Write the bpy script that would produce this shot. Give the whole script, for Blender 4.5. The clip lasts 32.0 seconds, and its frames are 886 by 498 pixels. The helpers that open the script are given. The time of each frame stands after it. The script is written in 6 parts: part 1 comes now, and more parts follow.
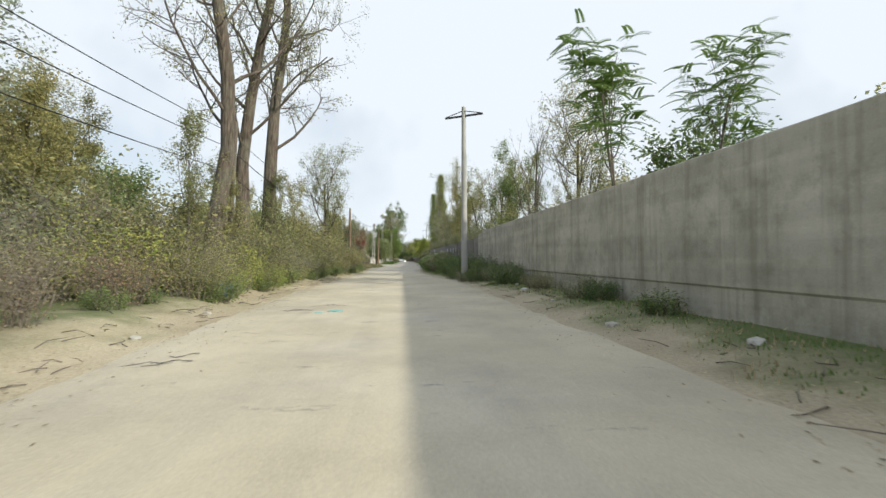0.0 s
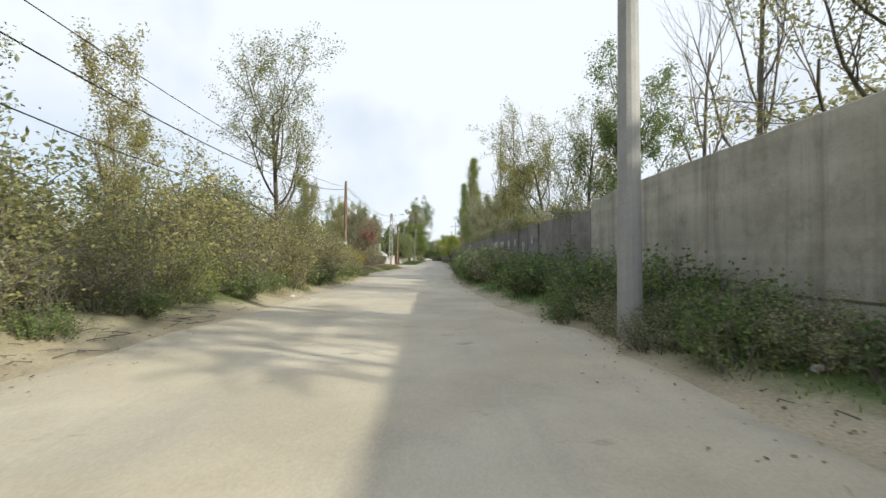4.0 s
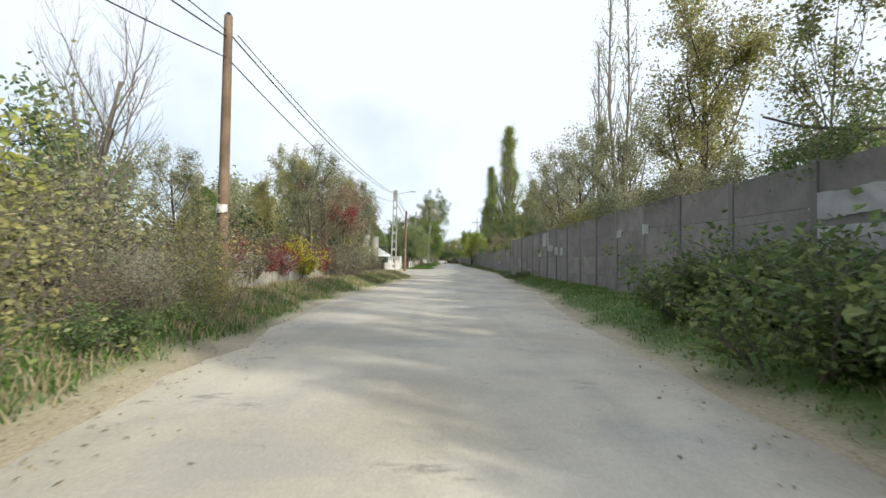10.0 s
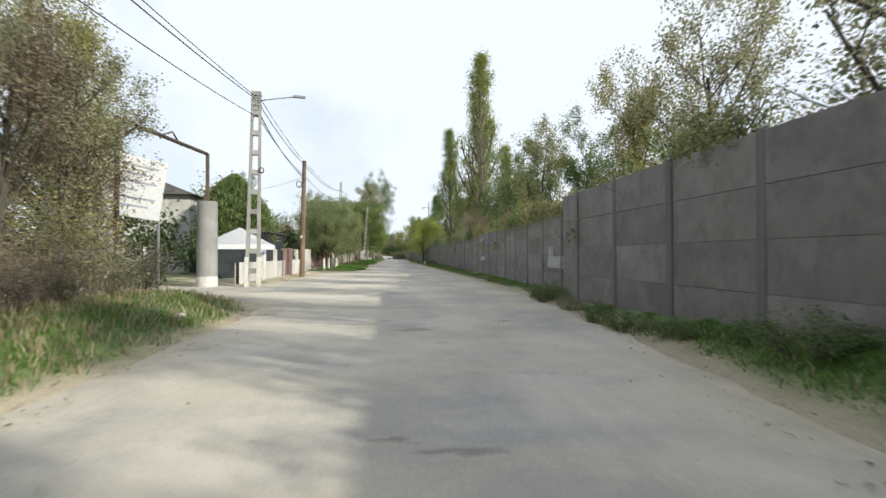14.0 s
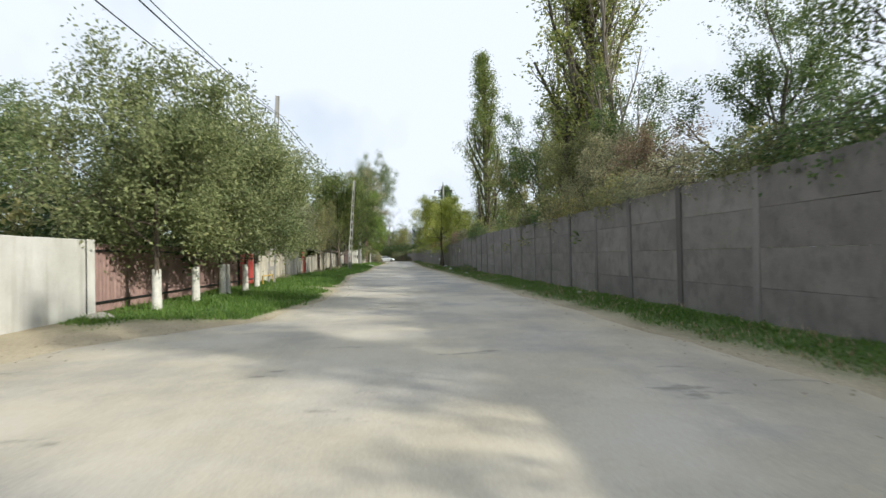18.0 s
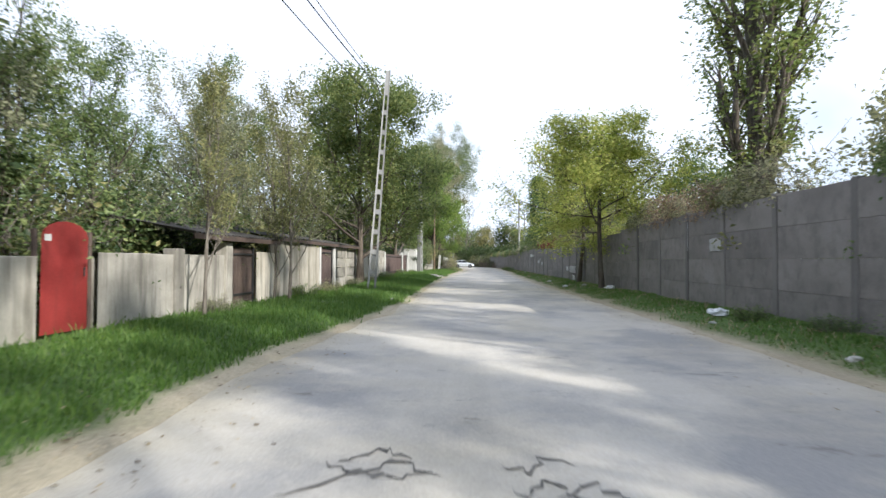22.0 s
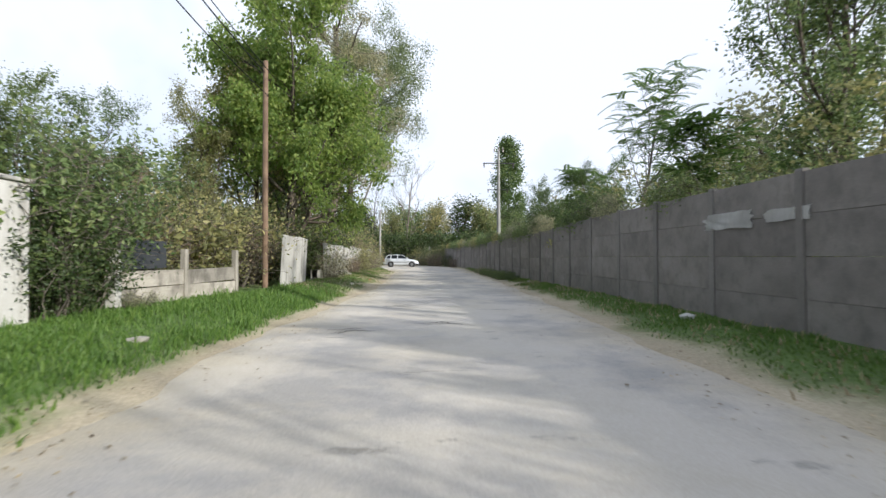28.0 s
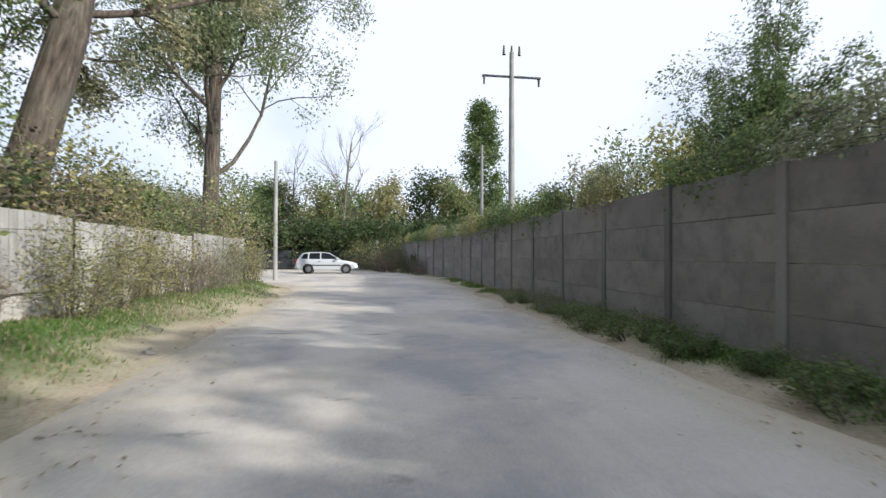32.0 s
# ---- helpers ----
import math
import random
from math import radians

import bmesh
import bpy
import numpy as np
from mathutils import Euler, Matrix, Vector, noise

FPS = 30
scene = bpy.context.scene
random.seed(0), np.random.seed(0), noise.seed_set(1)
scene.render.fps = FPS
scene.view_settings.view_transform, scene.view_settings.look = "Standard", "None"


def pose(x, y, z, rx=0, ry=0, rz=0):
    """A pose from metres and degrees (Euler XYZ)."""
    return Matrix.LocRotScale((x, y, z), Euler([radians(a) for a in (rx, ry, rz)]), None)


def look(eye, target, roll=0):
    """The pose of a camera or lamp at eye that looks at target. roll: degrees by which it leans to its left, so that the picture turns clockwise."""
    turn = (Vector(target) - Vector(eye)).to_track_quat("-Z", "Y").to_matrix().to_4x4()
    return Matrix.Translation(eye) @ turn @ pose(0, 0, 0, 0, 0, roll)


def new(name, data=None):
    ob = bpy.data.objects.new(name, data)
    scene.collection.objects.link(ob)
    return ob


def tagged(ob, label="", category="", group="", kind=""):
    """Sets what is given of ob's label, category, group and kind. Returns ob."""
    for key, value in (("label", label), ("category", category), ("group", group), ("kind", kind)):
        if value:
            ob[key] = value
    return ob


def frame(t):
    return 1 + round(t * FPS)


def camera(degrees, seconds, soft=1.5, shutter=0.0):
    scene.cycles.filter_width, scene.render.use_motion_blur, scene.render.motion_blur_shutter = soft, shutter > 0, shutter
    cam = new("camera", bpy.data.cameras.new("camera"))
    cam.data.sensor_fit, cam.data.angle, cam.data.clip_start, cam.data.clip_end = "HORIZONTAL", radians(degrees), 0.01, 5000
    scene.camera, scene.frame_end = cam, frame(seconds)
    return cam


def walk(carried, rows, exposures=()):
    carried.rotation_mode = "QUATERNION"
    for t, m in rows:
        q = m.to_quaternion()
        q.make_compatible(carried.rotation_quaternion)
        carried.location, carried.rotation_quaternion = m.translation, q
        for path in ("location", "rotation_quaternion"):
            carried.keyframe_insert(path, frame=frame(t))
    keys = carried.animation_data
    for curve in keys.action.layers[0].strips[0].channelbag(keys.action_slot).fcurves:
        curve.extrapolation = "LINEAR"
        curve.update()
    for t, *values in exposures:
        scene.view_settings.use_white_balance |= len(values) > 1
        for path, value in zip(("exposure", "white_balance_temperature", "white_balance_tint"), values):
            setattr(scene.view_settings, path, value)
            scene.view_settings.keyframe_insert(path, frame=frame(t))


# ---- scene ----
cam = camera(80.7, 32.0, soft=1.45, shutter=0.2)
PATH = [
    (0.0, (0.000, -0.000, 1.243), (0.838, 9.963, 1.430), -0.28),
    (0.5, (0.124, 2.943, 1.244), (0.984, 12.904, 1.410), 0.22),
    (1.0, (0.224, 5.773, 1.246), (1.088, 15.733, 1.497), 0.55),
    (1.5, (0.311, 8.543, 1.251), (1.170, 18.505, 1.428), 0.40),
    (2.0, (0.390, 11.252, 1.253), (1.209, 21.217, 1.404), 0.87),
    (2.5, (0.472, 13.935, 1.249), (1.218, 23.904, 1.467), 1.03),
    (3.0, (0.531, 16.412, 1.248), (1.124, 26.393, 1.424), 0.52),
    (3.5, (0.568, 18.772, 1.247), (0.986, 28.762, 1.403), 0.23),
    (4.0, (0.552, 21.008, 1.248), (0.867, 31.002, 1.426), 0.00),
    (4.5, (0.517, 23.183, 1.251), (0.778, 33.178, 1.464), 0.00),
    (5.0, (0.473, 25.359, 1.256), (0.708, 35.353, 1.496), 0.00),
    (5.5, (0.424, 27.597, 1.263), (0.643, 37.592, 1.496), -0.15),
    (6.0, (0.384, 29.959, 1.260), (0.580, 39.956, 1.426), -1.22),
    (6.5, (0.297, 32.380, 1.262), (0.464, 42.377, 1.433), -1.39),
    (7.0, (0.161, 34.752, 1.260), (0.285, 44.750, 1.423), -1.11),
    (7.5, (0.006, 37.175, 1.252), (0.063, 47.175, 1.249), -0.28),
    (8.0, (-0.139, 39.698, 1.243), (-0.157, 49.697, 1.406), 0.06),
    (8.5, (-0.311, 42.220, 1.239), (-0.440, 52.217, 1.441), -0.45),
    (9.0, (-0.445, 44.558, 1.235), (-0.686, 54.554, 1.369), -0.63),
    (9.5, (-0.547, 46.788, 1.238), (-0.728, 56.785, 1.406), 0.02),
    (10.0, (-0.549, 48.935, 1.245), (-0.456, 58.932, 1.461), 0.51),
    (10.5, (-0.563, 51.573, 1.247), (-0.226, 61.566, 1.435), 0.62),
    (11.0, (-0.488, 54.705, 1.249), (0.021, 64.689, 1.468), 0.52),
    (11.5, (-0.401, 58.114, 1.248), (0.235, 68.092, 1.414), 0.58),
    (12.0, (-0.392, 61.636, 1.245), (0.341, 71.609, 1.383), 0.49),
    (12.5, (-0.245, 65.523, 1.249), (0.620, 75.485, 1.326), -0.01),
    (13.0, (-0.043, 69.379, 1.253), (0.923, 79.332, 1.337), -0.58),
    (13.5, (0.215, 73.293, 1.258), (1.301, 83.233, 1.392), 0.07),
    (14.0, (0.492, 77.049, 1.252), (1.597, 86.987, 1.375), -0.09),
    (14.5, (0.691, 80.707, 1.249), (1.540, 90.670, 1.374), 0.32),
    (15.0, (0.797, 84.416, 1.249), (1.388, 94.397, 1.419), 0.00),
    (15.5, (0.817, 88.176, 1.250), (1.185, 98.167, 1.479), 0.00),
    (16.0, (0.775, 91.988, 1.250), (1.008, 101.982, 1.523), 0.00),
    (16.5, (0.720, 95.851, 1.250), (0.992, 105.844, 1.523), 0.35),
    (17.0, (0.717, 99.766, 1.249), (1.336, 109.744, 1.448), 0.69),
    (17.5, (0.788, 103.716, 1.250), (1.682, 113.676, 1.342), 0.75),
    (18.0, (0.937, 107.688, 1.251), (2.005, 117.630, 1.385), -1.12),
    (18.5, (1.165, 111.711, 1.246), (2.283, 121.647, 1.405), -0.39),
    (19.0, (1.404, 115.792, 1.241), (2.473, 125.734, 1.361), -0.02),
    (19.5, (1.528, 119.850, 1.242), (2.511, 129.801, 1.398), 0.16),
    (20.0, (1.568, 123.971, 1.248), (2.329, 133.940, 1.467), -0.46),
    (20.5, (1.549, 128.049, 1.251), (2.012, 138.036, 1.481), -1.15),
    (21.0, (1.426, 131.991, 1.251), (1.532, 141.990, 1.344), -0.64),
    (21.5, (1.202, 135.781, 1.252), (0.973, 145.778, 1.406), 0.12),
    (22.0, (0.912, 139.512, 1.254), (0.501, 149.501, 1.490), 0.24),
    (22.5, (0.683, 143.107, 1.254), (0.425, 153.101, 1.498), -0.70),
    (23.0, (0.538, 146.712, 1.249), (0.686, 156.710, 1.372), -0.28),
    (23.5, (0.465, 150.107, 1.243), (1.069, 160.088, 1.388), 0.58),
    (24.0, (0.540, 153.566, 1.239), (1.628, 163.505, 1.387), 0.93),
    (24.5, (0.784, 157.096, 1.245), (2.133, 167.004, 1.408), 0.31),
    (25.0, (1.082, 160.704, 1.249), (2.391, 170.617, 1.430), 0.58),
    (25.5, (1.378, 164.385, 1.251), (2.604, 174.307, 1.472), 0.55),
    (26.0, (1.646, 168.125, 1.251), (2.760, 178.061, 1.443), 0.00),
    (26.5, (1.871, 171.893, 1.251), (2.859, 181.843, 1.382), 0.00),
    (27.0, (2.047, 175.659, 1.252), (2.903, 185.622, 1.330), 0.00),
    (27.5, (2.161, 179.393, 1.252), (2.887, 189.367, 1.321), 0.23),
    (28.0, (2.155, 183.066, 1.243), (2.737, 193.048, 1.387), -0.08),
    (28.5, (2.127, 186.378, 1.254), (2.547, 196.368, 1.420), -0.16),
    (29.0, (2.048, 189.671, 1.250), (2.261, 199.668, 1.375), -0.18),
    (29.5, (1.855, 192.885, 1.250), (2.072, 202.881, 1.415), 0.16),
    (30.0, (1.934, 196.393, 1.253), (2.452, 206.379, 1.400), 0.14),
    (30.5, (2.092, 199.734, 1.251), (2.965, 209.694, 1.394), -0.27),
    (31.0, (2.348, 202.959, 1.242), (3.594, 212.880, 1.360), 0.17),
    (31.5, (2.713, 206.006, 1.236), (4.175, 215.896, 1.458), 0.66),
    (32.0, (3.111, 209.047, 1.239), (4.654, 218.926, 1.373), 0.20),
]
walk(cam, [(t, look(eye, target, roll)) for t, eye, target, roll in PATH], ((0, -0.12, 6180, 6), (3, -0.08, 6180, 7), (6, 0.04, 6100, 8), (9, 0.05, 6000, 7), (13, 0.04, 6050, 8), (17, -0.18, 6050, 7), (19, 0.16, 6000, 8), (21, 0.30, 5750, 11), (25, 0.42, 5650, 12), (28, 0.08, 5850, 12), (32, 0.06, 5750, 14)))

# Straight lane between a long precast wall and garden fences; x to the wall, y ahead.
# ---- world, sun, exposure ----
SUN = Vector((0.71, -0.58, 0.405)).normalized()
world = bpy.data.worlds.new("sky")
scene.world = world
world.use_nodes = True
_n, _l = world.node_tree.nodes, world.node_tree.links
_bg = _n["Background"]
_sky = _n.new("ShaderNodeTexSky")
_sky.sky_type = "NISHITA"
_sky.sun_disc = False
_sky.sun_elevation = math.asin(SUN.z)
_sky.sun_rotation = math.atan2(SUN.x, SUN.y)
_sky.dust_density, _sky.air_density, _sky.ozone_density = 0.9, 1.0, 1.6
_cloud = _n.new("ShaderNodeTexNoise")
_cloud.inputs["Scale"].default_value, _cloud.inputs["Detail"].default_value = 1.6, 5.0
_ramp = _n.new("ShaderNodeValToRGB")
_ramp.color_ramp.elements[0].position, _ramp.color_ramp.elements[1].position = 0.27, 0.56
_mix = _n.new("ShaderNodeMixRGB")
_mix.inputs[2].default_value = (9.0, 9.2, 9.6, 1)
_l.new(_cloud.outputs["Fac"], _ramp.inputs[0])
_l.new(_ramp.outputs[0], _mix.inputs[0])
_l.new(_sky.outputs[0], _mix.inputs[1])
_l.new(_mix.outputs[0], _bg.inputs[0])
_bg.inputs[1].default_value = 0.11
sun = new("sun", bpy.data.lights.new("sun", "SUN"))
sun.data.energy, sun.data.angle, sun.data.color = 5.0, radians(0.9), (1.0, 0.91, 0.75)
sun.matrix_world = look(SUN * 100, (0, 0, 0))


# ---- materials ----
def nodes_of(name):
    m = bpy.data.materials.new(name)
    m.use_nodes = True
    return m, m.node_tree.nodes, m.node_tree.links, m.node_tree.nodes["Principled BSDF"]


def coords(n, l, scale=(1, 1, 1), spread=1.0):
    tc, mp, info, add = n.new("ShaderNodeTexCoord"), n.new("ShaderNodeMapping"), n.new("ShaderNodeObjectInfo"), n.new("ShaderNodeVectorMath")
    mp.inputs["Scale"].default_value = scale
    far = n.new("ShaderNodeMath")
    far.operation, far.inputs[1].default_value = "MULTIPLY", 37.0 * spread
    l.new(info.outputs["Random"], far.inputs[0])
    l.new(tc.outputs["Object"], add.inputs[0])
    l.new(far.outputs[0], add.inputs[1])
    l.new(add.outputs[0], mp.inputs[0])
    return mp.outputs[0]


def noise_tex(n, l, vec, scale, detail=6.0, rough=0.6):
    t = n.new("ShaderNodeTexNoise")
    t.inputs["Scale"].default_value, t.inputs["Detail"].default_value, t.inputs["Roughness"].default_value = scale, detail, rough
    l.new(vec, t.inputs["Vector"])
    return t.outputs["Fac"]


def ramp(n, l, fac, stops):
    r = n.new("ShaderNodeValToRGB")
    el = r.color_ramp.elements
    while len(el) < len(stops):
        el.new(0.5)
    for e, (p, c) in zip(el, stops):
        e.position, e.color = p, (*c, 1)
    l.new(fac, r.inputs[0])
    return r.outputs[0]


def blend(n, l, fac, a, b, how="MIX"):
    m = n.new("ShaderNodeMixRGB")
    m.blend_type = how
    for s, v in zip(m.inputs, (fac, a, b)):
        if isinstance(v, (int, float)):
            s.default_value = v
        elif isinstance(v, tuple):
            s.default_value = (*v, 1)
        else:
            l.new(v, s)
    return m.outputs[0]


def bump(n, l, p, height, strength=0.4, dist=0.02):
    b = n.new("ShaderNodeBump")
    b.inputs["Strength"].default_value, b.inputs["Distance"].default_value = strength, dist
    l.new(height, b.inputs["Height"])
    l.new(b.outputs[0], p.inputs["Normal"])


def surface(name, a, b, dirt=(0.08, 0.07, 0.05), size=1.0, grain=30.0, rough=0.85, metal=0.0, stain=0.5, relief=0.4, tall=1.0, vary=0.12):
    """Two tones in large patches, fine grain, upright stains and relief."""
    m, n, l, p = nodes_of(name)
    v = coords(n, l)
    big = noise_tex(n, l, v, 1.2 / size)
    col = ramp(n, l, big, [(0.35, a), (0.65, b)])
    streak = noise_tex(n, l, coords(n, l, (3.0, 3.0, 0.5 * tall)), 1.6 / size, 5.0, 0.65)
    mask = ramp(n, l, streak, [(0.48, (0, 0, 0)), (0.70, (stain, stain, stain))])
    col = blend(n, l, mask, col, dirt)
    fine = noise_tex(n, l, v, grain, 4.0, 0.7)
    col = blend(n, l, 0.35, col, ramp(n, l, fine, [(0.3, (0.35, 0.35, 0.35)), (0.7, (0.65, 0.65, 0.65))]), "OVERLAY")
    if vary:
        info = n.new("ShaderNodeObjectInfo")
        t = ramp(n, l, info.outputs["Random"], [(0.0, (0.5 - vary,) * 3), (1.0, (0.5 + vary,) * 3)])
        col = blend(n, l, 1.0, col, t, "OVERLAY")
    l.new(col, p.inputs["Base Color"])
    p.inputs["Roughness"].default_value, p.inputs["Metallic"].default_value = rough, metal
    bump(n, l, p, blend(n, l, 0.5, fine, big), relief, 0.015)
    return m


def leaf(name, a, b, c, glow=0.45, rough=0.5):
    m, n, l, p = nodes_of(name)
    g = n.new("ShaderNodeNewGeometry")
    col = ramp(n, l, g.outputs["Random Per Island"], [(0.0, a), (0.55, b), (1.0, c)])
    info = n.new("ShaderNodeObjectInfo")
    col = blend(n, l, 1.0, col, ramp(n, l, info.outputs["Random"], [(0.0, (0.40, 0.43, 0.42)), (1.0, (0.60, 0.56, 0.54))]), "OVERLAY")
    l.new(col, p.inputs["Base Color"])
    p.inputs["Roughness"].default_value = rough
    t = n.new("ShaderNodeBsdfTranslucent")
    l.new(col, t.inputs[0])
    s = n.new("ShaderNodeMixShader")
    s.inputs[0].default_value = glow
    l.new(p.outputs[0], s.inputs[1])
    l.new(t.outputs[0], s.inputs[2])
    l.new(s.outputs[0], n["Material Output"].inputs[0])
    return m


def plain(name, c, rough=0.5, metal=0.0, grain=0.06):
    m, n, l, p = nodes_of(name)
    f = noise_tex(n, l, coords(n, l), 9.0)
    l.new(ramp(n, l, f, [(0.3, tuple(x * (1 - grain * 2) for x in c)), (0.7, tuple(min(1, x * (1 + grain)) for x in c))]), p.inputs["Base Color"])
    p.inputs["Roughness"].default_value, p.inputs["Metallic"].default_value = rough, metal
    return m


def bark_material():
    """Furrowed grey-brown bark with ridges running up the stem."""
    m, n, l, p = nodes_of("bark")
    ridge = noise_tex(n, l, coords(n, l, (9.0, 9.0, 1.1)), 1.6, 6.0, 0.65)
    big = noise_tex(n, l, coords(n, l), 1.1, 4.0, 0.6)
    col = ramp(n, l, ridge, [(0.34, (0.035, 0.027, 0.021)), (0.50, (0.105, 0.083, 0.064)), (0.70, (0.20, 0.165, 0.13))])
    col = blend(n, l, ramp(n, l, big, [(0.45, (0, 0, 0)), (0.70, (0.5, 0.5, 0.5))]), col, (0.14, 0.15, 0.115))
    l.new(col, p.inputs["Base Color"])
    p.inputs["Roughness"].default_value = 0.95
    bump(n, l, p, ridge, 0.9, 0.06)
    return m


def old_concrete():
    """Poured wall: mottled buff face, rain streaks from the top, mossy grime in blotches, level casting lines."""
    m, n, l, p = nodes_of("poured_concrete")
    v = coords(n, l, (1, 1, 1), 0.0)
    big = noise_tex(n, l, v, 0.55, 6.0, 0.65)
    col = ramp(n, l, big, [(0.34, (0.31, 0.295, 0.235)), (0.50, (0.42, 0.395, 0.325)), (0.68, (0.52, 0.49, 0.415))])
    blot = noise_tex(n, l, v, 2.4, 6.0, 0.7)
    col = blend(n, l, ramp(n, l, blot, [(0.50, (0, 0, 0)), (0.72, (0.55, 0.55, 0.55))]), col, (0.20, 0.195, 0.14))
    drip = noise_tex(n, l, coords(n, l, (1.0, 2.1, 0.10), 0.0), 1.3, 5.0, 0.7)
    col = blend(n, l, ramp(n, l, drip, [(0.50, (0, 0, 0)), (0.68, (0.45, 0.45, 0.45))]), col, (0.14, 0.13, 0.095))
    lift = noise_tex(n, l, coords(n, l, (0.3, 0.12, 3.2), 0.0), 1.0, 3.0, 0.5)
    col = blend(n, l, 0.30, col, ramp(n, l, lift, [(0.40, (0.36, 0.36, 0.36)), (0.60, (0.62, 0.62, 0.62))]), "OVERLAY")
    fine = noise_tex(n, l, v, 40.0, 4.0, 0.7)
    col = blend(n, l, 0.35, col, ramp(n, l, fine, [(0.3, (0.35, 0.35, 0.35)), (0.7, (0.65, 0.65, 0.65))]), "OVERLAY")
    l.new(col, p.inputs["Base Color"])
    p.inputs["Roughness"].default_value = 0.92
    bump(n, l, p, blend(n, l, 0.5, fine, blot), 0.4, 0.015)
    return m


def road_material():
    m, n, l, p = nodes_of("dusty_asphalt")
    v = coords(n, l, (1, 1, 1), 0.0)
    dust, tar = (0.62, 0.575, 0.50), (0.39, 0.375, 0.355)
    big = noise_tex(n, l, coords(n, l, (1.0, 0.8, 1.0)), 0.42, 7.0, 0.62)
    mid = noise_tex(n, l, coords(n, l, (0.55, 1.0, 1.0)), 1.1, 7.0, 0.68)
    col = ramp(n, l, big, [(0.42, tar), (0.56, dust)])
    col = blend(n, l, ramp(n, l, mid, [(0.46, (0, 0, 0)), (0.60, (0.6, 0.6, 0.6))]), col, (0.57, 0.525, 0.44))
    # sand blown thick along the edges and over the first stretch
    sand = n.new("ShaderNodeAttribute")
    sand.attribute_name = "sand"
    cover = blend(n, l, 0.45, sand.outputs["Fac"], ramp(n, l, mid, [(0.30, (0, 0, 0)), (0.70, (1, 1, 1))]), "OVERLAY")
    col = blend(n, l, cover, col, ramp(n, l, big, [(0.35, (0.49, 0.43, 0.315)), (0.65, (0.64, 0.57, 0.425))]))
    # crumbled holes and dark damp repairs
    crack = noise_tex(n, l, coords(n, l, (0.8, 1.9, 1.0)), 0.8, 8.0, 0.75)
    col = blend(n, l, ramp(n, l, crack, [(0.61, (0, 0, 0)), (0.66, (0.6, 0.6, 0.6))]), col, (0.17, 0.155, 0.13))
    tracks = noise_tex(n, l, coords(n, l, (1.6, 0.06, 1.0)), 1.0, 4.0, 0.6)
    col = blend(n, l, ramp(n, l, tracks, [(0.52, (0, 0, 0)), (0.72, (0.2, 0.2, 0.2))]), col, (0.27, 0.26, 0.24))
    fine = noise_tex(n, l, v, 45.0, 4.0, 0.8)
    col = blend(n, l, 0.4, col, ramp(n, l, fine, [(0.3, (0.28, 0.28, 0.28)), (0.7, (0.72, 0.72, 0.72))]), "OVERLAY")
    l.new(col, p.inputs["Base Color"])
    p.inputs["Roughness"].default_value = 0.92
    bump(n, l, p, blend(n, l, 0.6, fine, crack), 0.45, 0.025)
    return m


def ground_material():
    m, n, l, p = nodes_of("earth")
    v = coords(n, l)
    big, mid, fine = noise_tex(n, l, v, 0.35), noise_tex(n, l, v, 2.2), noise_tex(n, l, v, 26.0)
    col = ramp(n, l, mid, [(0.3, (0.22, 0.18, 0.12)), (0.7, (0.38, 0.325, 0.225))])
    col = blend(n, l, ramp(n, l, big, [(0.30, (0, 0, 0)), (0.50, (0.8, 0.8, 0.8))]), col, (0.10, 0.14, 0.035))
    turf = n.new("ShaderNodeAttribute")
    turf.attribute_name = "turf"
    blades = noise_tex(n, l, v, 7.0, 6.0, 0.75)
    green = ramp(n, l, blades, [(0.32, (0.055, 0.085, 0.02)), (0.52, (0.095, 0.165, 0.032)), (0.72, (0.155, 0.225, 0.055))])
    col = blend(n, l, blend(n, l, 0.5, turf.outputs["Fac"], ramp(n, l, mid, [(0.25, (0, 0, 0)), (0.6, (1, 1, 1))]), "OVERLAY"), col, green)
    sand = n.new("ShaderNodeAttribute")
    sand.attribute_name = "sand"
    cover = blend(n, l, 0.6, sand.outputs["Fac"], ramp(n, l, mid, [(0.32, (0, 0, 0)), (0.68, (1, 1, 1))]), "OVERLAY")
    col = blend(n, l, cover, col, ramp(n, l, big, [(0.35, (0.40, 0.335, 0.23)), (0.65, (0.55, 0.475, 0.335))]))
    col = blend(n, l, 0.4, col, ramp(n, l, fine, [(0.3, (0.25, 0.25, 0.25)), (0.7, (0.75, 0.75, 0.75))]), "OVERLAY")
    l.new(col, p.inputs["Base Color"])
    p.inputs["Roughness"].default_value = 0.95
    bump(n, l, p, fine, 0.6, 0.03)
    return m


M_ROAD, M_GROUND = road_material(), ground_material()
M_WALL_OLD = old_concrete()
M_PANEL = surface("weathered_panel", (0.19, 0.173, 0.158), (0.26, 0.238, 0.218), (0.105, 0.097, 0.089), 1.3, 35, 0.9, 0, 0.5, 0.35, 3.0, 0.06)
M_POST = surface("panel_post", (0.155, 0.143, 0.13), (0.22, 0.205, 0.19), (0.095, 0.09, 0.083), 1.5, 35, 0.9, 0, 0.25, 0.3, 1.0)
M_FENCE = surface("fence_concrete", (0.27, 0.25, 0.21), (0.43, 0.40, 0.345), (0.10, 0.09, 0.075), 1.0, 35, 0.9, 0, 0.8, 0.45, 0.6)
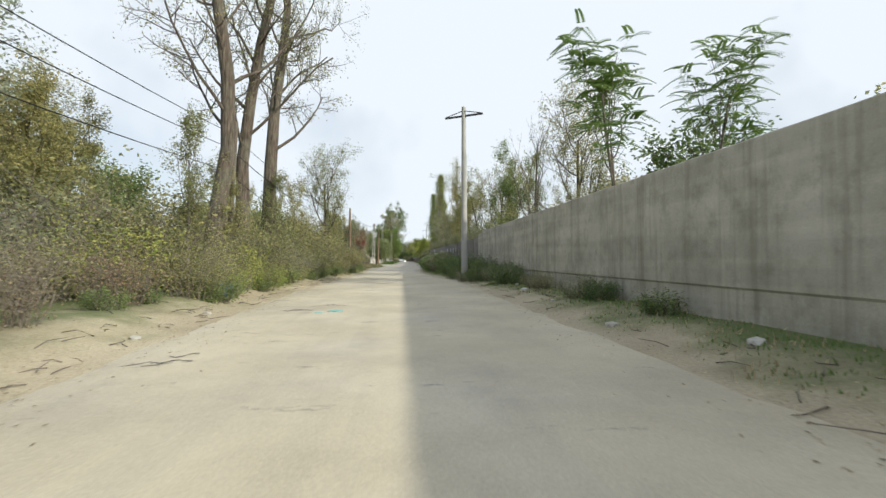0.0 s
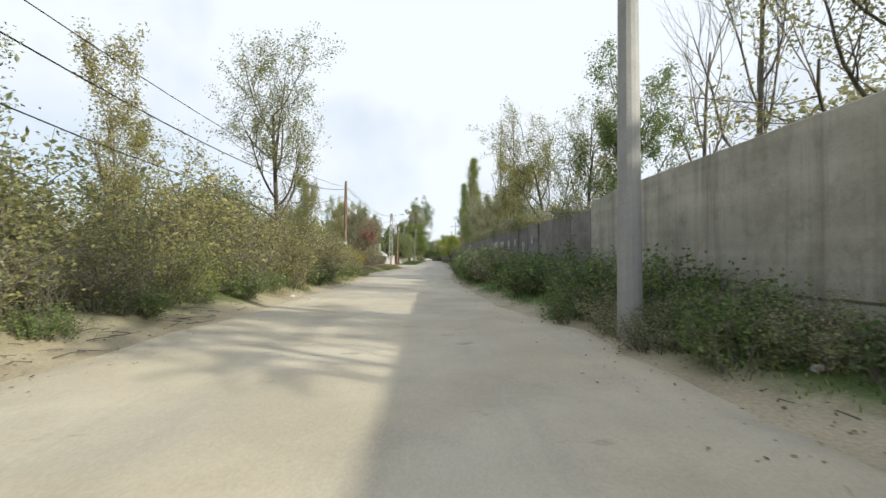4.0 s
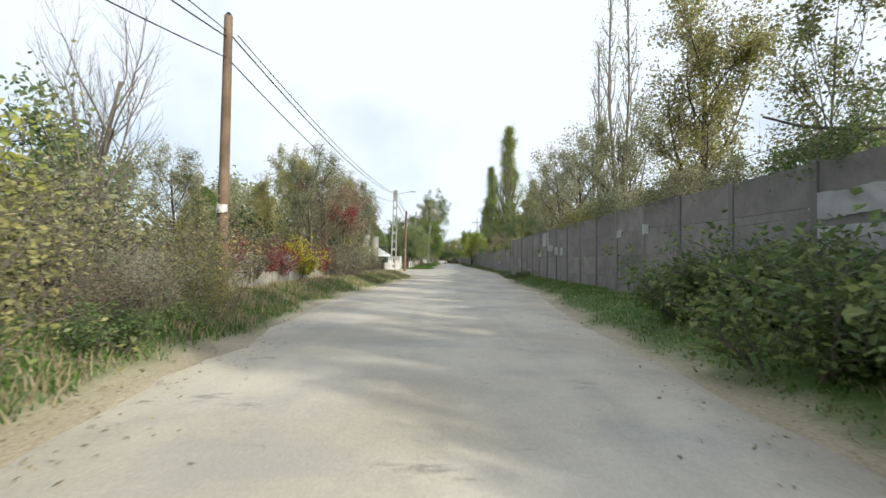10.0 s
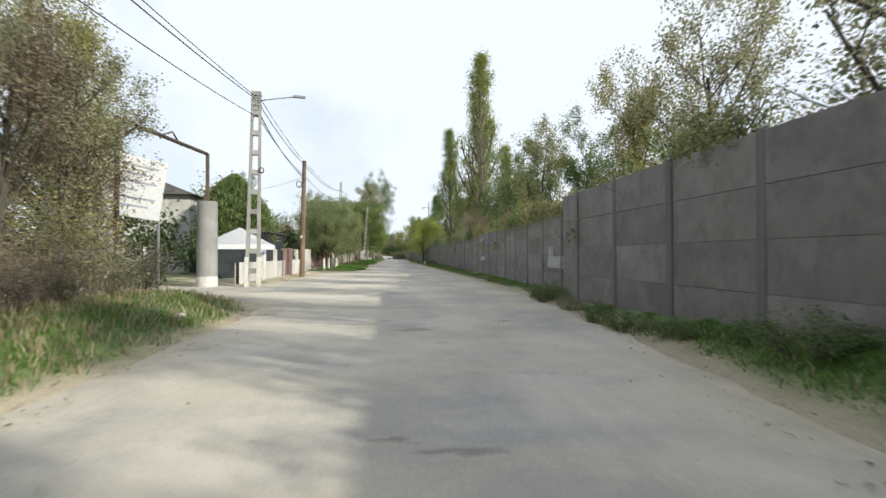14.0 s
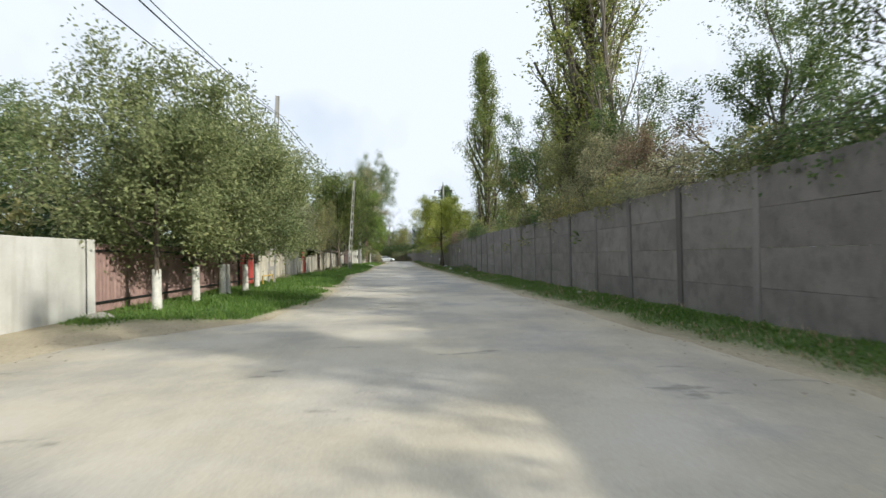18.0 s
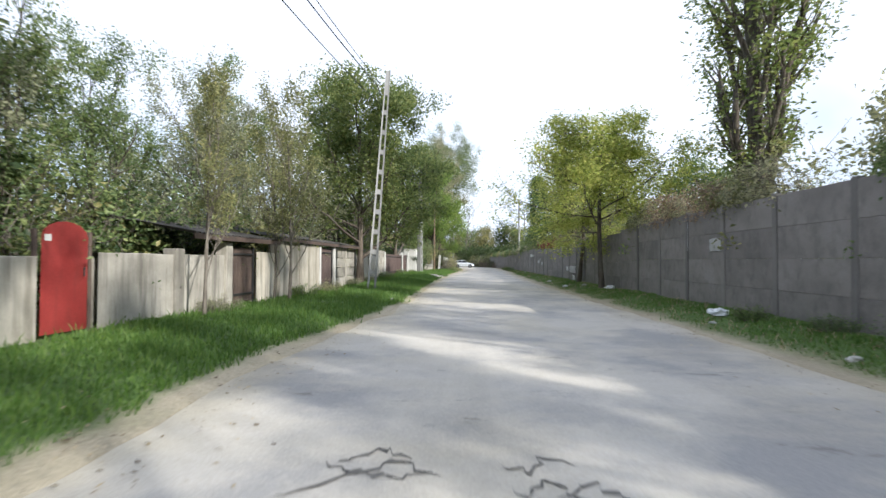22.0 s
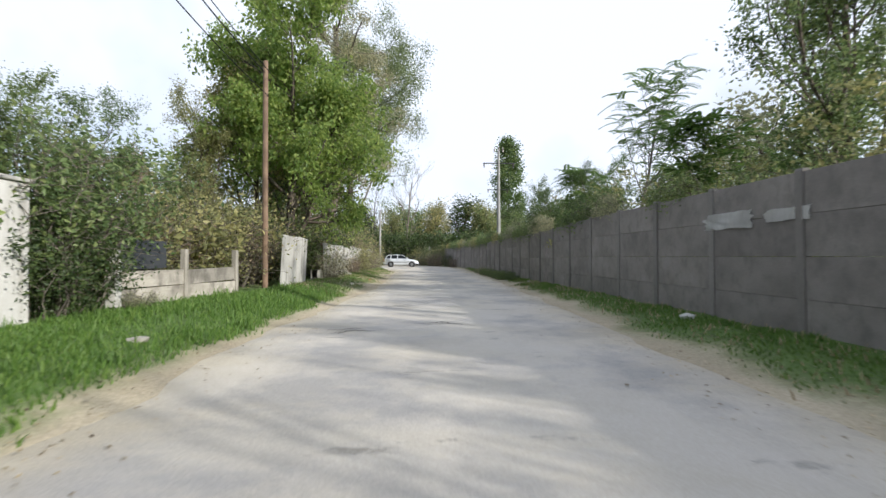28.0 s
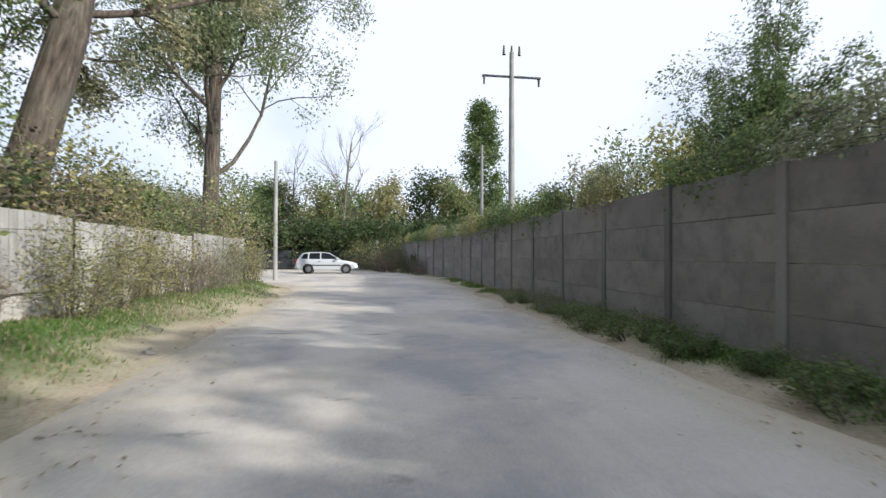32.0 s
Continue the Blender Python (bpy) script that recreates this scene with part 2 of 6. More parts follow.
M_PLASTER = surface("cream_plaster", (0.38, 0.345, 0.28), (0.56, 0.515, 0.43), (0.14, 0.12, 0.09), 1.3, 45, 0.9, 0, 0.75, 0.3, 0.5)
M_WHITE = surface("whitewash", (0.46, 0.45, 0.42), (0.62, 0.61, 0.58), (0.24, 0.22, 0.19), 1.5, 45, 0.85, 0, 0.55, 0.25, 0.5)
M_POLE = surface("pole_concrete", (0.25, 0.246, 0.235), (0.34, 0.335, 0.32), (0.17, 0.165, 0.15), 1.0, 40, 0.85, 0, 0.35, 0.3, 0.2)
M_WOODPOLE = surface("tarred_wood", (0.13, 0.085, 0.055), (0.22, 0.15, 0.10), (0.06, 0.04, 0.03), 0.6, 30, 0.85, 0, 0.5, 0.5, 0.15)
M_BARK = bark_material()
M_TWIG = surface("grey_twig", (0.12, 0.103, 0.083), (0.21, 0.185, 0.15), (0.07, 0.06, 0.048), 0.5, 20, 0.95, 0, 0.3, 0.3)
M_STEEL = surface("rusty_steel", (0.09, 0.065, 0.055), (0.16, 0.115, 0.09), (0.05, 0.035, 0.03), 0.6, 30, 0.7, 0.3, 0.4)
M_DARKMETAL = surface("dark_steel", (0.05, 0.05, 0.05), (0.09, 0.09, 0.09), (0.03, 0.03, 0.03), 0.6, 30, 0.5, 0.7, 0.3)
M_RED = surface("red_paint", (0.36, 0.045, 0.04), (0.46, 0.07, 0.06), (0.18, 0.05, 0.04), 0.8, 30, 0.6, 0, 0.35, 0.2)
M_BROWN = surface("brown_sheet", (0.07, 0.048, 0.042), (0.11, 0.075, 0.066), (0.06, 0.045, 0.04), 0.8, 30, 0.6, 0.1, 0.4, 0.2)
M_PINK = surface("faded_brick_paint", (0.22, 0.14, 0.125), (0.32, 0.215, 0.195), (0.15, 0.10, 0.09), 1.0, 30, 0.85, 0, 0.5, 0.3)
M_ROOF = surface("old_roofing", (0.06, 0.055, 0.05), (0.12, 0.11, 0.10), (0.04, 0.035, 0.03), 0.8, 25, 0.9, 0, 0.4, 0.5)
M_SHEET = surface("galvanised_sheet", (0.33, 0.325, 0.30), (0.46, 0.455, 0.425), (0.16, 0.14, 0.11), 0.9, 40, 0.65, 0.1, 0.65, 0.15, 0.4)
M_NET = surface("dark_shade_net", (0.02, 0.025, 0.03), (0.04, 0.045, 0.05), (0.015, 0.015, 0.015), 1.0, 60, 0.9, 0, 0.3)
M_STONE = surface("rubble_stone", (0.38, 0.36, 0.32), (0.55, 0.53, 0.48), (0.18, 0.16, 0.13), 0.4, 20, 0.95, 0, 0.4, 0.7)
M_YELLOW = plain("yellow_paint", (0.62, 0.40, 0.05), 0.5)
M_CABLE = plain("black_cable", (0.02, 0.02, 0.02), 0.6)
M_PALE = plain("pale_lime", (0.62, 0.61, 0.57), 0.9, 0, 0.1)
M_LIMEWASH = surface("chalky_limewash", (0.66, 0.65, 0.62), (0.82, 0.81, 0.78), (0.40, 0.38, 0.34), 0.6, 30, 0.95, 0, 0.35, 0.4)
M_CANVAS = plain("white_canvas", (0.82, 0.83, 0.84), 0.7)
M_SIGN = plain("white_board", (0.52, 0.53, 0.54), 0.4)
M_BARS = plain("grey_print", (0.30, 0.33, 0.40), 0.6)
M_TAN = plain("tan_board", (0.52, 0.37, 0.17), 0.6)
M_BLUE = plain("blue_plastic", (0.06, 0.16, 0.55), 0.35)
M_TEAL = plain("turquoise_film", (0.22, 0.46, 0.44), 0.45)
M_TAR = plain("bare_tar", (0.20, 0.188, 0.165), 0.9, 0, 0.3)
M_LAMP = plain("lamp_housing", (0.28, 0.29, 0.30), 0.4, 0.3)
M_CERAMIC = plain("brown_ceramic", (0.05, 0.03, 0.025), 0.25)
M_PAINT = plain("silver_paint", (0.62, 0.65, 0.68), 0.28, 0.35, 0.02)
M_NAVY = plain("navy_paint", (0.025, 0.035, 0.06), 0.25, 0.3, 0.02)
M_TYRE = plain("tyre_rubber", (0.02, 0.02, 0.02), 0.8)
M_RIM = plain("alloy_rim", (0.25, 0.26, 0.27), 0.35, 0.7)
M_GLASS = plain("tinted_glass", (0.02, 0.025, 0.03), 0.06, 0.0, 0.0)
M_LIGHT = plain("lamp_glass", (0.65, 0.68, 0.7), 0.1)
M_TAIL = plain("tail_lamp", (0.35, 0.02, 0.02), 0.2)

L_GREEN = leaf("leaf_green", (0.089, 0.138, 0.050), (0.162, 0.234, 0.082), (0.300, 0.360, 0.132))
L_OLIVE = leaf("leaf_olive", (0.171, 0.189, 0.085), (0.305, 0.311, 0.128), (0.500, 0.458, 0.195), 0.5)
L_GREY = leaf("leaf_grey", (0.207, 0.220, 0.134), (0.342, 0.348, 0.207), (0.512, 0.500, 0.305), 0.5)
L_YELLOW = leaf("leaf_yellow", (0.24, 0.31, 0.07), (0.42, 0.48, 0.115), (0.64, 0.62, 0.18), 0.6)
L_BRIGHT = leaf("leaf_bright", (0.18, 0.27, 0.07), (0.32, 0.42, 0.10), (0.50, 0.55, 0.16), 0.65)
L_NUT = leaf("leaf_nut", (0.11, 0.16, 0.055), (0.205, 0.265, 0.09), (0.36, 0.385, 0.13), 0.6)
L_SUMAC = leaf("leaf_sumac", (0.09, 0.165, 0.045), (0.15, 0.245, 0.065), (0.24, 0.33, 0.09), 0.5)
L_POPLAR = leaf("leaf_poplar", (0.15, 0.20, 0.06), (0.27, 0.33, 0.10), (0.46, 0.46, 0.14), 0.6)
L_SAGE = leaf("leaf_sage", (0.14, 0.185, 0.085), (0.245, 0.295, 0.135), (0.38, 0.42, 0.21), 0.5)
L_GOLD = leaf("leaf_gold", (0.567, 0.486, 0.041), (0.700, 0.634, 0.054), (0.700, 0.675, 0.068))
L_RED = leaf("leaf_red", (0.16, 0.02, 0.032), (0.32, 0.04, 0.055), (0.40, 0.12, 0.09))
L_RUST = leaf("leaf_rust", (0.17, 0.125, 0.09), (0.29, 0.22, 0.15), (0.43, 0.335, 0.21))
L_DARK = leaf("leaf_dark", (0.037, 0.066, 0.023), (0.066, 0.107, 0.037), (0.116, 0.165, 0.050))
L_SILVER = leaf("leaf_silver", (0.238, 0.267, 0.194), (0.386, 0.416, 0.312), (0.564, 0.594, 0.475))
L_DRY = leaf("dry_stalk", (0.281, 0.222, 0.140), (0.445, 0.362, 0.231), (0.626, 0.527, 0.346))
L_GRASS = leaf("grass_blade", (0.075, 0.15, 0.03), (0.125, 0.235, 0.045), (0.20, 0.31, 0.07))


# ---- builders ----
def thing(name, label, category, x=0, y=0, z=0, turn=0, group="", kind=""):
    ob = new(name)
    ob.empty_display_size = 0.2
    ob.matrix_world = pose(x, y, z, 0, 0, turn)
    return tagged(ob, label, category, group, kind)


def mesh_of(data, name):
    if isinstance(data, bpy.types.Mesh):
        return data
    me = bpy.data.meshes.new(name)
    data.to_mesh(me)
    data.free()
    return me


def part(name, data, material, parent=None, label="", kind=""):
    me = mesh_of(data, name)
    if not me.materials:
        me.materials.append(material)
    ob = new(name, me)
    if parent:
        ob.parent = parent
    return tagged(ob, label, kind=kind)


def np_mesh(name, verts, faces, smooth=False):
    """A mesh from arrays: verts (n, 3) and faces (m, k)."""
    me = bpy.data.meshes.new(name)
    v, f = np.asarray(verts, np.float32), np.asarray(faces, np.int32)
    me.vertices.add(len(v))
    me.vertices.foreach_set("co", v.ravel())
    me.loops.add(f.size)
    me.loops.foreach_set("vertex_index", f.ravel())
    me.polygons.add(len(f))
    me.polygons.foreach_set("loop_start", np.arange(0, f.size, f.shape[1], dtype=np.int32))
    me.polygons.foreach_set("use_smooth", np.full(len(f), smooth))
    me.update(calc_edges=True)
    return me


def box(x0, x1, y0, y1, z0, z1, bevel=0.0, bm=None):
    bm = bm or bmesh.new()
    r = bmesh.ops.create_cube(bm, size=1, matrix=Matrix.Translation(((x0 + x1) / 2, (y0 + y1) / 2, (z0 + z1) / 2)) @ Matrix.Diagonal((x1 - x0, y1 - y0, z1 - z0, 1)))
    if bevel:
        vs = set(r["verts"])
        bmesh.ops.bevel(bm, geom=[e for e in bm.edges if e.verts[0] in vs and e.verts[1] in vs], offset=bevel, segments=1, affect="EDGES")
    return bm


def rod(a, b, r0, r1=None, sides=10, bm=None):
    """A tapered round bar from a to b."""
    bm = bm or bmesh.new()
    a, b = Vector(a), Vector(b)
    m = Matrix.Translation((a + b) / 2) @ (b - a).to_track_quat("Z", "Y").to_matrix().to_4x4()
    bmesh.ops.create_cone(bm, cap_ends=True, segments=sides, radius1=r0, radius2=r0 if r1 is None else r1, depth=(b - a).length, matrix=m)
    return bm


def tubes(lines, sides=5):
    """Tubes round polylines [(points (k, 3), radii (k,))] as arrays."""
    vs, fs, base = [], [], 0
    most = sides
    for pts, rad in lines:
        sides = 3 if max(rad) < 0.03 else most if max(rad) > 0.08 else 4
        ang = np.linspace(0, 2 * np.pi, sides, endpoint=False)
        pts = np.asarray(pts, float)
        k = len(pts)
        d = np.gradient(pts, axis=0)
        d /= np.linalg.norm(d, axis=1)[:, None] + 1e-9
        ref = np.where(np.abs(d[:, 2:3]) > 0.9, np.array([[1.0, 0, 0]]), np.array([[0, 0, 1.0]]))
        u = np.cross(d, ref)
        u /= np.linalg.norm(u, axis=1)[:, None] + 1e-9
        w = np.cross(d, u)
        ring = pts[:, None, :] + np.asarray(rad)[:, None, None] * (u[:, None, :] * np.cos(ang)[None, :, None] + w[:, None, :] * np.sin(ang)[None, :, None])
        vs.append(ring.reshape(-1, 3))
        i = np.arange(k - 1)[:, None] * sides + np.arange(sides)[None, :]
        j = np.arange(k - 1)[:, None] * sides + (np.arange(sides)[None, :] + 1) % sides
        fs.append((np.stack([i, j, j + sides, i + sides], -1).reshape(-1, 4)) + base)
        base += k * sides
    return np.concatenate(vs), np.concatenate(fs)


def leaves(rng, at, count, size, spread, droop=0.0, narrow=0.5, even=0.8):
    """Folded leaf blades scattered round points, as arrays."""
    at = np.asarray(at)
    wt = rng.gamma(even, 1.0, len(at)) + 0.02
    p = at[rng.choice(len(at), count, p=wt / wt.sum())] + rng.normal(0, spread, (count, 3))
    u = rng.normal(0, 1, (count, 3))
    u[:, 2] = u[:, 2] * 0.6 - droop
    u /= np.linalg.norm(u, axis=1)[:, None]
    w = np.cross(u, rng.normal(0, 1, (count, 3)))
    w /= np.linalg.norm(w, axis=1)[:, None]
    s = (size * rng.uniform(0.6, 1.35, count))[:, None]
    n = np.cross(u, w)
    a, b, c, d = p, p + u * s * 0.5 + w * s * narrow * 0.5 + n * s * 0.1, p + u * s, p + u * s * 0.5 - w * s * narrow * 0.5 + n * s * 0.1
    return np.stack([a, b, c, d], 1).reshape(-1, 3), np.arange(count * 4).reshape(-1, 4)


def grow(rng, height, trunk_r, levels, split, bare=0.3, angle=38, shrink=0.62, up=0.12, wobble=0.10, lean=(0, 0), taper=0.4, thin=0.5):
    """Limbs of a tree: a list of (points, radii), and the points along its twigs."""
    lines, tips = [], []

    def limb(p, d, length, r, level):
        k = 6 if level < 2 else 4
        pts, q, dd = [p.copy()], p.copy(), d.copy()
        for i in range(k):
            dd = dd + rng.normal(0, wobble * (1 if level else 0.45), 3) + np.array([0, 0, up if level else 0.06])
            dd /= np.linalg.norm(dd)
            q = q + dd * length / k
            pts.append(q.copy())
        pts = np.array(pts)
        end = 0.4 if level < levels else 0.25
        rad = np.linspace(r, r * end, k + 1)
        if level == 0:
            rad[0] *= 1.35
        lines.append((pts, rad))
        if level >= levels - 1:
            tips.extend(pts[1:] if level == levels else pts[k // 2:])
        if level < levels:
            count = split[level]
            for c in range(count):
                t = bare + (1 - bare) * (c + rng.uniform(0.2, 1.0)) / count if level == 0 else rng.uniform(0.25, 1.0)
                f = min(t, 0.999) * k
                i = int(f)
                start = pts[i] + (pts[i + 1] - pts[i]) * (f - i)
                axis = pts[i + 1] - pts[i]
                axis /= np.linalg.norm(axis)
                az = rng.uniform(0, 2 * np.pi) if level else c * 2.4 + rng.uniform(-0.5, 0.5)
                side = np.cross(axis, [math.cos(az), math.sin(az), 0.3])
                side /= np.linalg.norm(side)
                a = radians(angle * rng.uniform(0.7, 1.3))
                nd = axis * math.cos(a) + side * math.sin(a)
                limb(start, nd, length * shrink * rng.uniform(0.7, 1.15) * (1.15 - taper * t if level == 0 else 1), rad[i] * (thin if level == 0 else 0.5), level + 1)

    limb(np.zeros(3), np.array([lean[0], lean[1], 1.0]), height, trunk_r, 0)
    return lines, np.array(tips)


def joined(*arrs):
    vs, fs, base = [], [], 0
    for v, f in arrs:
        vs.append(v)
        fs.append(f + base)
        base += len(v)
    return np.concatenate(vs), np.concatenate(fs)


PROTO = {}


def tree(kind, x, y, z=0.0, size=1.0, turn=None, label="", name="tree", category="tree", wide=None, group="", lean=0.0):
    """Sets a copy of a grown kind on its place; the first of each kind becomes the original."""
    turn = (x * 37.7 + y * 61.3) % 360 if turn is None else turn
    spec = PROTO[kind]
    m = Matrix.Translation((x, y, z)) @ Euler((0, radians(lean), 0)).to_matrix().to_4x4() @ Euler((0, 0, radians(turn))).to_matrix().to_4x4() @ Matrix.Diagonal((size * (wide or 1), size * (wide or 1), size, 1))
    root = new(name)
    root.empty_display_size = 0.2
    root.matrix_world = m
    tagged(root, label or spec["label"], category, group)
    for pname, me, lab in spec["parts"]:
        o = new(pname, me)
        o.parent = root
        if pname == "tangle":
            o["kind"] = "stuff"
        if lab:
            o["label"] = lab
    return root


def kind_of_tree(key, label, woody, wood_mat, leafy, leaf_mat, extra=()):
    parts = []
    if woody is not None:
        me = np_mesh(key + "_wood", *woody, smooth=True)
        me.materials.append(wood_mat)
        parts.append(("trunk", me, ""))
    if leafy is not None:
        me = np_mesh(key + "_crown", *leafy)
        me.materials.append(leaf_mat)
        parts.append(("crown", me, ""))
    for pname, arrs, mat, lab in extra:
        me = np_mesh(key + "_" + pname, *arrs)
        me.materials.append(mat)
        parts.append((pname, me, lab))
    PROTO[key] = dict(label=label, parts=parts, leafy=leafy, twigs=extra[0][1] if extra else None)


def undergrowth(name, spots, mat, label):
    """Many uncounted bushes as one leafy mass; spots: (kind, x, y, z, size)."""
    for what, stuff, m in (("leafy", name, mat), ("twigs", name + "_twigs", M_TWIG)):
        arrs = []
        for kind, x, y, z, size in spots:
            v, f = PROTO[kind][what]
            a = (x * 37.7 + y * 61.3) % 6.28
            c, s = math.cos(a), math.sin(a)
            arrs.append((v @ np.array([[c, s, 0], [-s, c, 0], [0, 0, 1]]) * size + np.array([x, y, z]), f))
        part(stuff, np_mesh(stuff, *joined(*arrs)), m, None, label if what == "leafy" else "grey twigs of the undergrowth", "stuff")


def track(table, y):
    return float(np.interp(y, [r[0] for r in table], [r[1] for r in table]))


# ---- plan: edges of the lane, banks and walls along y ----
LEFT_EDGE = [(-60, -3.4), (0, -3.5), (20, -4.2), (38, -3.6), (48, -3.2), (65, -4.0), (78, -2.9), (88, -2.5), (91.5, -2.9), (93.5, -7), (95, -15), (98.3, -15), (99.3, -6.2), (101, -5.0), (105, -4.6), (111, -4.9), (116, -4.0), (119, -1.8), (124, -1.15), (133, -1.3), (145, -1.7), (155, -0.9), (168, -0.9), (190, -0.5), (205, 0.6), (228, 0.6), (232, -0.5), (235, -5), (238, -14), (262, -14)]
RIGHT_EDGE = [(-60, 3.3), (30, 3.4), (35, 2.6), (50, 2.15), (60, 2.5), (70, 3.6), (78, 3.6), (86, 4.6), (95, 5.3), (170, 5.2), (190, 5.6), (205, 6.4), (228, 7.1), (240, 7.2), (250, 6.0), (262, 5.5)]
LEFT_BANK = [(-60, 0.3), (90, 0.35), (93, 0.0), (99, 0.0), (104, 0.06), (118, 0.08), (124, 0.12), (165, 0.1), (185, 0.25), (230, 0.3), (236, 0.05), (262, 0.1)]
RIGHT_BANK = [(-60, 0.15), (30, 0.2), (40, 0.3), (90, 0.35), (96, 0.15), (240, 0.16), (262, 0.1)]
FENCE_X = [(50, -6.1), (91, -6.2), (101, -5.9), (112, -5.65), (118, -5.6), (131, -5.45), (142, -5.5), (152, -5.1), (158, -4.75), (166, -4.7), (176, -4.9), (187, -4.4), (191, -3.7), (197, -3.4), (198, -2.2), (202, -2.1), (226, -1.7), (234, -1.6)]
WALL_X = [(-60, 5.35), (37, 5.75), (45, 5.45), (60, 5.2), (91.0, 5.4), (91.01, 6.1), (125, 6.9), (157, 7.4), (190, 7.6), (216, 7.8), (236, 8.0), (262, 5.2)]


WALL_TOP = [(37, 2.78), (60, 2.8), (61, 2.86), (91.0, 2.86), (91.01, 2.55), (125, 2.5), (140, 2.6), (158, 2.65), (164, 2.32), (182, 2.28), (188, 2.43), (198, 2.42), (204, 2.3), (262, 2.3)]


def at_line(table, y):
    x = track(table, y)
    dx = track(table, y + 0.3) - track(table, y - 0.3)
    return x, -math.degrees(math.atan2(dx, 0.6))


def ease(t):
    t = min(1.0, max(0.0, t))
    return t * t * (3 - 2 * t)


def ground_z(x, y):
    l, r = track(LEFT_EDGE, y), track(RIGHT_EDGE, y)
    n = noise.noise(Vector((x * 0.5, y * 0.5, 0.0)))
    if x < l:
        return (track(LEFT_BANK, y) + 0.06 * n) * ease((l - x) / 1.6) + 0.015 * noise.noise(Vector((x * 3, y * 3, 1)))
    if x > r:
        return (track(RIGHT_BANK, y) + 0.05 * n) * ease((x - r) / 1.4) + 0.015 * noise.noise(Vector((x * 3, y * 3, 1)))
    return -0.03 * ease(min(x - l, r - x) / 0.25)


def lay(ob, worth, what="sand"):
    """Marks how much loose sand or turf lies at each point of a sheet."""
    me = ob.data
    at = me.attributes.new(what, "FLOAT", "POINT")
    at.data.foreach_set("value", [worth(v.co.x, v.co.y) for v in me.vertices])


SAND_LEFT = [(0, 1.9), (24, 1.5), (40, 0.8), (60, 0.45), (91, 0.5), (92, 9), (118, 9), (119, 0.25), (128, 0.25), (128.8, 1.7), (131.2, 1.7), (132.4, 0.25), (178, 0.3), (179.5, 0.8), (182, 0.8), (184, 0.3), (195, 0.3), (204, 0.9), (262, 1.4)]
SAND_RIGHT = [(0, 1.3), (22, 1.1), (26, 0.6), (40, 0.5), (60, 0.4), (150, 0.35), (195, 0.6), (262, 0.9)]
TURF_LEFT = [(0, 0.1), (38, 0.15), (46, 0.5), (58, 0.7), (92, 0.6), (93, 0.1), (99, 0.1), (104, 0.5), (117, 0.55), (120, 0.9), (197, 1.0), (204, 0.55), (236, 0.5), (262, 0.2)]
TURF_RIGHT = [(0, 0.15), (20, 0.2), (30, 0.6), (60, 0.9), (200, 0.9), (206, 0.6), (236, 0.6), (262, 0.3)]


def turf_cover(x, y):
    return track(TURF_LEFT if x < 0 else TURF_RIGHT, y) if -9 < x < 10 else 0.6


def ground_zs(x, y):
    """Heights of the verge for arrays of points outside the lane."""
    out = []
    for side, edge, bank, run, k in ((-1, LEFT_EDGE, LEFT_BANK, 1.6, 0.06), (1, RIGHT_EDGE, RIGHT_BANK, 1.4, 0.05)):
        e = np.interp(y, *zip(*edge))
        t = np.clip((x - e) * side / run, 0, 1)
        n = np.array([noise.noise(Vector((a * 0.5, b * 0.5, 0.0))) for a, b in zip(x, y)])
        out.append(np.where((x - e) * side > 0, (np.interp(y, *zip(*bank)) + k * n) * t * t * (3 - 2 * t), 0))
    return out[0] + out[1]


def verge_sand(x, y):
    l, r = track(LEFT_EDGE, y), track(RIGHT_EDGE, y)
    k = 0.8 * noise.noise(Vector((x * 0.9, y * 0.7, 4)))
    if x < l:
        w = track(SAND_LEFT, y)
        return min(1.0, max(0.0, 1.15 - (l - x) / w + k))
    w = track(SAND_RIGHT, y)
    return min(1.0, max(0.0, 1.15 - (x - r) / w + k)) if x > r else 1.0


def lane_sand(x, y):
    l, r = track(LEFT_EDGE, y), track(RIGHT_EDGE, y)
    k = 0.45 * noise.noise(Vector((x * 0.7, y * 0.5, 8)))
    base = track([(0, 0.95), (36, 0.9), (50, 0.55), (70, 0.4), (92, 0.45), (112, 0.55), (122, 0.35), (132, 0.05), (200, 0.03), (225, 0.12), (262, 0.4)], y)
    side = 0.9 * (1 - min(x - l, r - x) / track([(0, 1.5), (90, 1.5), (94, 4.5), (116, 4.0), (120, 1.0), (195, 1.0), (262, 2.0)], y))
    return min(1.0, max(0.0, max(base, side) + k))


def build_ground():
    xs = np.concatenate([[-1800, -500, -150, -60, -35, -24], np.arange(-18, -9, 1.0), np.arange(-9, 10.01, 0.33), np.arange(11, 18, 1.0), [24, 35, 60, 150, 500, 1800]])
    ys = np.concatenate([[-1500, -400, -120, -60, -40], np.arange(-30, 262, 0.6), [266, 275, 290, 320, 400, 700, 1500, 3000]])
    v = np.array([(x, y, ground_z(x, y) if -18 <= x <= 18 and -31 < y < 262 else 0.1) for y in ys for x in xs])
    w = len(xs)
    i = (np.arange(len(ys) - 1)[:, None] * w + np.arange(w - 1)[None, :]).ravel()
    g = part("ground", np_mesh("ground", v, np.stack([i, i + 1, i + w + 1, i + w], 1), True), M_GROUND, None, "beige earth and grass ground beside the lane", "structure")
    lay(g, verge_sand)
    lay(g, turf_cover, "turf")


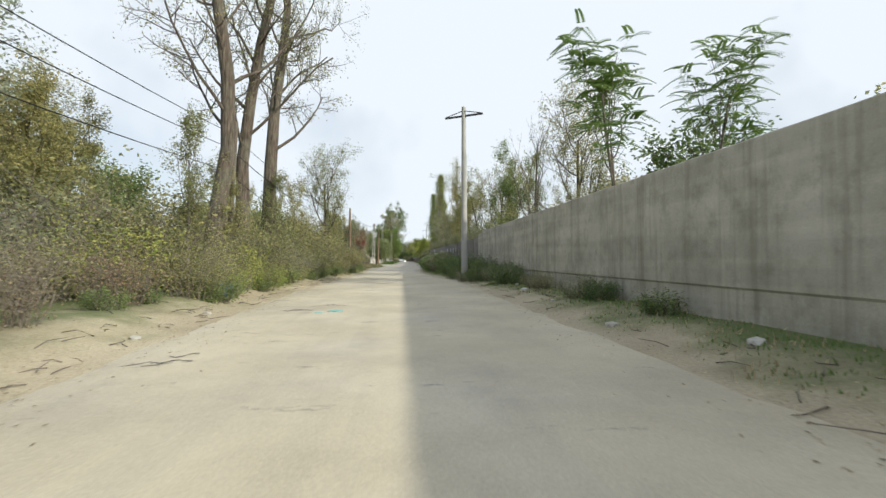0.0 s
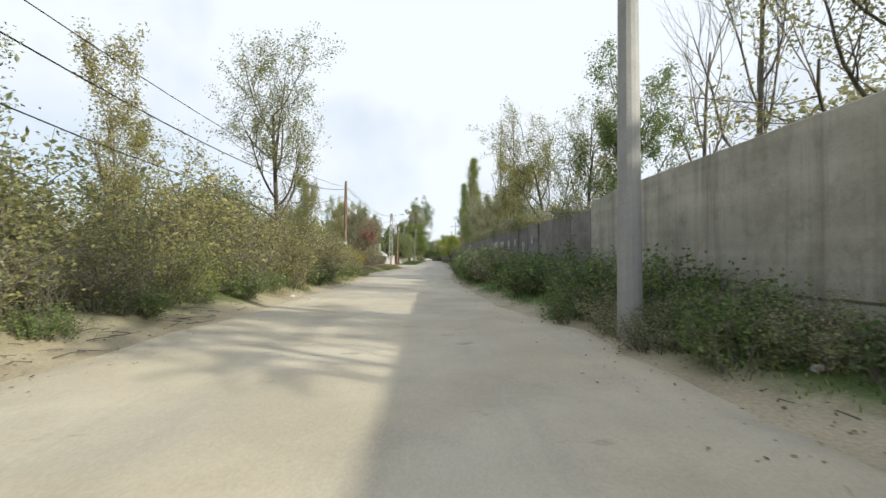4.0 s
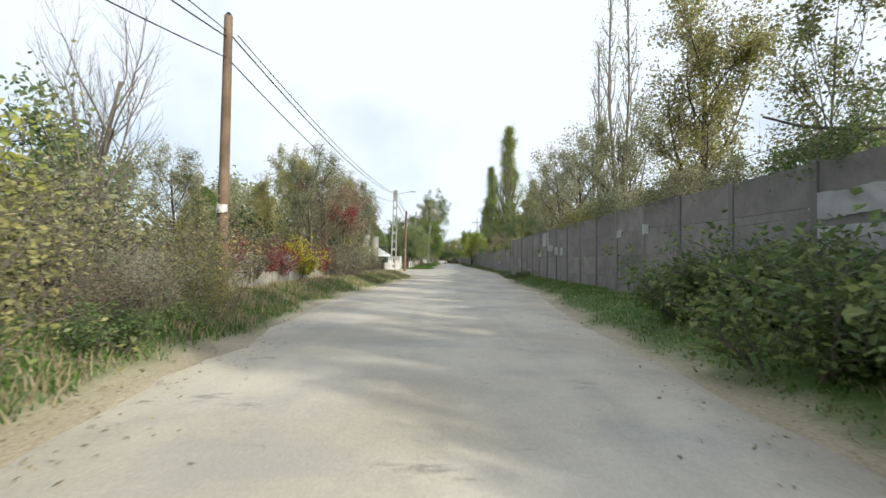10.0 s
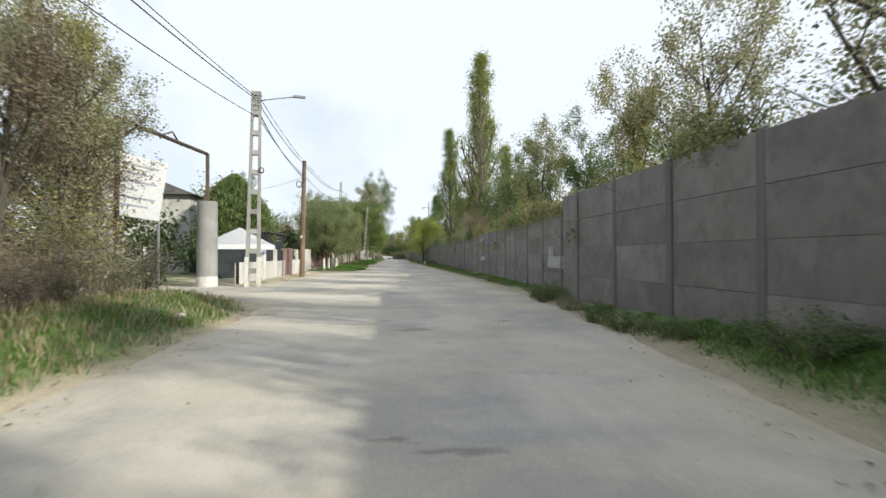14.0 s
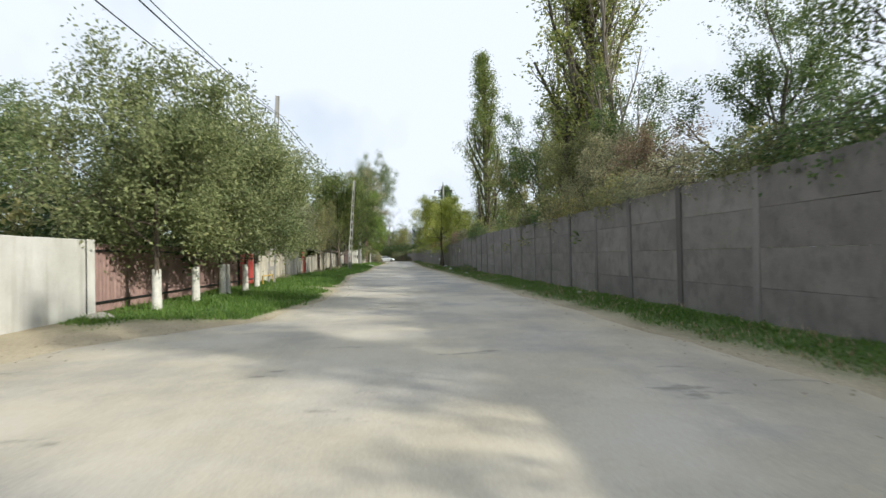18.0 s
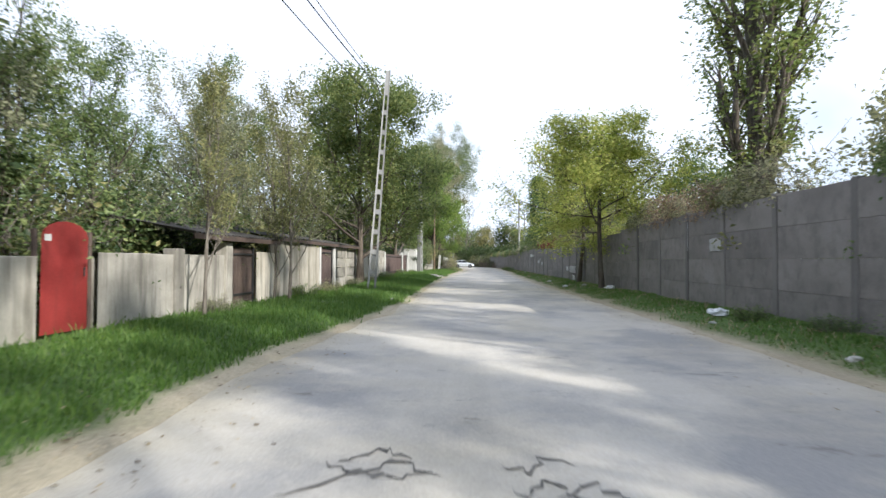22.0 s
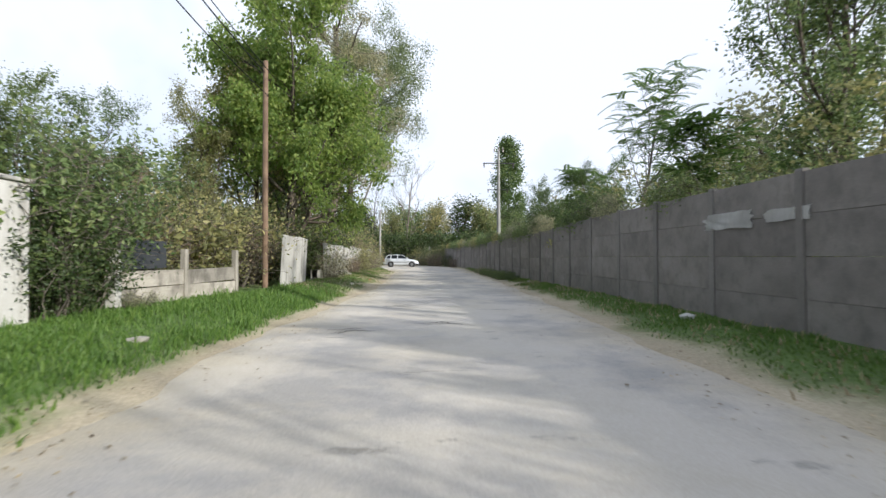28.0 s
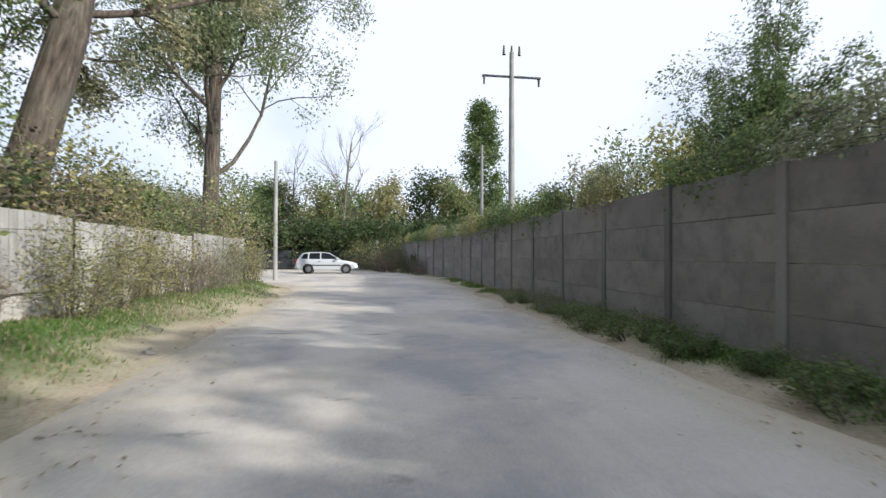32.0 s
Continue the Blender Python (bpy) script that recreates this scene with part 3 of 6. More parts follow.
def build_road():
    v, cols = [], 16
    ys = np.arange(-60, 258, 0.5)
    for y in ys:
        jl, jr = noise.noise(Vector((0, y * 0.45, 3))) * 0.35 + noise.noise(Vector((0, y * 1.7, 5))) * 0.14, noise.noise(Vector((9, y * 0.45, 3))) * 0.3 + noise.noise(Vector((9, y * 1.7, 5))) * 0.14
        l, r = track(LEFT_EDGE, y) + jl, track(RIGHT_EDGE, y) + jr
        for c in range(cols + 1):
            t = c / cols
            x = l + (r - l) * t
            z = 0.012 + 0.012 * noise.noise(Vector((x * 0.8, y * 0.8, 7)))
            if c in (0, cols):
                z = -0.04
            v.append((x, y, z))
    w = cols + 1
    i = (np.arange(len(ys) - 1)[:, None] * w + np.arange(cols)[None, :]).ravel()
    g = part("road", np_mesh("road", v, np.stack([i, i + 1, i + w + 1, i + w], 1), True), M_ROAD, None, "pale dusty lane of worn asphalt and sand", "structure")
    lay(g, lane_sand)


build_ground()
build_road()


# ---- kinds of trees and bushes ----
rng = np.random.default_rng(5)


def make_kinds():
    def std(key, label, h, r, levels, split, n, size, spread, wood, lm, bare=0.3, angle=38, shrink=0.6, up=0.12, droop=0.2, narrow=0.5, wobble=0.1, sides=5, taper=0.4, thin=0.5, even=0.8):
        rng = np.random.default_rng(sum(ord(c) * (i + 3) for i, c in enumerate(key)))
        lines, tips = grow(rng, h, r, levels, split, bare, angle, shrink, up, wobble, (0, 0), taper, thin)
        kind_of_tree(key, label, tubes(lines, sides), wood, leaves(rng, tips, n, size, spread, droop, narrow, even) if n else None, lm)

    std("bare", "tall grey-barked tree with bare crooked branches", 15.5, 0.35, 4, (14, 9, 6, 5), 3200, 0.10, 0.15, M_BARK, L_OLIVE, 0.34, 55, 0.34, 0.10, 0.2, 0.6, 0.15, 8, thin=0.27)
    std("locust", "slender tree with thin yellow-green autumn leaves", 6.5, 0.13, 3, (11, 8, 6), 14000, 0.085, 0.12, M_BARK, L_OLIVE, 0.28, 48, 0.52, 0.12)
    std("sapling", "thin many-stemmed young tree with sparse leaves", 5.0, 0.05, 3, (11, 6, 4), 6500, 0.085, 0.10, M_TWIG, L_OLIVE, 0.10, 30, 0.45, 0.20)
    std("leafless", "young leafless tree with thin upright twigs", 7.0, 0.085, 3, (10, 7, 6), 0, 0.1, 0.1, M_TWIG, None, 0.2, 34, 0.42, 0.2)
    std("mixed", "green broadleaf tree growing behind the wall", 6.5, 0.13, 3, (12, 8, 6), 20000, 0.10, 0.13, M_BARK, L_GREEN, 0.18, 42, 0.48, 0.13, 0.35)
    std("mixed_olive", "olive-leaved tree growing behind the wall", 6.5, 0.13, 3, (12, 8, 6), 19000, 0.10, 0.13, M_BARK, L_OLIVE, 0.18, 42, 0.48, 0.13, 0.35)
    std("grey", "thin-leaved tree with grey-green autumn foliage", 5.5, 0.11, 3, (12, 8, 6), 14000, 0.09, 0.12, M_BARK, L_GREY, 0.18, 45, 0.5, 0.12)
    std("rust", "dry tree with rust-brown thinning leaves", 4.5, 0.10, 3, (11, 8, 6), 11000, 0.085, 0.11, M_BARK, L_RUST, 0.2, 50, 0.52, 0.10)
    std("orchard", "rounded roadside fruit tree with grey-green leaves", 3.2, 0.068, 3, (13, 8, 7), 32000, 0.08, 0.13, M_BARK, L_SAGE, 0.30, 60, 0.60, 0.07, 0.5)
    std("nut", "tall leafy walnut-like tree with dark green and yellowing leaves", 8.2, 0.15, 3, (18, 10, 7), 44000, 0.145, 0.20, M_BARK, L_NUT, 0.12, 52, 0.46, 0.07, 0.8, 0.5)
    std("walnut", "leafy tree with large bright green leaves", 6.5, 0.16, 3, (15, 10, 7), 42000, 0.14, 0.15, M_BARK, L_BRIGHT, 0.14, 52, 0.50, 0.06, 0.9)
    std("elm", "broad tree with layered yellow-green leaves", 6.3, 0.08, 3, (17, 9, 7), 28000, 0.095, 0.12, M_BARK, L_YELLOW, 0.31, 66, 0.50, 0.03, 0.4, taper=0.75, even=0.5)
    std("great", "great spreading tree with grey-green crown", 15.0, 0.36, 4, (17, 9, 6, 5), 76000, 0.14, 0.30, M_BARK, L_SAGE, 0.22, 50, 0.42, 0.06, 0.6, 0.5, 0.13, 9, thin=0.3, even=1.6)
    std("great_grey", "tall old tree with thin grey-green leaves", 17.0, 0.36, 4, (18, 8, 6, 4), 36000, 0.12, 0.22, M_BARK, L_GREY, 0.26, 58, 0.27, 0.03, 0.6, 0.5, 0.13, 9, thin=0.3)
    std("shrub_bare", "leafless grey shrub with fanned twigs", 3.6, 0.07, 3, (10, 7, 5), 0, 0.1, 0.1, M_TWIG, None, 0.05, 38, 0.55, 0.18)
    std("silver", "silver-leaved tree beside the lane", 8.0, 0.2, 3, (12, 8, 6), 9000, 0.13, 0.20, M_BARK, L_SILVER, 0.2, 42, 0.5, 0.14)

    for key, lm in (("far_green", L_GREEN), ("far_olive", L_OLIVE), ("far_grey", L_GREY), ("far_dark", L_DARK)):
        std(key, "broadleaf tree standing further off", 6.5, 0.15, 2, (14, 9), 3000, 0.30, 0.42, M_BARK, lm, 0.10, 48, 0.46, 0.10)

    # upright poplars: limbs hug the stem and shorten towards a pointed top
    for key, label, n, lm, limbs in (("poplar", "tall columnar poplar with green and yellow leaves", 24000, L_POPLAR, 52), ("poplar_bare", "tall columnar poplar almost without leaves", 900, L_OLIVE, 34)):
        lines, tips = grow(rng, 20.0, 0.24 if n > 1000 else 0.13, 2, (limbs, 9 if n > 1000 else 5), 0.10, 32, 0.27, 0.24, 0.08, (0, 0), 1.0)
        kind_of_tree(key, label, tubes(lines, 5), M_BARK if n > 1000 else M_TWIG, leaves(rng, tips, n, 0.15, 0.26, 0.2, 0.5, 0.3), lm)

    # fronds of paired leaflets round the twig ends
    def fronds(key, label, h, r, split, bare, shrink, per):
        rng = np.random.default_rng(len(key) * 7)
        lines, tips = grow(rng, h, r, 2, split, bare, 45, shrink, 0.18, 0.1)
        vs, fs = [], []
        for e in [p[-1] for p, r in lines]:
            for k in range(per):
                az, el = rng.uniform(0, 2 * np.pi), rng.uniform(-0.25, 0.7)
                d = np.array([math.cos(az) * math.cos(el), math.sin(az) * math.cos(el), math.sin(el)])
                side = np.cross(d, [0, 0, 1.0])
                side /= np.linalg.norm(side)
                ln = rng.uniform(0.7, 1.15)
                for j in range(11):
                    t = 0.15 + 0.85 * j / 10
                    c = e + d * ln * t - np.array([0, 0, 0.35 * ln * t * t])
                    for sd in (-1, 1):
                        q = side * sd * 0.19 * (1.1 - 0.5 * t) + d * 0.05
                        w = d * 0.042
                        b = len(vs)
                        vs += [c, c + q * 0.5 + w, c + q - np.array([0, 0, 0.03]), c + q * 0.5 - w]
                        fs.append([b, b + 1, b + 2, b + 3])
        kind_of_tree(key, label, tubes(lines, 5), M_TWIG, (np.array(vs), np.array(fs)), L_SUMAC)

    fronds("sumac", "sumac with long drooping green fronds", 4.2, 0.09, (8, 4), 0.35, 0.5, 7)
    fronds("ailanthus", "tall thin tree with rosettes of long green fronds", 7.8, 0.10, (11, 5), 0.46, 0.40, 4)

    # columnar tree seen far off: clumped leaves in an upright spindle
    cr = np.random.default_rng(4)
    q = cr.uniform(0, 1, 260)
    az = cr.uniform(0, 2 * np.pi, 260)
    rad = 2.9 * np.sin(np.pi * np.clip(q * 0.88 + 0.09, 0, 1)) ** 0.55 * cr.uniform(0.35, 1.0, 260)
    hubs = np.stack([rad * np.cos(az), rad * np.sin(az), 1.5 + 20.5 * q], 1)
    kind_of_tree("column", "dense columnar dark green poplar", tubes([(np.array([[0, 0, 0], [0, 0, 8.0], [0, 0, 19.0]]), np.array([0.3, 0.2, 0.05]))], 6), M_BARK, leaves(cr, hubs, 15000, 0.42, 0.48, 0.1, 0.5, 3.0), L_GREEN)

    # growth lying over the wall's top: stems from behind, leaves drooping in front
    def crest(key, label, mat, n, size):
        cr = np.random.default_rng(len(key) * 13)
        lines, tips = [], []
        for i in range(26):
            y0, y1 = cr.uniform(-1.1, 1.1, 2)
            up, out, down = cr.uniform(0.05, 0.75), cr.uniform(-0.20, 0.30), cr.uniform(-0.22, 0.35)
            p = np.array([[0.55, y0, -0.5], [0.35, y0 * 0.8 + y1 * 0.2, up * 0.7], [0.15, (y0 + y1) / 2, up], [out * 0.7, y1, up * 0.8 + 0.05], [out - 0.05, y1 + 0.1, min(up, down)]])
            lines.append((p, np.linspace(0.012, 0.003, 5)))
            tips.extend(p[1:])
        kind_of_tree(key, label, None, None, leaves(cr, np.array(tips), n, size, 0.085, 0.5, 0.55, 1.2), mat, [("tangle", tubes(lines, 4), M_TWIG, "")])

    crest("crest_olive", "olive growth lying over the wall's top", L_OLIVE, 2200, 0.065)
    crest("crest_green", "green creeper lying over the wall's top", L_GREEN, 2400, 0.065)
    crest("crest_rust", "dry brown growth lying over the wall's top", L_RUST, 1700, 0.06)
    crest("crest_grey_green", "dusty grey-green growth lying over the wall's top", L_GREY, 2000, 0.06)

    # thuja: dense upright cone of short sprays
    q = rng.uniform(0, 1, 26000) ** 0.8
    az = rng.uniform(0, 2 * np.pi, 26000)
    lumps = 1 + 0.16 * np.sin(az * 5 + q * 17) * np.sin(q * 23 + az * 2) + 0.10 * np.sin(az * 11 - q * 41)
    rad = 1.25 * lumps * np.clip(np.sin(np.pi * np.clip(q * 0.86 + 0.14, 0, 1)) ** 0.75, 0.05, 1) * rng.uniform(0.55, 1.08, 26000) ** 0.6
    pts = np.stack([rad * np.cos(az), rad * np.sin(az), 5.2 * q + 0.1], 1)
    u = np.stack([np.cos(az) * 0.35, np.sin(az) * 0.35, np.ones(26000)], 1) + rng.normal(0, 0.35, (26000, 3))
    u /= np.linalg.norm(u, axis=1)[:, None]
    w = np.cross(u, rng.normal(0, 1, (26000, 3)))
    w /= np.linalg.norm(w, axis=1)[:, None]
    s = rng.uniform(0.08, 0.24, (26000, 1))
    arr = np.stack([pts, pts + u * s * 0.5 + w * 0.025, pts + u * s, pts + u * s * 0.5 - w * 0.025], 1).reshape(-1, 3), np.arange(104000).reshape(-1, 4)
    kind_of_tree("thuja", "dense green thuja with upright sprays", tubes([(np.array([[0, 0, 0], [0, 0, 2.5], [0, 0, 4.8]]), np.array([0.12, 0.08, 0.02]))], 6), M_BARK, arr, L_GREEN)

    # bushes: many stems from one foot, leaves along them
    def bush(key, label, h, spread, stems, n, size, lm, loose=0.10):
        lines, tips = [], []
        for i in range(stems):
            az, out = rng.uniform(0, 2 * np.pi), spread * math.sqrt(rng.uniform(0.02, 1))
            b = np.array([math.cos(az) * out * 0.55, math.sin(az) * out * 0.55, 0])
            top = np.array([math.cos(az) * out * 1.1, math.sin(az) * out * 1.1, h * rng.uniform(0.55, 1.05) * (1.1 - 0.35 * out / spread)])
            t = np.linspace(0, 1, 7)[:, None]
            p = b + (top - b) * t + rng.normal(0, 0.07 * h, (7, 3)) * t * [[1, 1, 0.4]]
            lines.append((p, np.linspace(0.016, 0.004, 7)))
            tips.extend(p[1:])
            for k in range(3):
                j = rng.integers(2, 6)
                e = p[j] + rng.normal(0, 0.22 * h, 3) * [1, 1, 0.5] + [0, 0, 0.10 * h]
                lines.append((np.array([p[j], (p[j] + e) / 2 + rng.normal(0, 0.03, 3), e]), np.array([0.008, 0.005, 0.003])))
                tips.extend([(p[j] + e) / 2, e])
        kind_of_tree(key, label, None, None, leaves(rng, np.array(tips), n, size, loose * h ** 0.5, 0.15, 0.55), lm, [("branchwork", tubes(lines, 4), M_TWIG, "")])

    bush("bush_olive", "tangled roadside bush with olive autumn leaves", 2.6, 1.5, 40, 3800, 0.085, L_OLIVE)
    bush("bush_green", "dense green roadside bush", 2.4, 1.4, 36, 4200, 0.085, L_GREEN)
    bush("bush_grey", "dry grey-green bush with thin stems", 2.2, 1.3, 48, 2800, 0.065, L_GREY)
    bush("bush_yellow", "bush with yellowing leaves", 2.3, 1.3, 28, 3000, 0.08, L_YELLOW)
    bush("bush_gold", "small bush with golden yellow leaves", 1.5, 0.8, 26, 2600, 0.09, L_GOLD)
    bush("bush_red", "creeper with dark red autumn leaves", 1.5, 1.1, 28, 3000, 0.09, L_RED)
    bush("bush_rust", "dried brown bush with tangled stems", 2.0, 1.2, 56, 2400, 0.07, L_RUST)
    bush("bush_dark", "dark green hedge bush", 2.2, 1.2, 30, 4200, 0.085, L_DARK)
    bush("weed", "leafy green weeds on the bank", 0.9, 0.9, 34, 2600, 0.075, L_GREEN)
    bush("weed_grey", "dusty grey-green weeds on the bank", 0.9, 0.9, 34, 2600, 0.06, L_GREY)
    bush("far_bush", "leafy bush growing behind the wall", 2.4, 1.3, 14, 1500, 0.15, L_OLIVE)
    bush("far_hedge", "dark green bush among the garden trees", 2.4, 1.3, 14, 1600, 0.15, L_GREEN)
    bush("tall_hedge", "tall leafy bush growing behind the wall", 4.6, 1.5, 20, 3000, 0.115, L_OLIVE, 0.06)
    bush("vine", "green creeper hanging over the wall", 1.4, 1.1, 26, 3200, 0.09, L_DARK)


make_kinds()


def gz(x, y):
    return ground_z(x, y) - 0.02


# left bank, first stretch: bare giants and thicket
for x, y, s, a in ((-7.0, 20.0, 1.0, 10), (-7.0, 23.0, 1.0, 130), (-7.1, 29.6, 1.2, 250)):
    tree("bare", x, y, gz(x, y), s, a, lean=3.5, group="bare trees beside the lane")
for x, y, k in ((-7.8, 44.2, 0.5), (-8.4, 46.8, 0.55), (-7.3, 48.6, 0.48), (-9.6, 45.5, 0.6)):
    tree("leafless", x, y, gz(x, y), k)
tree("locust", -6.25, 45.0, gz(-6.25, 45.0), 1.12)
tree("thuja", -8.2, 66.0, 0.2, 0.62, None, "small dark green conifer behind the fence", "conifer", "conifer")
tree("silver", -13.5, 15, 0.2, 1.1)
tree("mixed_olive", -11.5, 17.5, 0.2, 0.85)
tree("mixed_olive", -14, 23, 0.2, 0.9)
tree("grey", -12, 11, 0.2, 0.7)
r = np.random.default_rng(11)
for y in np.arange(2, 60, 1.3):
    for row, x0 in enumerate((-5.3, -7.0, -9.2)):
        edge = track(LEFT_EDGE, y)
        x, yy = x0 + r.uniform(-0.5, 0.5), y + r.uniform(-0.6, 0.6)
        s = (0.72, 1.12, 1.35)[row] * r.uniform(0.6, 1.3)
        if yy < 13:
            k = r.choice(["bush_rust", "bush_grey", "bush_rust", "weed"] if row < 2 else ["bush_grey", "bush_olive"])
            s *= 0.8
            x -= 0.7
        else:
            k = r.choice(["bush_grey", "bush_rust", "bush_grey", "bush_olive"] if yy > 41 and row < 2 else ["bush_olive", "bush_olive", "bush_grey", "bush_grey", "bush_olive", "bush_yellow"] if row else ["bush_olive", "bush_grey", "bush_grey", "bush_yellow", "weed"])
        if row == 0 and yy > 36:
            x += 0.45
        tree(str(k), x, yy, gz(x, yy), s, None, "", "bush", "bush", r.uniform(0.85, 1.2), "roadside thicket")
for y in np.arange(14, 58, 2.4):
    x = track(LEFT_EDGE, y) - r.uniform(0.7, 1.2)
    tree("weed", x, y, gz(x, y), r.uniform(0.5, 0.9), None, "", "weeds", "weeds", None, "weeds at the thicket's foot")
for y in np.arange(16, 58, 4.2):
    x = -6.6 + r.uniform(-1.2, 0.6)
    tree("sapling", x, y, gz(x, y), r.uniform(0.6, 0.85) if y < 36 else r.uniform(0.35, 0.5))
for x, y, s in ((-6.6, 53.8, 0.85), (-7.2, 54.6, 0.9), (-6.9, 52.6, 0.7), (-8.6, 37, 0.8)):
    tree("sapling", x, y, gz(x, y), s)
tree("rust", -7.6, 91.6, gz(-7.6, 91.6), 0.8)
tree("shrub_bare", -10, 63, 0.3, 1.6)
tree("shrub_bare", -12, 66, 0.3, 1.5)

# left fence line before the side lane
for x, y, s, k in ((-7.5, 63, 0.52, "grey"), (-9, 68, 0.55, "grey"), (-8.5, 73, 0.55, "mixed_olive"), (-6.6, 77.6, 0.95, "rust"), (-6.8, 75, 0.85, "grey"), (-6.4, 80.5, 0.9, "rust"), (-6.5, 84, 0.9, "grey"), (-6.3, 87, 0.9, "rust"), (-7, 90, 0.85, "grey"), (-8.5, 93, 1.0, "mixed_olive"), (-9.5, 82, 0.9, "mixed_olive"), (-11, 99.5, 0.85, "mixed_olive"), (-12, 92, 0.9, "mixed")):
    tree(k, x, y, gz(x, y), s)
for y in np.arange(60, 76, 1.5):
    tree(str(r.choice(["bush_red", "bush_red", "bush_rust"])), -6.5 + r.uniform(-0.2, 0.15), y, gz(-6.2, y) + r.uniform(0.25, 0.5), r.uniform(0.6, 0.95), None, "", "bush", "bush")
tree("bush_gold", -6.1, 69.8, gz(-6, 70) + 0.3, 1.0, None, "", "bush", "bush")
tree("bush_red", -5.9, 77.4, 3.2, 0.8, None, "red creeper leaves caught in the tree", "creeper", "creeper")

for y in np.arange(74.5, 91, 1.25):
    x = -5.75 + r.uniform(-0.25, 0.35)
    tree(str(r.choice(["bush_rust", "bush_grey", "bush_rust", "bush_olive"])), x, y, gz(x, y), r.uniform(0.55, 1.0), None, "", "bush", "bush", 0.85, "dry bushes before the low fence")
for y, off in ((9.5, 0), (12.8, 0), (13.6, 0), (17.4, 0), (18.3, 0), (20.6, 0), (22.0, 0.2), (26.6, 1.0), (27.9, 1.3), (28.3, 0.7), (29.4, 1.2), (30.3, 0.9), (31.2, 1.4)):
    x = 5.35 - r.uniform(0.35, 0.6) - off
    tree(str(r.choice(["weed", "weed_grey"])), x, y, gz(x, y), r.uniform(0.5, 0.85), None, "", "weeds", "weeds", None, "weeds along the wall")

# undergrowth closing the gardens behind the fences
spots = []
for y in np.arange(60, 232, 1.5):
    x = -17 + r.uniform(-2, 1) if 92 < y < 100 or 101 < y < 112 else track(FENCE_X, y) - r.uniform(2.2, 6.0)
    spots.append((str(r.choice(["far_bush", "far_hedge"])), x, y, 0.15, r.uniform(1.0, 1.6)))
undergrowth("garden_hedge", [q for i, q in enumerate(spots) if i % 2], L_DARK, "dark green undergrowth in the gardens")
undergrowth("garden_hedge", [q for i, q in enumerate(spots) if not i % 2], L_OLIVE, "olive undergrowth in the gardens")

# behind the wall on the other side
for x, y, s, k in ((8.9, 20.8, 1.0, "ailanthus"), (12.3, 20.5, 1.0, "ailanthus"), (7.6, 25.5, 0.55, "rust"), (8.2, 23.0, 0.6, "grey"), (8.9, 34, 1.25, "leafless"), (9.6, 37.5, 1.1, "leafless"), (11.8, 33.5, 1.35, "locust"), (10.3, 46.5, 1.2, "mixed"), (9.2, 57, 1.25, "locust"), (10.2, 52.5, 1.15, "locust"), (7.8, 60, 1.2, "sapling"), (8.0, 66, 1.15, "mixed_olive"), (7.8, 71.5, 1.05, "grey"), (7.5, 77, 1.05, "grey"), (7.6, 82.5, 1.1, "grey"), (8.2, 88, 0.95, "grey"), (9.0, 94, 0.85, "mixed_olive"), (9.5, 100, 0.8, "mixed"), (9.5, 107, 1.0, "mixed_olive"), (10, 114, 1.0, "mixed"), (12.5, 122, 1.0, "mixed"), (8.4, 121.5, 0.75, "rust"), (8.3, 125, 0.72, "grey"), (8.6, 127.5, 0.7, "mixed_olive"), (10.5, 128, 0.9, "mixed"), (11, 136, 1.15, "mixed_olive"), (11.5, 142.5, 1.25, "mixed"), (11.5, 149, 1.1, "mixed_olive"), (11, 175, 0.9, "grey"), (9.9, 177, 0.75, "leafless"), (10.2, 179.5, 0.85, "leafless"), (9.6, 182.3, 0.7, "leafless"), (10.8, 184, 0.8, "grey"), (10.5, 181, 0.7, "rust"), (11.7, 194, 1.15, "mixed"), (10.6, 209, 1.0, "sumac"), (10.9, 203.5, 0.85, "ailanthus"), (9.9, 206.2, 0.55, "mixed"), (9.8, 211.5, 0.5, "mixed"), (10.6, 198, 0.95, "sumac"), (10.7, 217.7, 0.66, "mixed"), (10.9, 218.3, 0.6, "mixed"), (10.2, 224, 0.55, "grey"), (15, 216, 0.8, "mixed")):
    tree(k, x, y, 0.1, s)
for x, y, s, k in ((8.9, 76.0, 0.78, "poplar_bare"), (9.7, 78.5, 0.82, "poplar_bare"), (8.5, 79.8, 0.7, "poplar_bare"), (10.1, 131, 1.08, "poplar"), (10.85, 157.4, 1.0, "poplar"), (18.5, 154.0, 0.85, "poplar"), (10.6, 128.6, 0.9, "poplar_bare"), (12.2, 140, 0.85, "poplar_bare"), (22, 290, 1.15, "column")):
    tree(k, x, y, 0.1, s, wide=1.25 if k == "poplar" else None)
for x, y, s, a in ((6.75, 161.9, 1.08, 0), (7.1, 168.0, 1.1, 140)):
    tree("elm", x, y, gz(x, y), s, a, wide=1.35, group="yellow-green trees before the wall")
spots = []
for y in np.arange(40, 236, 1.7):
    spots.append(("tall_hedge", track(WALL_X, y) + r.uniform(2.6, 3.4), y, 0.1, r.uniform(0.8, 1.12) * (0.72 if y > 203 else 1)))
undergrowth("wall_hedge", [q for i, q in enumerate(spots) if i % 2], L_OLIVE, "olive undergrowth behind the dark wall")
undergrowth("wall_hedge", [q for i, q in enumerate(spots) if not i % 2], L_GREEN, "green undergrowth behind the dark wall")
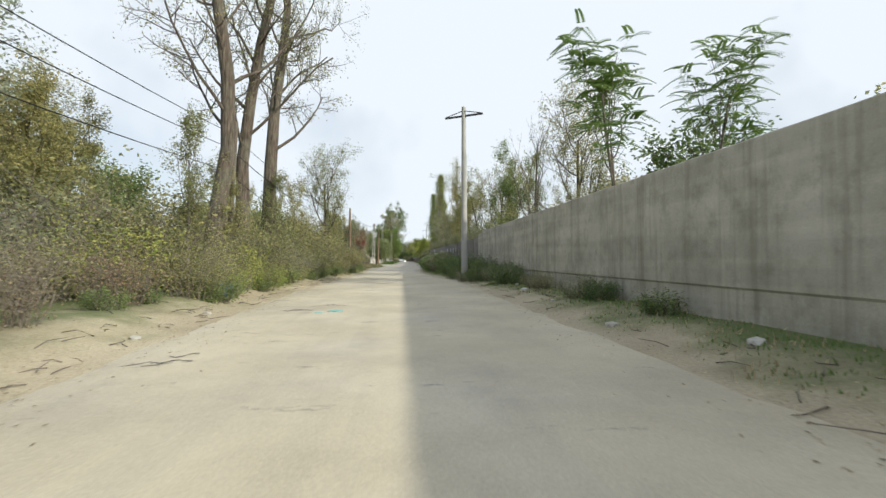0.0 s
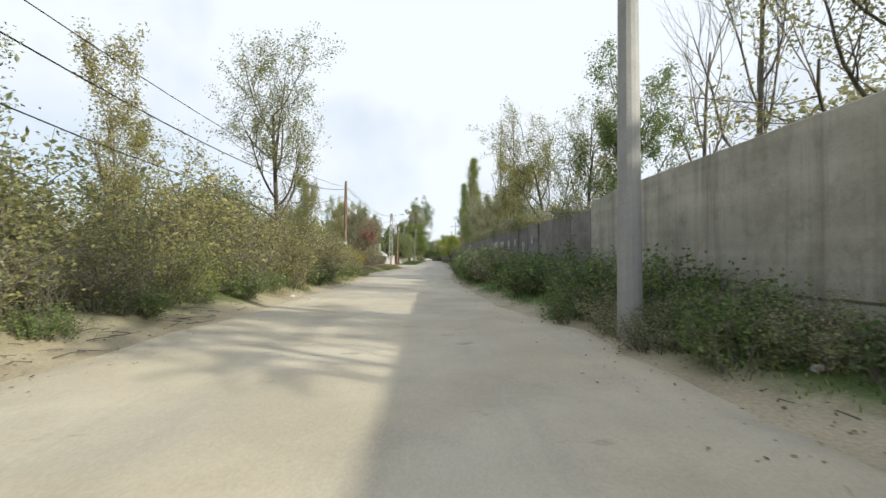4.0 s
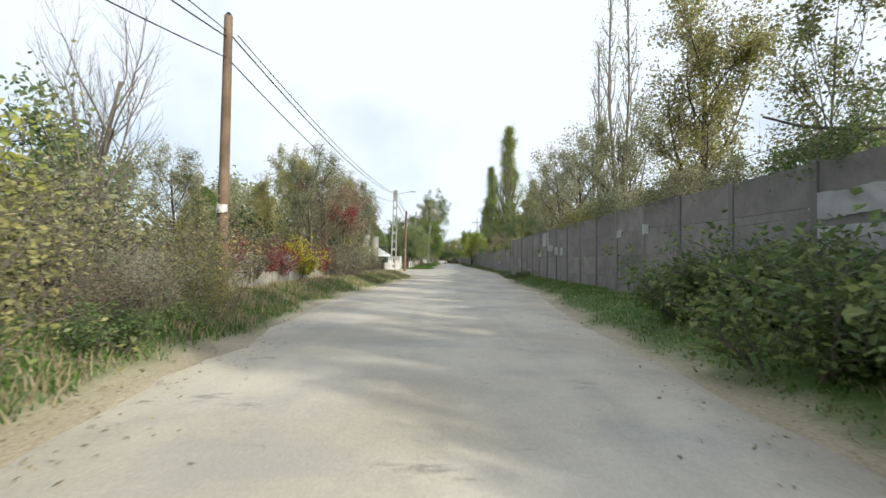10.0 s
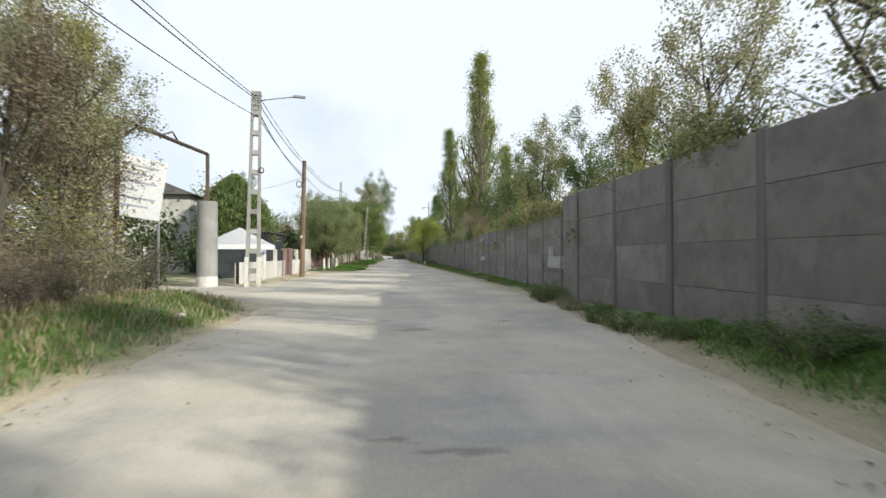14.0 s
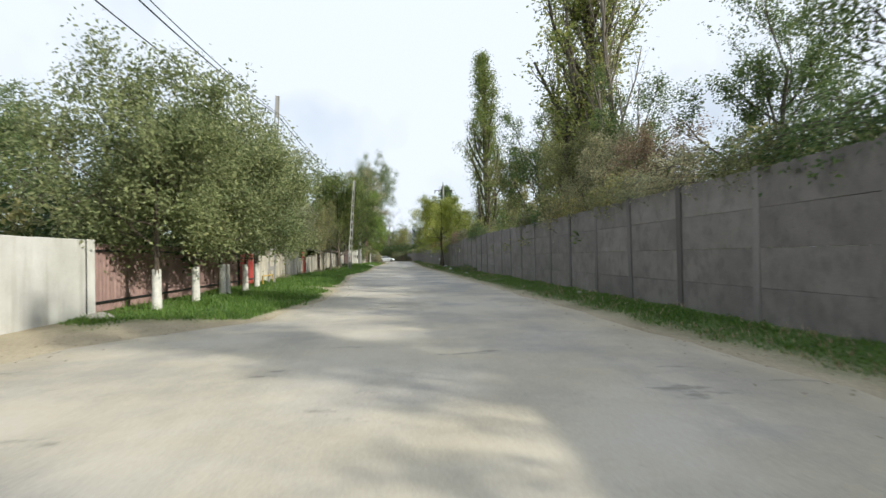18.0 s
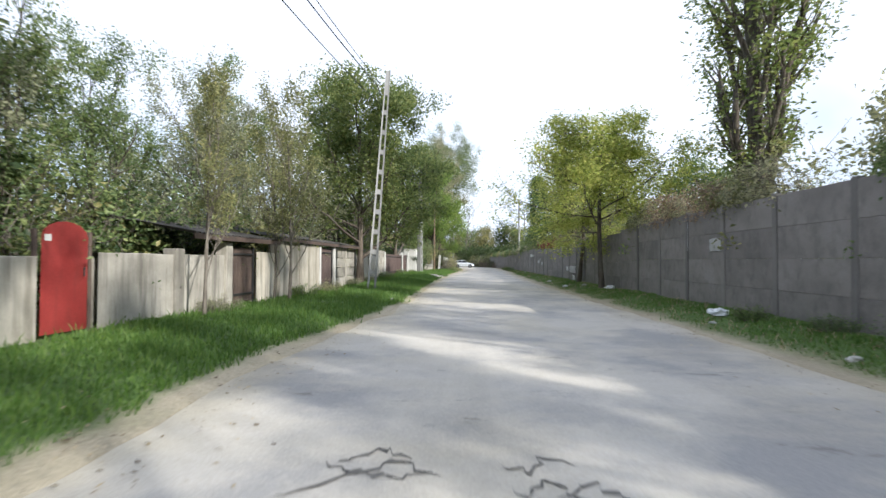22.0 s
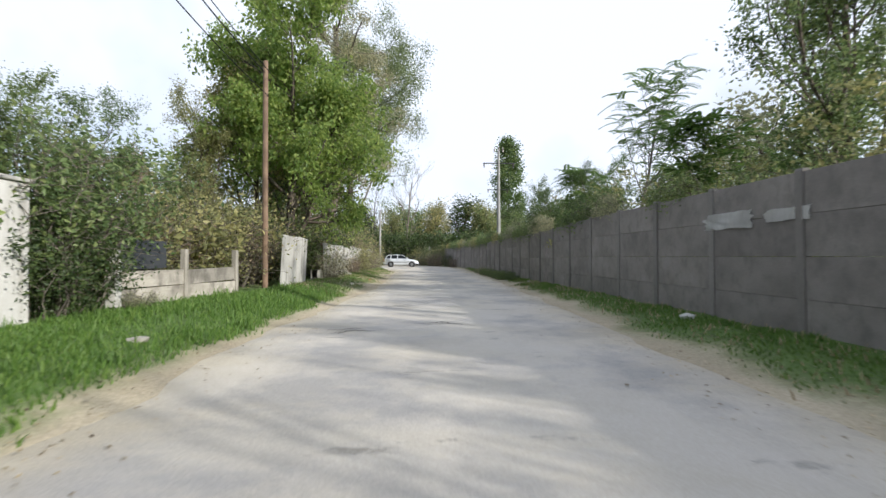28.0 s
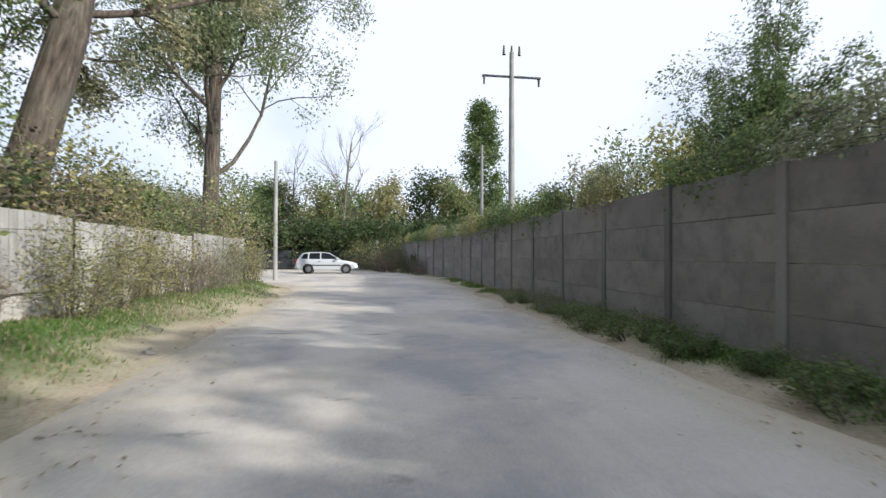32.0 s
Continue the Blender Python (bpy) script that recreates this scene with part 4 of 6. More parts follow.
for y in np.arange(22.5, 58, 0.72):
    x = track(WALL_X, y) - r.uniform(0.5, 1.2 if y < 31 else 2.2)
    tree(str(r.choice(["weed", "weed", "weed_grey"])), x, y, gz(x, y), r.uniform(0.8, 1.3) * (0.8 if y < 30 else 1 if y < 44 else 1.25), None, "", "weeds", "weeds", None, "weeds along the wall")

for y in list(np.arange(82, 92, 1.1)) + list(np.arange(143, 150, 1.7)) + list(np.arange(209, 224, 1.2)):
    x = track(WALL_X, y) - r.uniform(0.35, 0.9)
    tree(str(r.choice(["weed", "weed", "weed_grey"])), x, y, gz(x, y), r.uniform(0.28, 0.5), None, "low leafy weeds at the wall's foot", "weeds", "weeds", 1.3, "weeds along the wall")
for y in (137.5, 143.8, 151.2, 156.5, 158.9, 164.2, 167.7, 173.4, 181.8, 186.3, 193.6):
    x = track(FENCE_X, y) + r.uniform(0.3, 0.7)
    tree(str(r.choice(["weed", "weed_grey"])), x, y, gz(x, y), r.uniform(0.3, 0.5), None, "low leafy weeds at the garden wall's foot", "weeds", "weeds", 1.2, "weeds along the garden walls")

# gardens on the left after the side lane
tree("thuja", -9.4, 112.8, 0.1, 1.2, None, "", "thuja", wide=1.5)
for x, y, s, k in ((-11, 121, 0.8, "mixed"), (-13, 127, 0.9, "mixed"), (-9.5, 129, 0.7, "rust"), (-6.3, 138.6, 0.8, "grey"), (-6.4, 141.7, 0.75, "mixed"), (-6.9, 146.0, 0.95, "grey"), (-8, 135.5, 0.85, "mixed"), (-7.5, 151, 0.68, "mixed"), (-7.4, 156.5, 0.95, "grey"), (-7.3, 161.5, 1.05, "grey"), (-6.2, 169, 1.1, "grey"), (-9, 160, 0.95, "mixed"), (-7.5, 175, 0.9, "rust"), (-7, 180, 0.85, "grey"), (-6.4, 204.5, 0.85, "mixed_olive"), (-6.8, 199, 0.7, "rust"), (-5.0, 184.3, 1.08, "nut"), (-5.0, 192.2, 0.5, "mixed"), (-4.35, 165.6, 1.0, "nut"), (-5.6, 172.5, 0.95, "leafless"), (-6.2, 175.5, 0.9, "leafless"), (-4.6, 195.0, 0.5, "mixed"), (-3.2, 206.0, 1.4, "walnut"), (-3.6, 211.5, 1.3, "mixed"), (-4.8, 207.5, 1.2, "mixed_olive"), (-3.9, 214, 1.25, "mixed_olive"), (-5.5, 212, 1.2, "mixed"), (-6.5, 217, 1.2, "mixed_olive"), (-5.2, 220, 1.25, "mixed")):
    tree(k, x, y, gz(x, y), s, wide=1.2 if k == "nut" else None)
for y in np.arange(134, 155, 1.3):
    x = track(FENCE_X, y) - r.uniform(1.9, 2.6)
    tree(str(r.choice(["bush_dark", "bush_green", "bush_green", "bush_olive"])), x, y, gz(x, y), r.uniform(1.0, 1.45), None, "", "bush", "bush", None, "bushes behind the cream walls")
for x, y, z, k in ((-6.7, 142.9, 0.95, "grey"), (-7.2, 148.4, 0.75, "mixed"), (-6.4, 136.4, 0.75, "grey"), (-7.6, 144.4, 1.0, "mixed_olive")):
    tree(k, x, y, gz(x, y), z)
for x, y in ((-4.5, 120.7), (-4.35, 122.8), (-4.3, 125.0), (-4.2, 127.3), (-4.3, 129.4)):
    tree("orchard", x, y, gz(x, y), 1.25, group="fruit trees before the garden wall")
for x, y, s in ((-4.07, 154.2, 0.9), (-4.65, 154.6, 0.75), (-4.6, 169.5, 0.6), (-4.4, 150.0, 0.75)):
    tree("sapling", x, y, gz(x, y), s)
tree("great", -4.5, 236.5, 0.1, 1.3, wide=0.95, lean=2)
tree("great_grey", -5.0, 221.6, 0.2, 1.1, 20, wide=1.25, lean=15)
for y in np.arange(196, 203, 1.3):
    x = track(FENCE_X, y) - r.uniform(1.6, 2.2)
    tree(str(r.choice(["bush_rust", "bush_grey", "bush_olive"])), x, y, gz(x, y), r.uniform(1.0, 1.4), None, "", "bush", "bush", None, "bushes over the fence")
for y in np.arange(204, 233, 1.1):
    x = track(FENCE_X, y) - r.uniform(1.7, 2.4)
    tree(str(r.choice(["bush_rust", "bush_olive", "bush_green", "bush_dark"])), x, y, gz(x, y), r.uniform(1.2, 1.65), None, "", "bush", "bush", None, "bushes over the fence")
for y in (206.4, 207.8, 214.5, 216.0, 217.6, 219.4, 221.2, 222.8, 224.6, 226.2, 228.0, 229.6):
    x = track(FENCE_X, y) + r.uniform(0.35, 0.7)
    tree(str(r.choice(["bush_rust", "bush_grey", "bush_olive"])), x, y, gz(x, y), r.uniform(0.5, 0.78), None, "", "bush", "bush", 0.8, "bushes before the sheet fence")

# ivy lying over the wall's top
for y in (39.2, 43.5, 47, 48.5, 50.2, 52.1, 54.4, 57, 59.2, 61, 62.8, 64.4, 66.5, 68.2, 70.4, 73, 79.5, 84.5, 92.6, 94.4, 96.2, 98, 100, 102.3, 111.5, 113.8, 115.6, 117.5, 119.2, 121, 124, 126.2, 128, 130.5, 142, 144.2, 146.5, 151, 152.6, 154.1, 155.6, 157, 158.4, 160, 176.5, 194, 197.5, 200.5, 202.2, 204, 205.8, 207.5, 209.4, 211, 213.2, 215.5, 219, 222.5, 225, 227, 229, 231, 233, 235, 237, 239, 241, 243, 245, 247, 249):
    x, a = at_line(WALL_X, y)
    top = track(WALL_TOP, y)
    kinds = ["crest_rust", "crest_olive", "crest_rust", "crest_grey_green"] if 150 < y < 161 else ["crest_green", "crest_green", "crest_olive", "crest_grey_green"] if y > 198 else ["crest_olive", "crest_grey_green", "crest_olive", "crest_green"]
    tree(str(r.choice(kinds)), x, y, top, r.uniform(0.75, 1.25), a, "", "creeper", "creeper", None, "growth over the wall")

for y in (184.6, 186.2, 187.5):
    tree("bush_red", track(WALL_X, y) + 1.5, y, 1.75, 1.15, None, "creeper with faded pink-red leaves over the wall's top", "creeper", "creeper", None, "growth over the wall")

# bushes round the far end of the wall
for x, y, z in ((4.9, 248.5, 0.9), (5.2, 250.5, 1.1), (4.6, 252.3, 1.2), (6.6, 246.0, 0.7), (6.9, 243.0, 0.6), (3.6, 254.5, 1.0)):
    tree(str(r.choice(["bush_dark", "bush_olive", "bush_rust"])), x, y, gz(x, y), z, None, "", "bush", "bush", 1.2, "bushes at the lane's end")
tree("leafless", 1.5, 261.0, 0.1, 1.75, wide=1.25)
tree("leafless", -3.5, 263.0, 0.1, 1.4, wide=1.2)
# closing woods
for i in range(80):
    x = -52 + i * 1.5 + r.uniform(-1.5, 1.5)
    y = 262 + r.uniform(0, 26)
    k = r.choice(["far_green", "far_dark", "far_grey", "far_green", "far_dark", "far_olive"])
    tree(str(k), x, y, 0.1, r.uniform(0.85, 1.35), group="woods at the end of the lane")
undergrowth("end_hedge", [("far_hedge", x, 258.6 + r.uniform(-0.6, 1.0), 0.1, r.uniform(1.7, 2.5)) for x in np.arange(-18, 14, 0.8)], L_DARK, "dark hedge behind the end fence")
for y in np.arange(0, 262, 6.5):
    for side in (-1, 1):
        k = r.choice(["far_green", "far_olive", "far_grey"])
        tree(str(k), side * (17 + r.uniform(0, 9)), y + r.uniform(-3, 3), 0.1, r.uniform(0.8, 1.2), group="trees further off")


# ---- walls and fences ----
def old_wall():
    w = thing("wall_east_poured", "old grey poured concrete wall with streaks", "wall", kind="structure")
    y0, y1 = -58.0, 37.0
    bm = bmesh.new()
    n = 96
    rows = []
    for i in range(n + 1):
        y = y0 + (y1 - y0) * i / n
        x = track(WALL_X, min(y, 36.9))
        h = 3.12 + 0.02 * noise.noise(Vector((0, y * 0.7, 2))) - (0.12 if y > 36 else 0)
        prof = [(x - 0.065, -0.3), (x - 0.065, 0.71), (x - 0.10, 0.75), (x - 0.10, h - 0.02), (x - 0.08, h), (x + 0.12, h), (x + 0.14, -0.3)]
        rows.append([bm.verts.new((px, y, pz)) for px, pz in prof])
    for a, b in zip(rows, rows[1:]):
        for k in range(6):
            bm.faces.new((a[k], b[k], b[k + 1], a[k + 1]))
    bm.faces.new(rows[0])
    bm.faces.new(rows[-1][::-1])
    bmesh.ops.recalc_face_normals(bm, faces=bm.faces)
    part("poured_face", bm, M_WALL_OLD, w)


def panel_wall():
    w = thing("wall_east_panels", "dark grey wall of stacked precast concrete panels", "wall", kind="structure")
    post = mesh_of(box(-0.065, 0.065, -0.08, 0.08, -0.3, 1.0, 0.012), "panel_post")
    slab = mesh_of(box(-0.035, 0.035, -1.1, 1.1, 0.0, 1.0, 0.005), "panel_slab")
    pr = np.random.default_rng(3)
    y = 37.06
    while y < 250:
        step = 91.0 - y if 88.8 < y < 91.0 else 2.2
        x, turn = at_line(WALL_X, y)
        x2, _ = at_line(WALL_X, y + step)
        ang = -math.degrees(math.atan2(x2 - x, step))
        g = 0.05
        top = track(WALL_TOP, y)
        o = part("post", post, M_POST, w)
        o.matrix_basis = pose(x, y, 0, pr.uniform(-0.6, 0.6), pr.uniform(-0.6, 0.6), ang) @ Matrix.Diagonal((1, 1, top + 0.04, 1))
        if abs(x2 - x) < 0.9:
            hs = (top - g) / 4
            for k in range(4):
                o = part("panel", slab, M_PANEL, w)
                o.matrix_basis = pose((x + x2) / 2 + pr.uniform(-0.004, 0.004), y + step / 2, g + k * hs, pr.uniform(-0.15, 0.15), 0, ang) @ Matrix.Diagonal((1, (step - 0.12) / 2.2, hs - 0.004, 1))
        y += step + (0.02 if 90.9 < y + step < 91.01 else 0)


old_wall()
panel_wall()


# ---- poles and wires ----
def lattice_pole(x, y, top, turn=0, white=False, label="concrete lattice pole with stepped openings", lean=0.0, size=(0.36, 0.19, 0.24, 0.17)):
    p = thing("utility_pole", label, "pole", x, y, ground_z(x, y) - 0.02, turn)
    p.matrix_world = p.matrix_world @ pose(0, 0, 0, 0, lean, 0)
    w0, w1, d0, d1 = size
    leg = w0 * 0.235
    n = int(top / 0.78)
    for s in (-1, 1):
        bm = bmesh.new()
        v = []
        for z, w, d in ((-0.3, w0, d0), (top, w1, d1)):
            for a, b in ((0, -1), (1, -1), (1, 1), (0, 1)):
                v.append(bm.verts.new((s * (w / 2 - a * leg * w / w0), b * d / 2, z)))
        for f in ((0, 1, 2, 3), (7, 6, 5, 4), (0, 4, 5, 1), (1, 5, 6, 2), (2, 6, 7, 3), (3, 7, 4, 0)):
            bm.faces.new([v[i] for i in f])
        bmesh.ops.recalc_face_normals(bm, faces=bm.faces)
        part("leg", bm, M_POLE, p)
    for i in range(n + 1):
        z = top * i / n
        t = z / top
        w, d = w0 + (w1 - w0) * t - leg * 1.8 * (w0 + (w1 - w0) * t) / w0, d0 + (d1 - d0) * t
        h = 0.20 if i < n else 0.9
        part("rung", box(-w / 2 - 0.01, w / 2 + 0.01, -d / 2 + 0.01, d / 2 - 0.01, max(0, z - h), z, 0.008), M_POLE, p)
    if white:
        for s in (-1, 1):
            part("limewash", box(s * (w0 / 2 - leg / 2) - leg * 0.56, s * (w0 / 2 - leg / 2) + leg * 0.53, -d0 / 2 - 0.006, d0 / 2 + 0.006, 0.0, 1.25, 0.004), M_PALE, p, "white limewashed foot")
    return p


def round_pole(x, y, top, r0, r1, mat, label, lean=(0, 0)):
    p = thing("utility_pole", label, "pole", x, y, ground_z(x, y) - 0.05)
    part("shaft", rod((0, 0, -0.3), (lean[0], lean[1], top), r0, r1, 14), mat, p)
    return p


pA = round_pole(3.62, 28.8, 9.75, 0.19, 0.12, M_POLE, "round concrete pole with a steel crossarm")
part("crossarm", box(-1.15, 1.15, -0.05, 0.05, 9.2, 9.3, 0.01), M_DARKMETAL, pA, "dark steel crossarm")
pA.rotation_euler = (0, 0, radians(-32))
for s in (-1, 1):
    part("brace", rod((s * 0.1, -0.08, 9.5), (s * 1.1, -0.05, 9.28), 0.025, None, 6), M_DARKMETAL, pA)
round_pole(-6.6, 20.6, 6.3, 0.13, 0.09, M_TWIG, "grey weathered wooden pole among the trees", (0.35, 0))
pB = round_pole(-5.75, 61.5, 6.85, 0.14, 0.10, M_WOODPOLE, "tarred wooden pole with a white band", (0.05, 0.05))
part("band", rod((0, 0, 2.05), (0, 0, 2.25), 0.139, 0.137, 14), M_PALE, pB, "white paper band")
part("cap", rod((0.05, 0.05, 6.85), (0.05, 0.05, 6.95), 0.10, 0.03, 12), M_DARKMETAL, pB)
pC = lattice_pole(-4.82, 98.8, 7.95, 8, True, lean=1.0, size=(0.60, 0.36, 0.34, 0.24))
pD = round_pole(-4.34, 108.25, 6.9, 0.155, 0.11, M_WOODPOLE, "brown wooden pole before the white wall", (0.12, 0.1))
part("tag", box(-0.05, 0.05, -0.165, -0.15, 2.35, 2.5), M_PALE, pD, "small white tag")
pE = lattice_pole(-4.57, 133.3, 9.0, 10, lean=2.6)
pF = lattice_pole(-2.83, 160.4, 8.9, 8, lean=4.0)
pJ = lattice_pole(-3.15, 187.0, 8.6, 68, lean=0.0, size=(0.46, 0.26, 0.40, 0.22))
pK = round_pole(-2.6, 200.2, 7.4, 0.10, 0.08, M_WOODPOLE, "rust-brown pole wrapped in creeper")
pR = round_pole(9.85, 188.8, 12.3, 0.19, 0.12, M_POLE, "round concrete power pole with two crossarms")
pG = round_pole(10.9, 235.6, 11.9, 0.20, 0.12, M_POLE, "round concrete power pole with insulators")
pI = round_pole(14.4, 257.5, 11.8, 0.19, 0.12, M_POLE, "far round concrete power pole with a crossarm")
pH = round_pole(-1.1, 235.8, 6.0, 0.11, 0.085, M_POLE, "thin grey post at the lane's end")
for p, z, half in ((pR, 11.4, 1.4), (pG, 10.6, 1.6), (pI, 10.8, 1.5)):
    part("crossarm", box(-half, half, -0.06, 0.06, z - 0.05, z + 0.05, 0.01), M_DARKMETAL, p, "dark steel crossarm")
    for s in (-1, 1):
        part("insulator", rod((s * half * 0.93, 0, z - 0.06), (s * half * 0.93, 0, z - 0.45), 0.07, 0.05, 8), M_CERAMIC, p, "dark ceramic insulator")
part("junction_box", box(-0.55, -0.2, -0.12, 0.12, 6.5, 7.2, 0.02), M_LAMP, pR, "grey steel switch box")
part("bracket", box(-0.5, 0.45, -0.03, 0.03, 9.1, 9.16, 0.005), M_DARKMETAL, pR)
part("finial", rod((0, 0, 12.25), (0, 0, 12.75), 0.07, 0.04, 8), M_CERAMIC, pR, "dark ceramic insulator")
for dx in (-0.42, 0, 0.42):
    part("insulator", rod((dx, 0, 11.75), (dx, 0, 12.25), 0.09, 0.05, 8), M_CERAMIC, pG, "dark ceramic insulator")


def cable_coil(p, x, y, z, r):
    """Spare cable wound in a ring and tied to the pole."""
    lines = []
    for k in range(4):
        a = np.linspace(0, 2 * np.pi, 21)
        rr = r * (1 - 0.06 * k)
        lines.append((np.stack([x + rr * np.cos(a), np.full(21, y - 0.02 * k), z + rr * 1.15 * np.sin(a)], 1), np.full(21, 0.012)))
    part("cable_coil", np_mesh("cable_coil", *tubes(lines, 5), smooth=True), M_CABLE, p, "black coil of spare cable")


cable_coil(pD, -0.14, -0.10, 5.5, 0.17)
cable_coil(pC, 0.26, -0.12, 4.75, 0.10)
part("steel_band", rod((0.10, 0.08, 5.75), (0.10, 0.08, 5.85), 0.13, 0.13, 14), M_DARKMETAL, pD)
for z in (7.0, 7.2, 7.4, 7.6, 7.8):
    part("steel_band", box(-0.20, 0.20, -0.14, 0.14, z - 0.03, z + 0.03, 0.006), M_POLE, pC)


def street_lamp_arm(p, z, out=1.5):
    part("lamp_arm", rod((0.1, 0, z), (out, 0, z + 0.28), 0.025, None, 8), M_LAMP, p, "thin steel lamp arm")
    part("lamp_head", box(out - 0.08, out + 0.42, -0.07, 0.07, z + 0.24, z + 0.34, 0.02), M_LAMP, p, "grey street lamp head")


for p, z in ((pC, 7.6), (pJ, 6.2)):
    street_lamp_arm(p, z)


def wire(a, b, sag, r=0.012, name="overhead_cable"):
    a, b = np.array(a), np.array(b)
    t = np.linspace(0, 1, 24)
    pts = a + (b - a) * t[:, None]
    pts[:, 2] -= 4 * sag * t * (1 - t)
    o = part(name, np_mesh(name, *tubes([(pts, np.full(24, r))], 5), smooth=True), M_CABLE)
    tagged(o, "black overhead cable hung between poles", "cable", "overhead cables")


for dz in (0.0, -0.6, -1.5):
    wire((-7.5, -25, 6.6 + dz), (-6.6, 20.6, 6.2 + dz), 0.9, 0.016)
for dz, sag in ((0.0, 0.25), (0.1, 0.32), (0.18, 0.4)):
    wire((-4.8, 98.8, 7.35 + dz), (-4.3, 108.25, 5.85 + dz * 0.5), sag, 0.011)
wire((-4.3, 108.25, 5.8), (-13.2, 116.0, 5.3), 0.25, 0.01)
LINE = [(-5.7, 61.5, 6.75), (-4.7, 98.8, 7.6), (-4.3, 108.25, 6.7), (-4.2, 133.3, 8.2), (-2.65, 160.4, 8.4), (-3.15, 187, 8.2), (-2.6, 200.2, 7.2)]
for z0, z1, sag, rad in ((6.2, 6.75, 0.9, 0.014), (5.6, 6.6, 1.3, 0.02), (4.6, 6.1, 1.7, 0.016)):
    wire((-6.55, 20.6, z0), (-5.7, 61.5, z1), sag, rad)
for a, b in zip(LINE, LINE[1:]):
    wire(a, b, 0.02 * abs(b[1] - a[1]), 0.02)
    wire((a[0] + 0.1, a[1], a[2] - 0.75), (b[0] + 0.1, b[1], b[2] - 0.75), 0.024 * abs(b[1] - a[1]), 0.016)
for a, b in zip(LINE, LINE[1:]):
    wire((a[0] + 0.25, a[1], a[2] - 0.1), (b[0] + 0.25, b[1], b[2] - 0.1), 0.017 * abs(b[1] - a[1]), 0.014)


# ---- garden fences along the other side ----
def fence_x(y):
    return track(FENCE_X, y)


def fence_pose(y0, y1, z=None):
    """Middle of a stretch of the fence line, with its turn and length."""
    x0, x1 = fence_x(y0), fence_x(y1)
    ang = -math.degrees(math.atan2(x1 - x0, y1 - y0))
    zz = min(ground_z(x0, y0), ground_z(x1, y1)) if z is None else z
    return pose((x0 + x1) / 2, (y0 + y1) / 2, zz, 0, 0, ang), math.hypot(x1 - x0, y1 - y0)


def wobbly_top(length, thick, h, seed, z0=-0.3, step=0.25, rough=0.02):
    """A masonry slab along y with an uneven top edge."""
    n = max(2, int(length / step))
    v, f = [], []
    for i in range(n + 1):
        y = -length / 2 + length * i / n
        hz = h + rough * noise.noise(Vector((seed, y * 1.3, 0))) + rough * 0.5 * noise.noise(Vector((seed, y * 5, 3)))
        b = 0.012
        v += [(-thick / 2, y, z0), (-thick / 2, y, hz - b), (-thick / 2 + b, y, hz), (thick / 2 - b, y, hz), (thick / 2, y, hz - b), (thick / 2, y, z0)]
    for i in range(n):
        for k in range(5):
            a = i * 6 + k
            f.append((a, a + 1, a + 7, a + 6))
    me = np_mesh("slab", v, f)
    bm = bmesh.new()
    bm.from_mesh(me)
    bmesh.ops.holes_fill(bm, edges=[e for e in bm.edges if e.is_boundary], sides=8)
    bmesh.ops.recalc_face_normals(bm, faces=bm.faces)
    return bm


def masonry(y0, y1, h, mat, label, thick=0.2, coping=False, rough=0.02, pillars=()):
    m, ln = fence_pose(y0, y1)
    w = thing("garden_wall", label, "wall")
    w.matrix_world = m
    part("wall_body", wobbly_top(ln, thick, h, y0, rough=rough), mat, w)
    if coping:
        part("coping", box(-thick / 2 - 0.04, thick / 2 + 0.04, -ln / 2, ln / 2, h + 0.022, h + 0.09, 0.012), mat, w)
    for at, top, pm in pillars:
        yy = at - (y0 + y1) / 2
        part("pillar", box(-thick / 2 - 0.06, thick / 2 + 0.06, yy - 0.16, yy + 0.16, -0.25, top, 0.015), pm, w, "squared masonry pillar")
    return w


SLAT = mesh_of(box(-0.03, 0.03, -0.5, 0.5, 0, 1, 0.012), "slat")


def lattice_top(w, y0, y1, z0, z1, mat):
    """Open crossed blocks along the top of a fence, one panel at a time."""
    n = max(1, round((y1 - y0) / 0.42))
    for z in (z0, z1 - 0.05):
        part("lattice_rail", box(-0.04, 0.04, y0, y1, z, z + 0.05, 0.006), mat, w)
    for i in range(n):
        a, b = y0 + (y1 - y0) * i / n, y0 + (y1 - y0) * (i + 1) / n
        for s in (0, 1):
            p, q = ((0, a, z0 + 0.04), (0, b, z1 - 0.04)) if s else ((0, a, z1 - 0.04), (0, b, z0 + 0.04))
            part("lattice_bar", rod(p, q, 0.032, None, 4), mat, w)


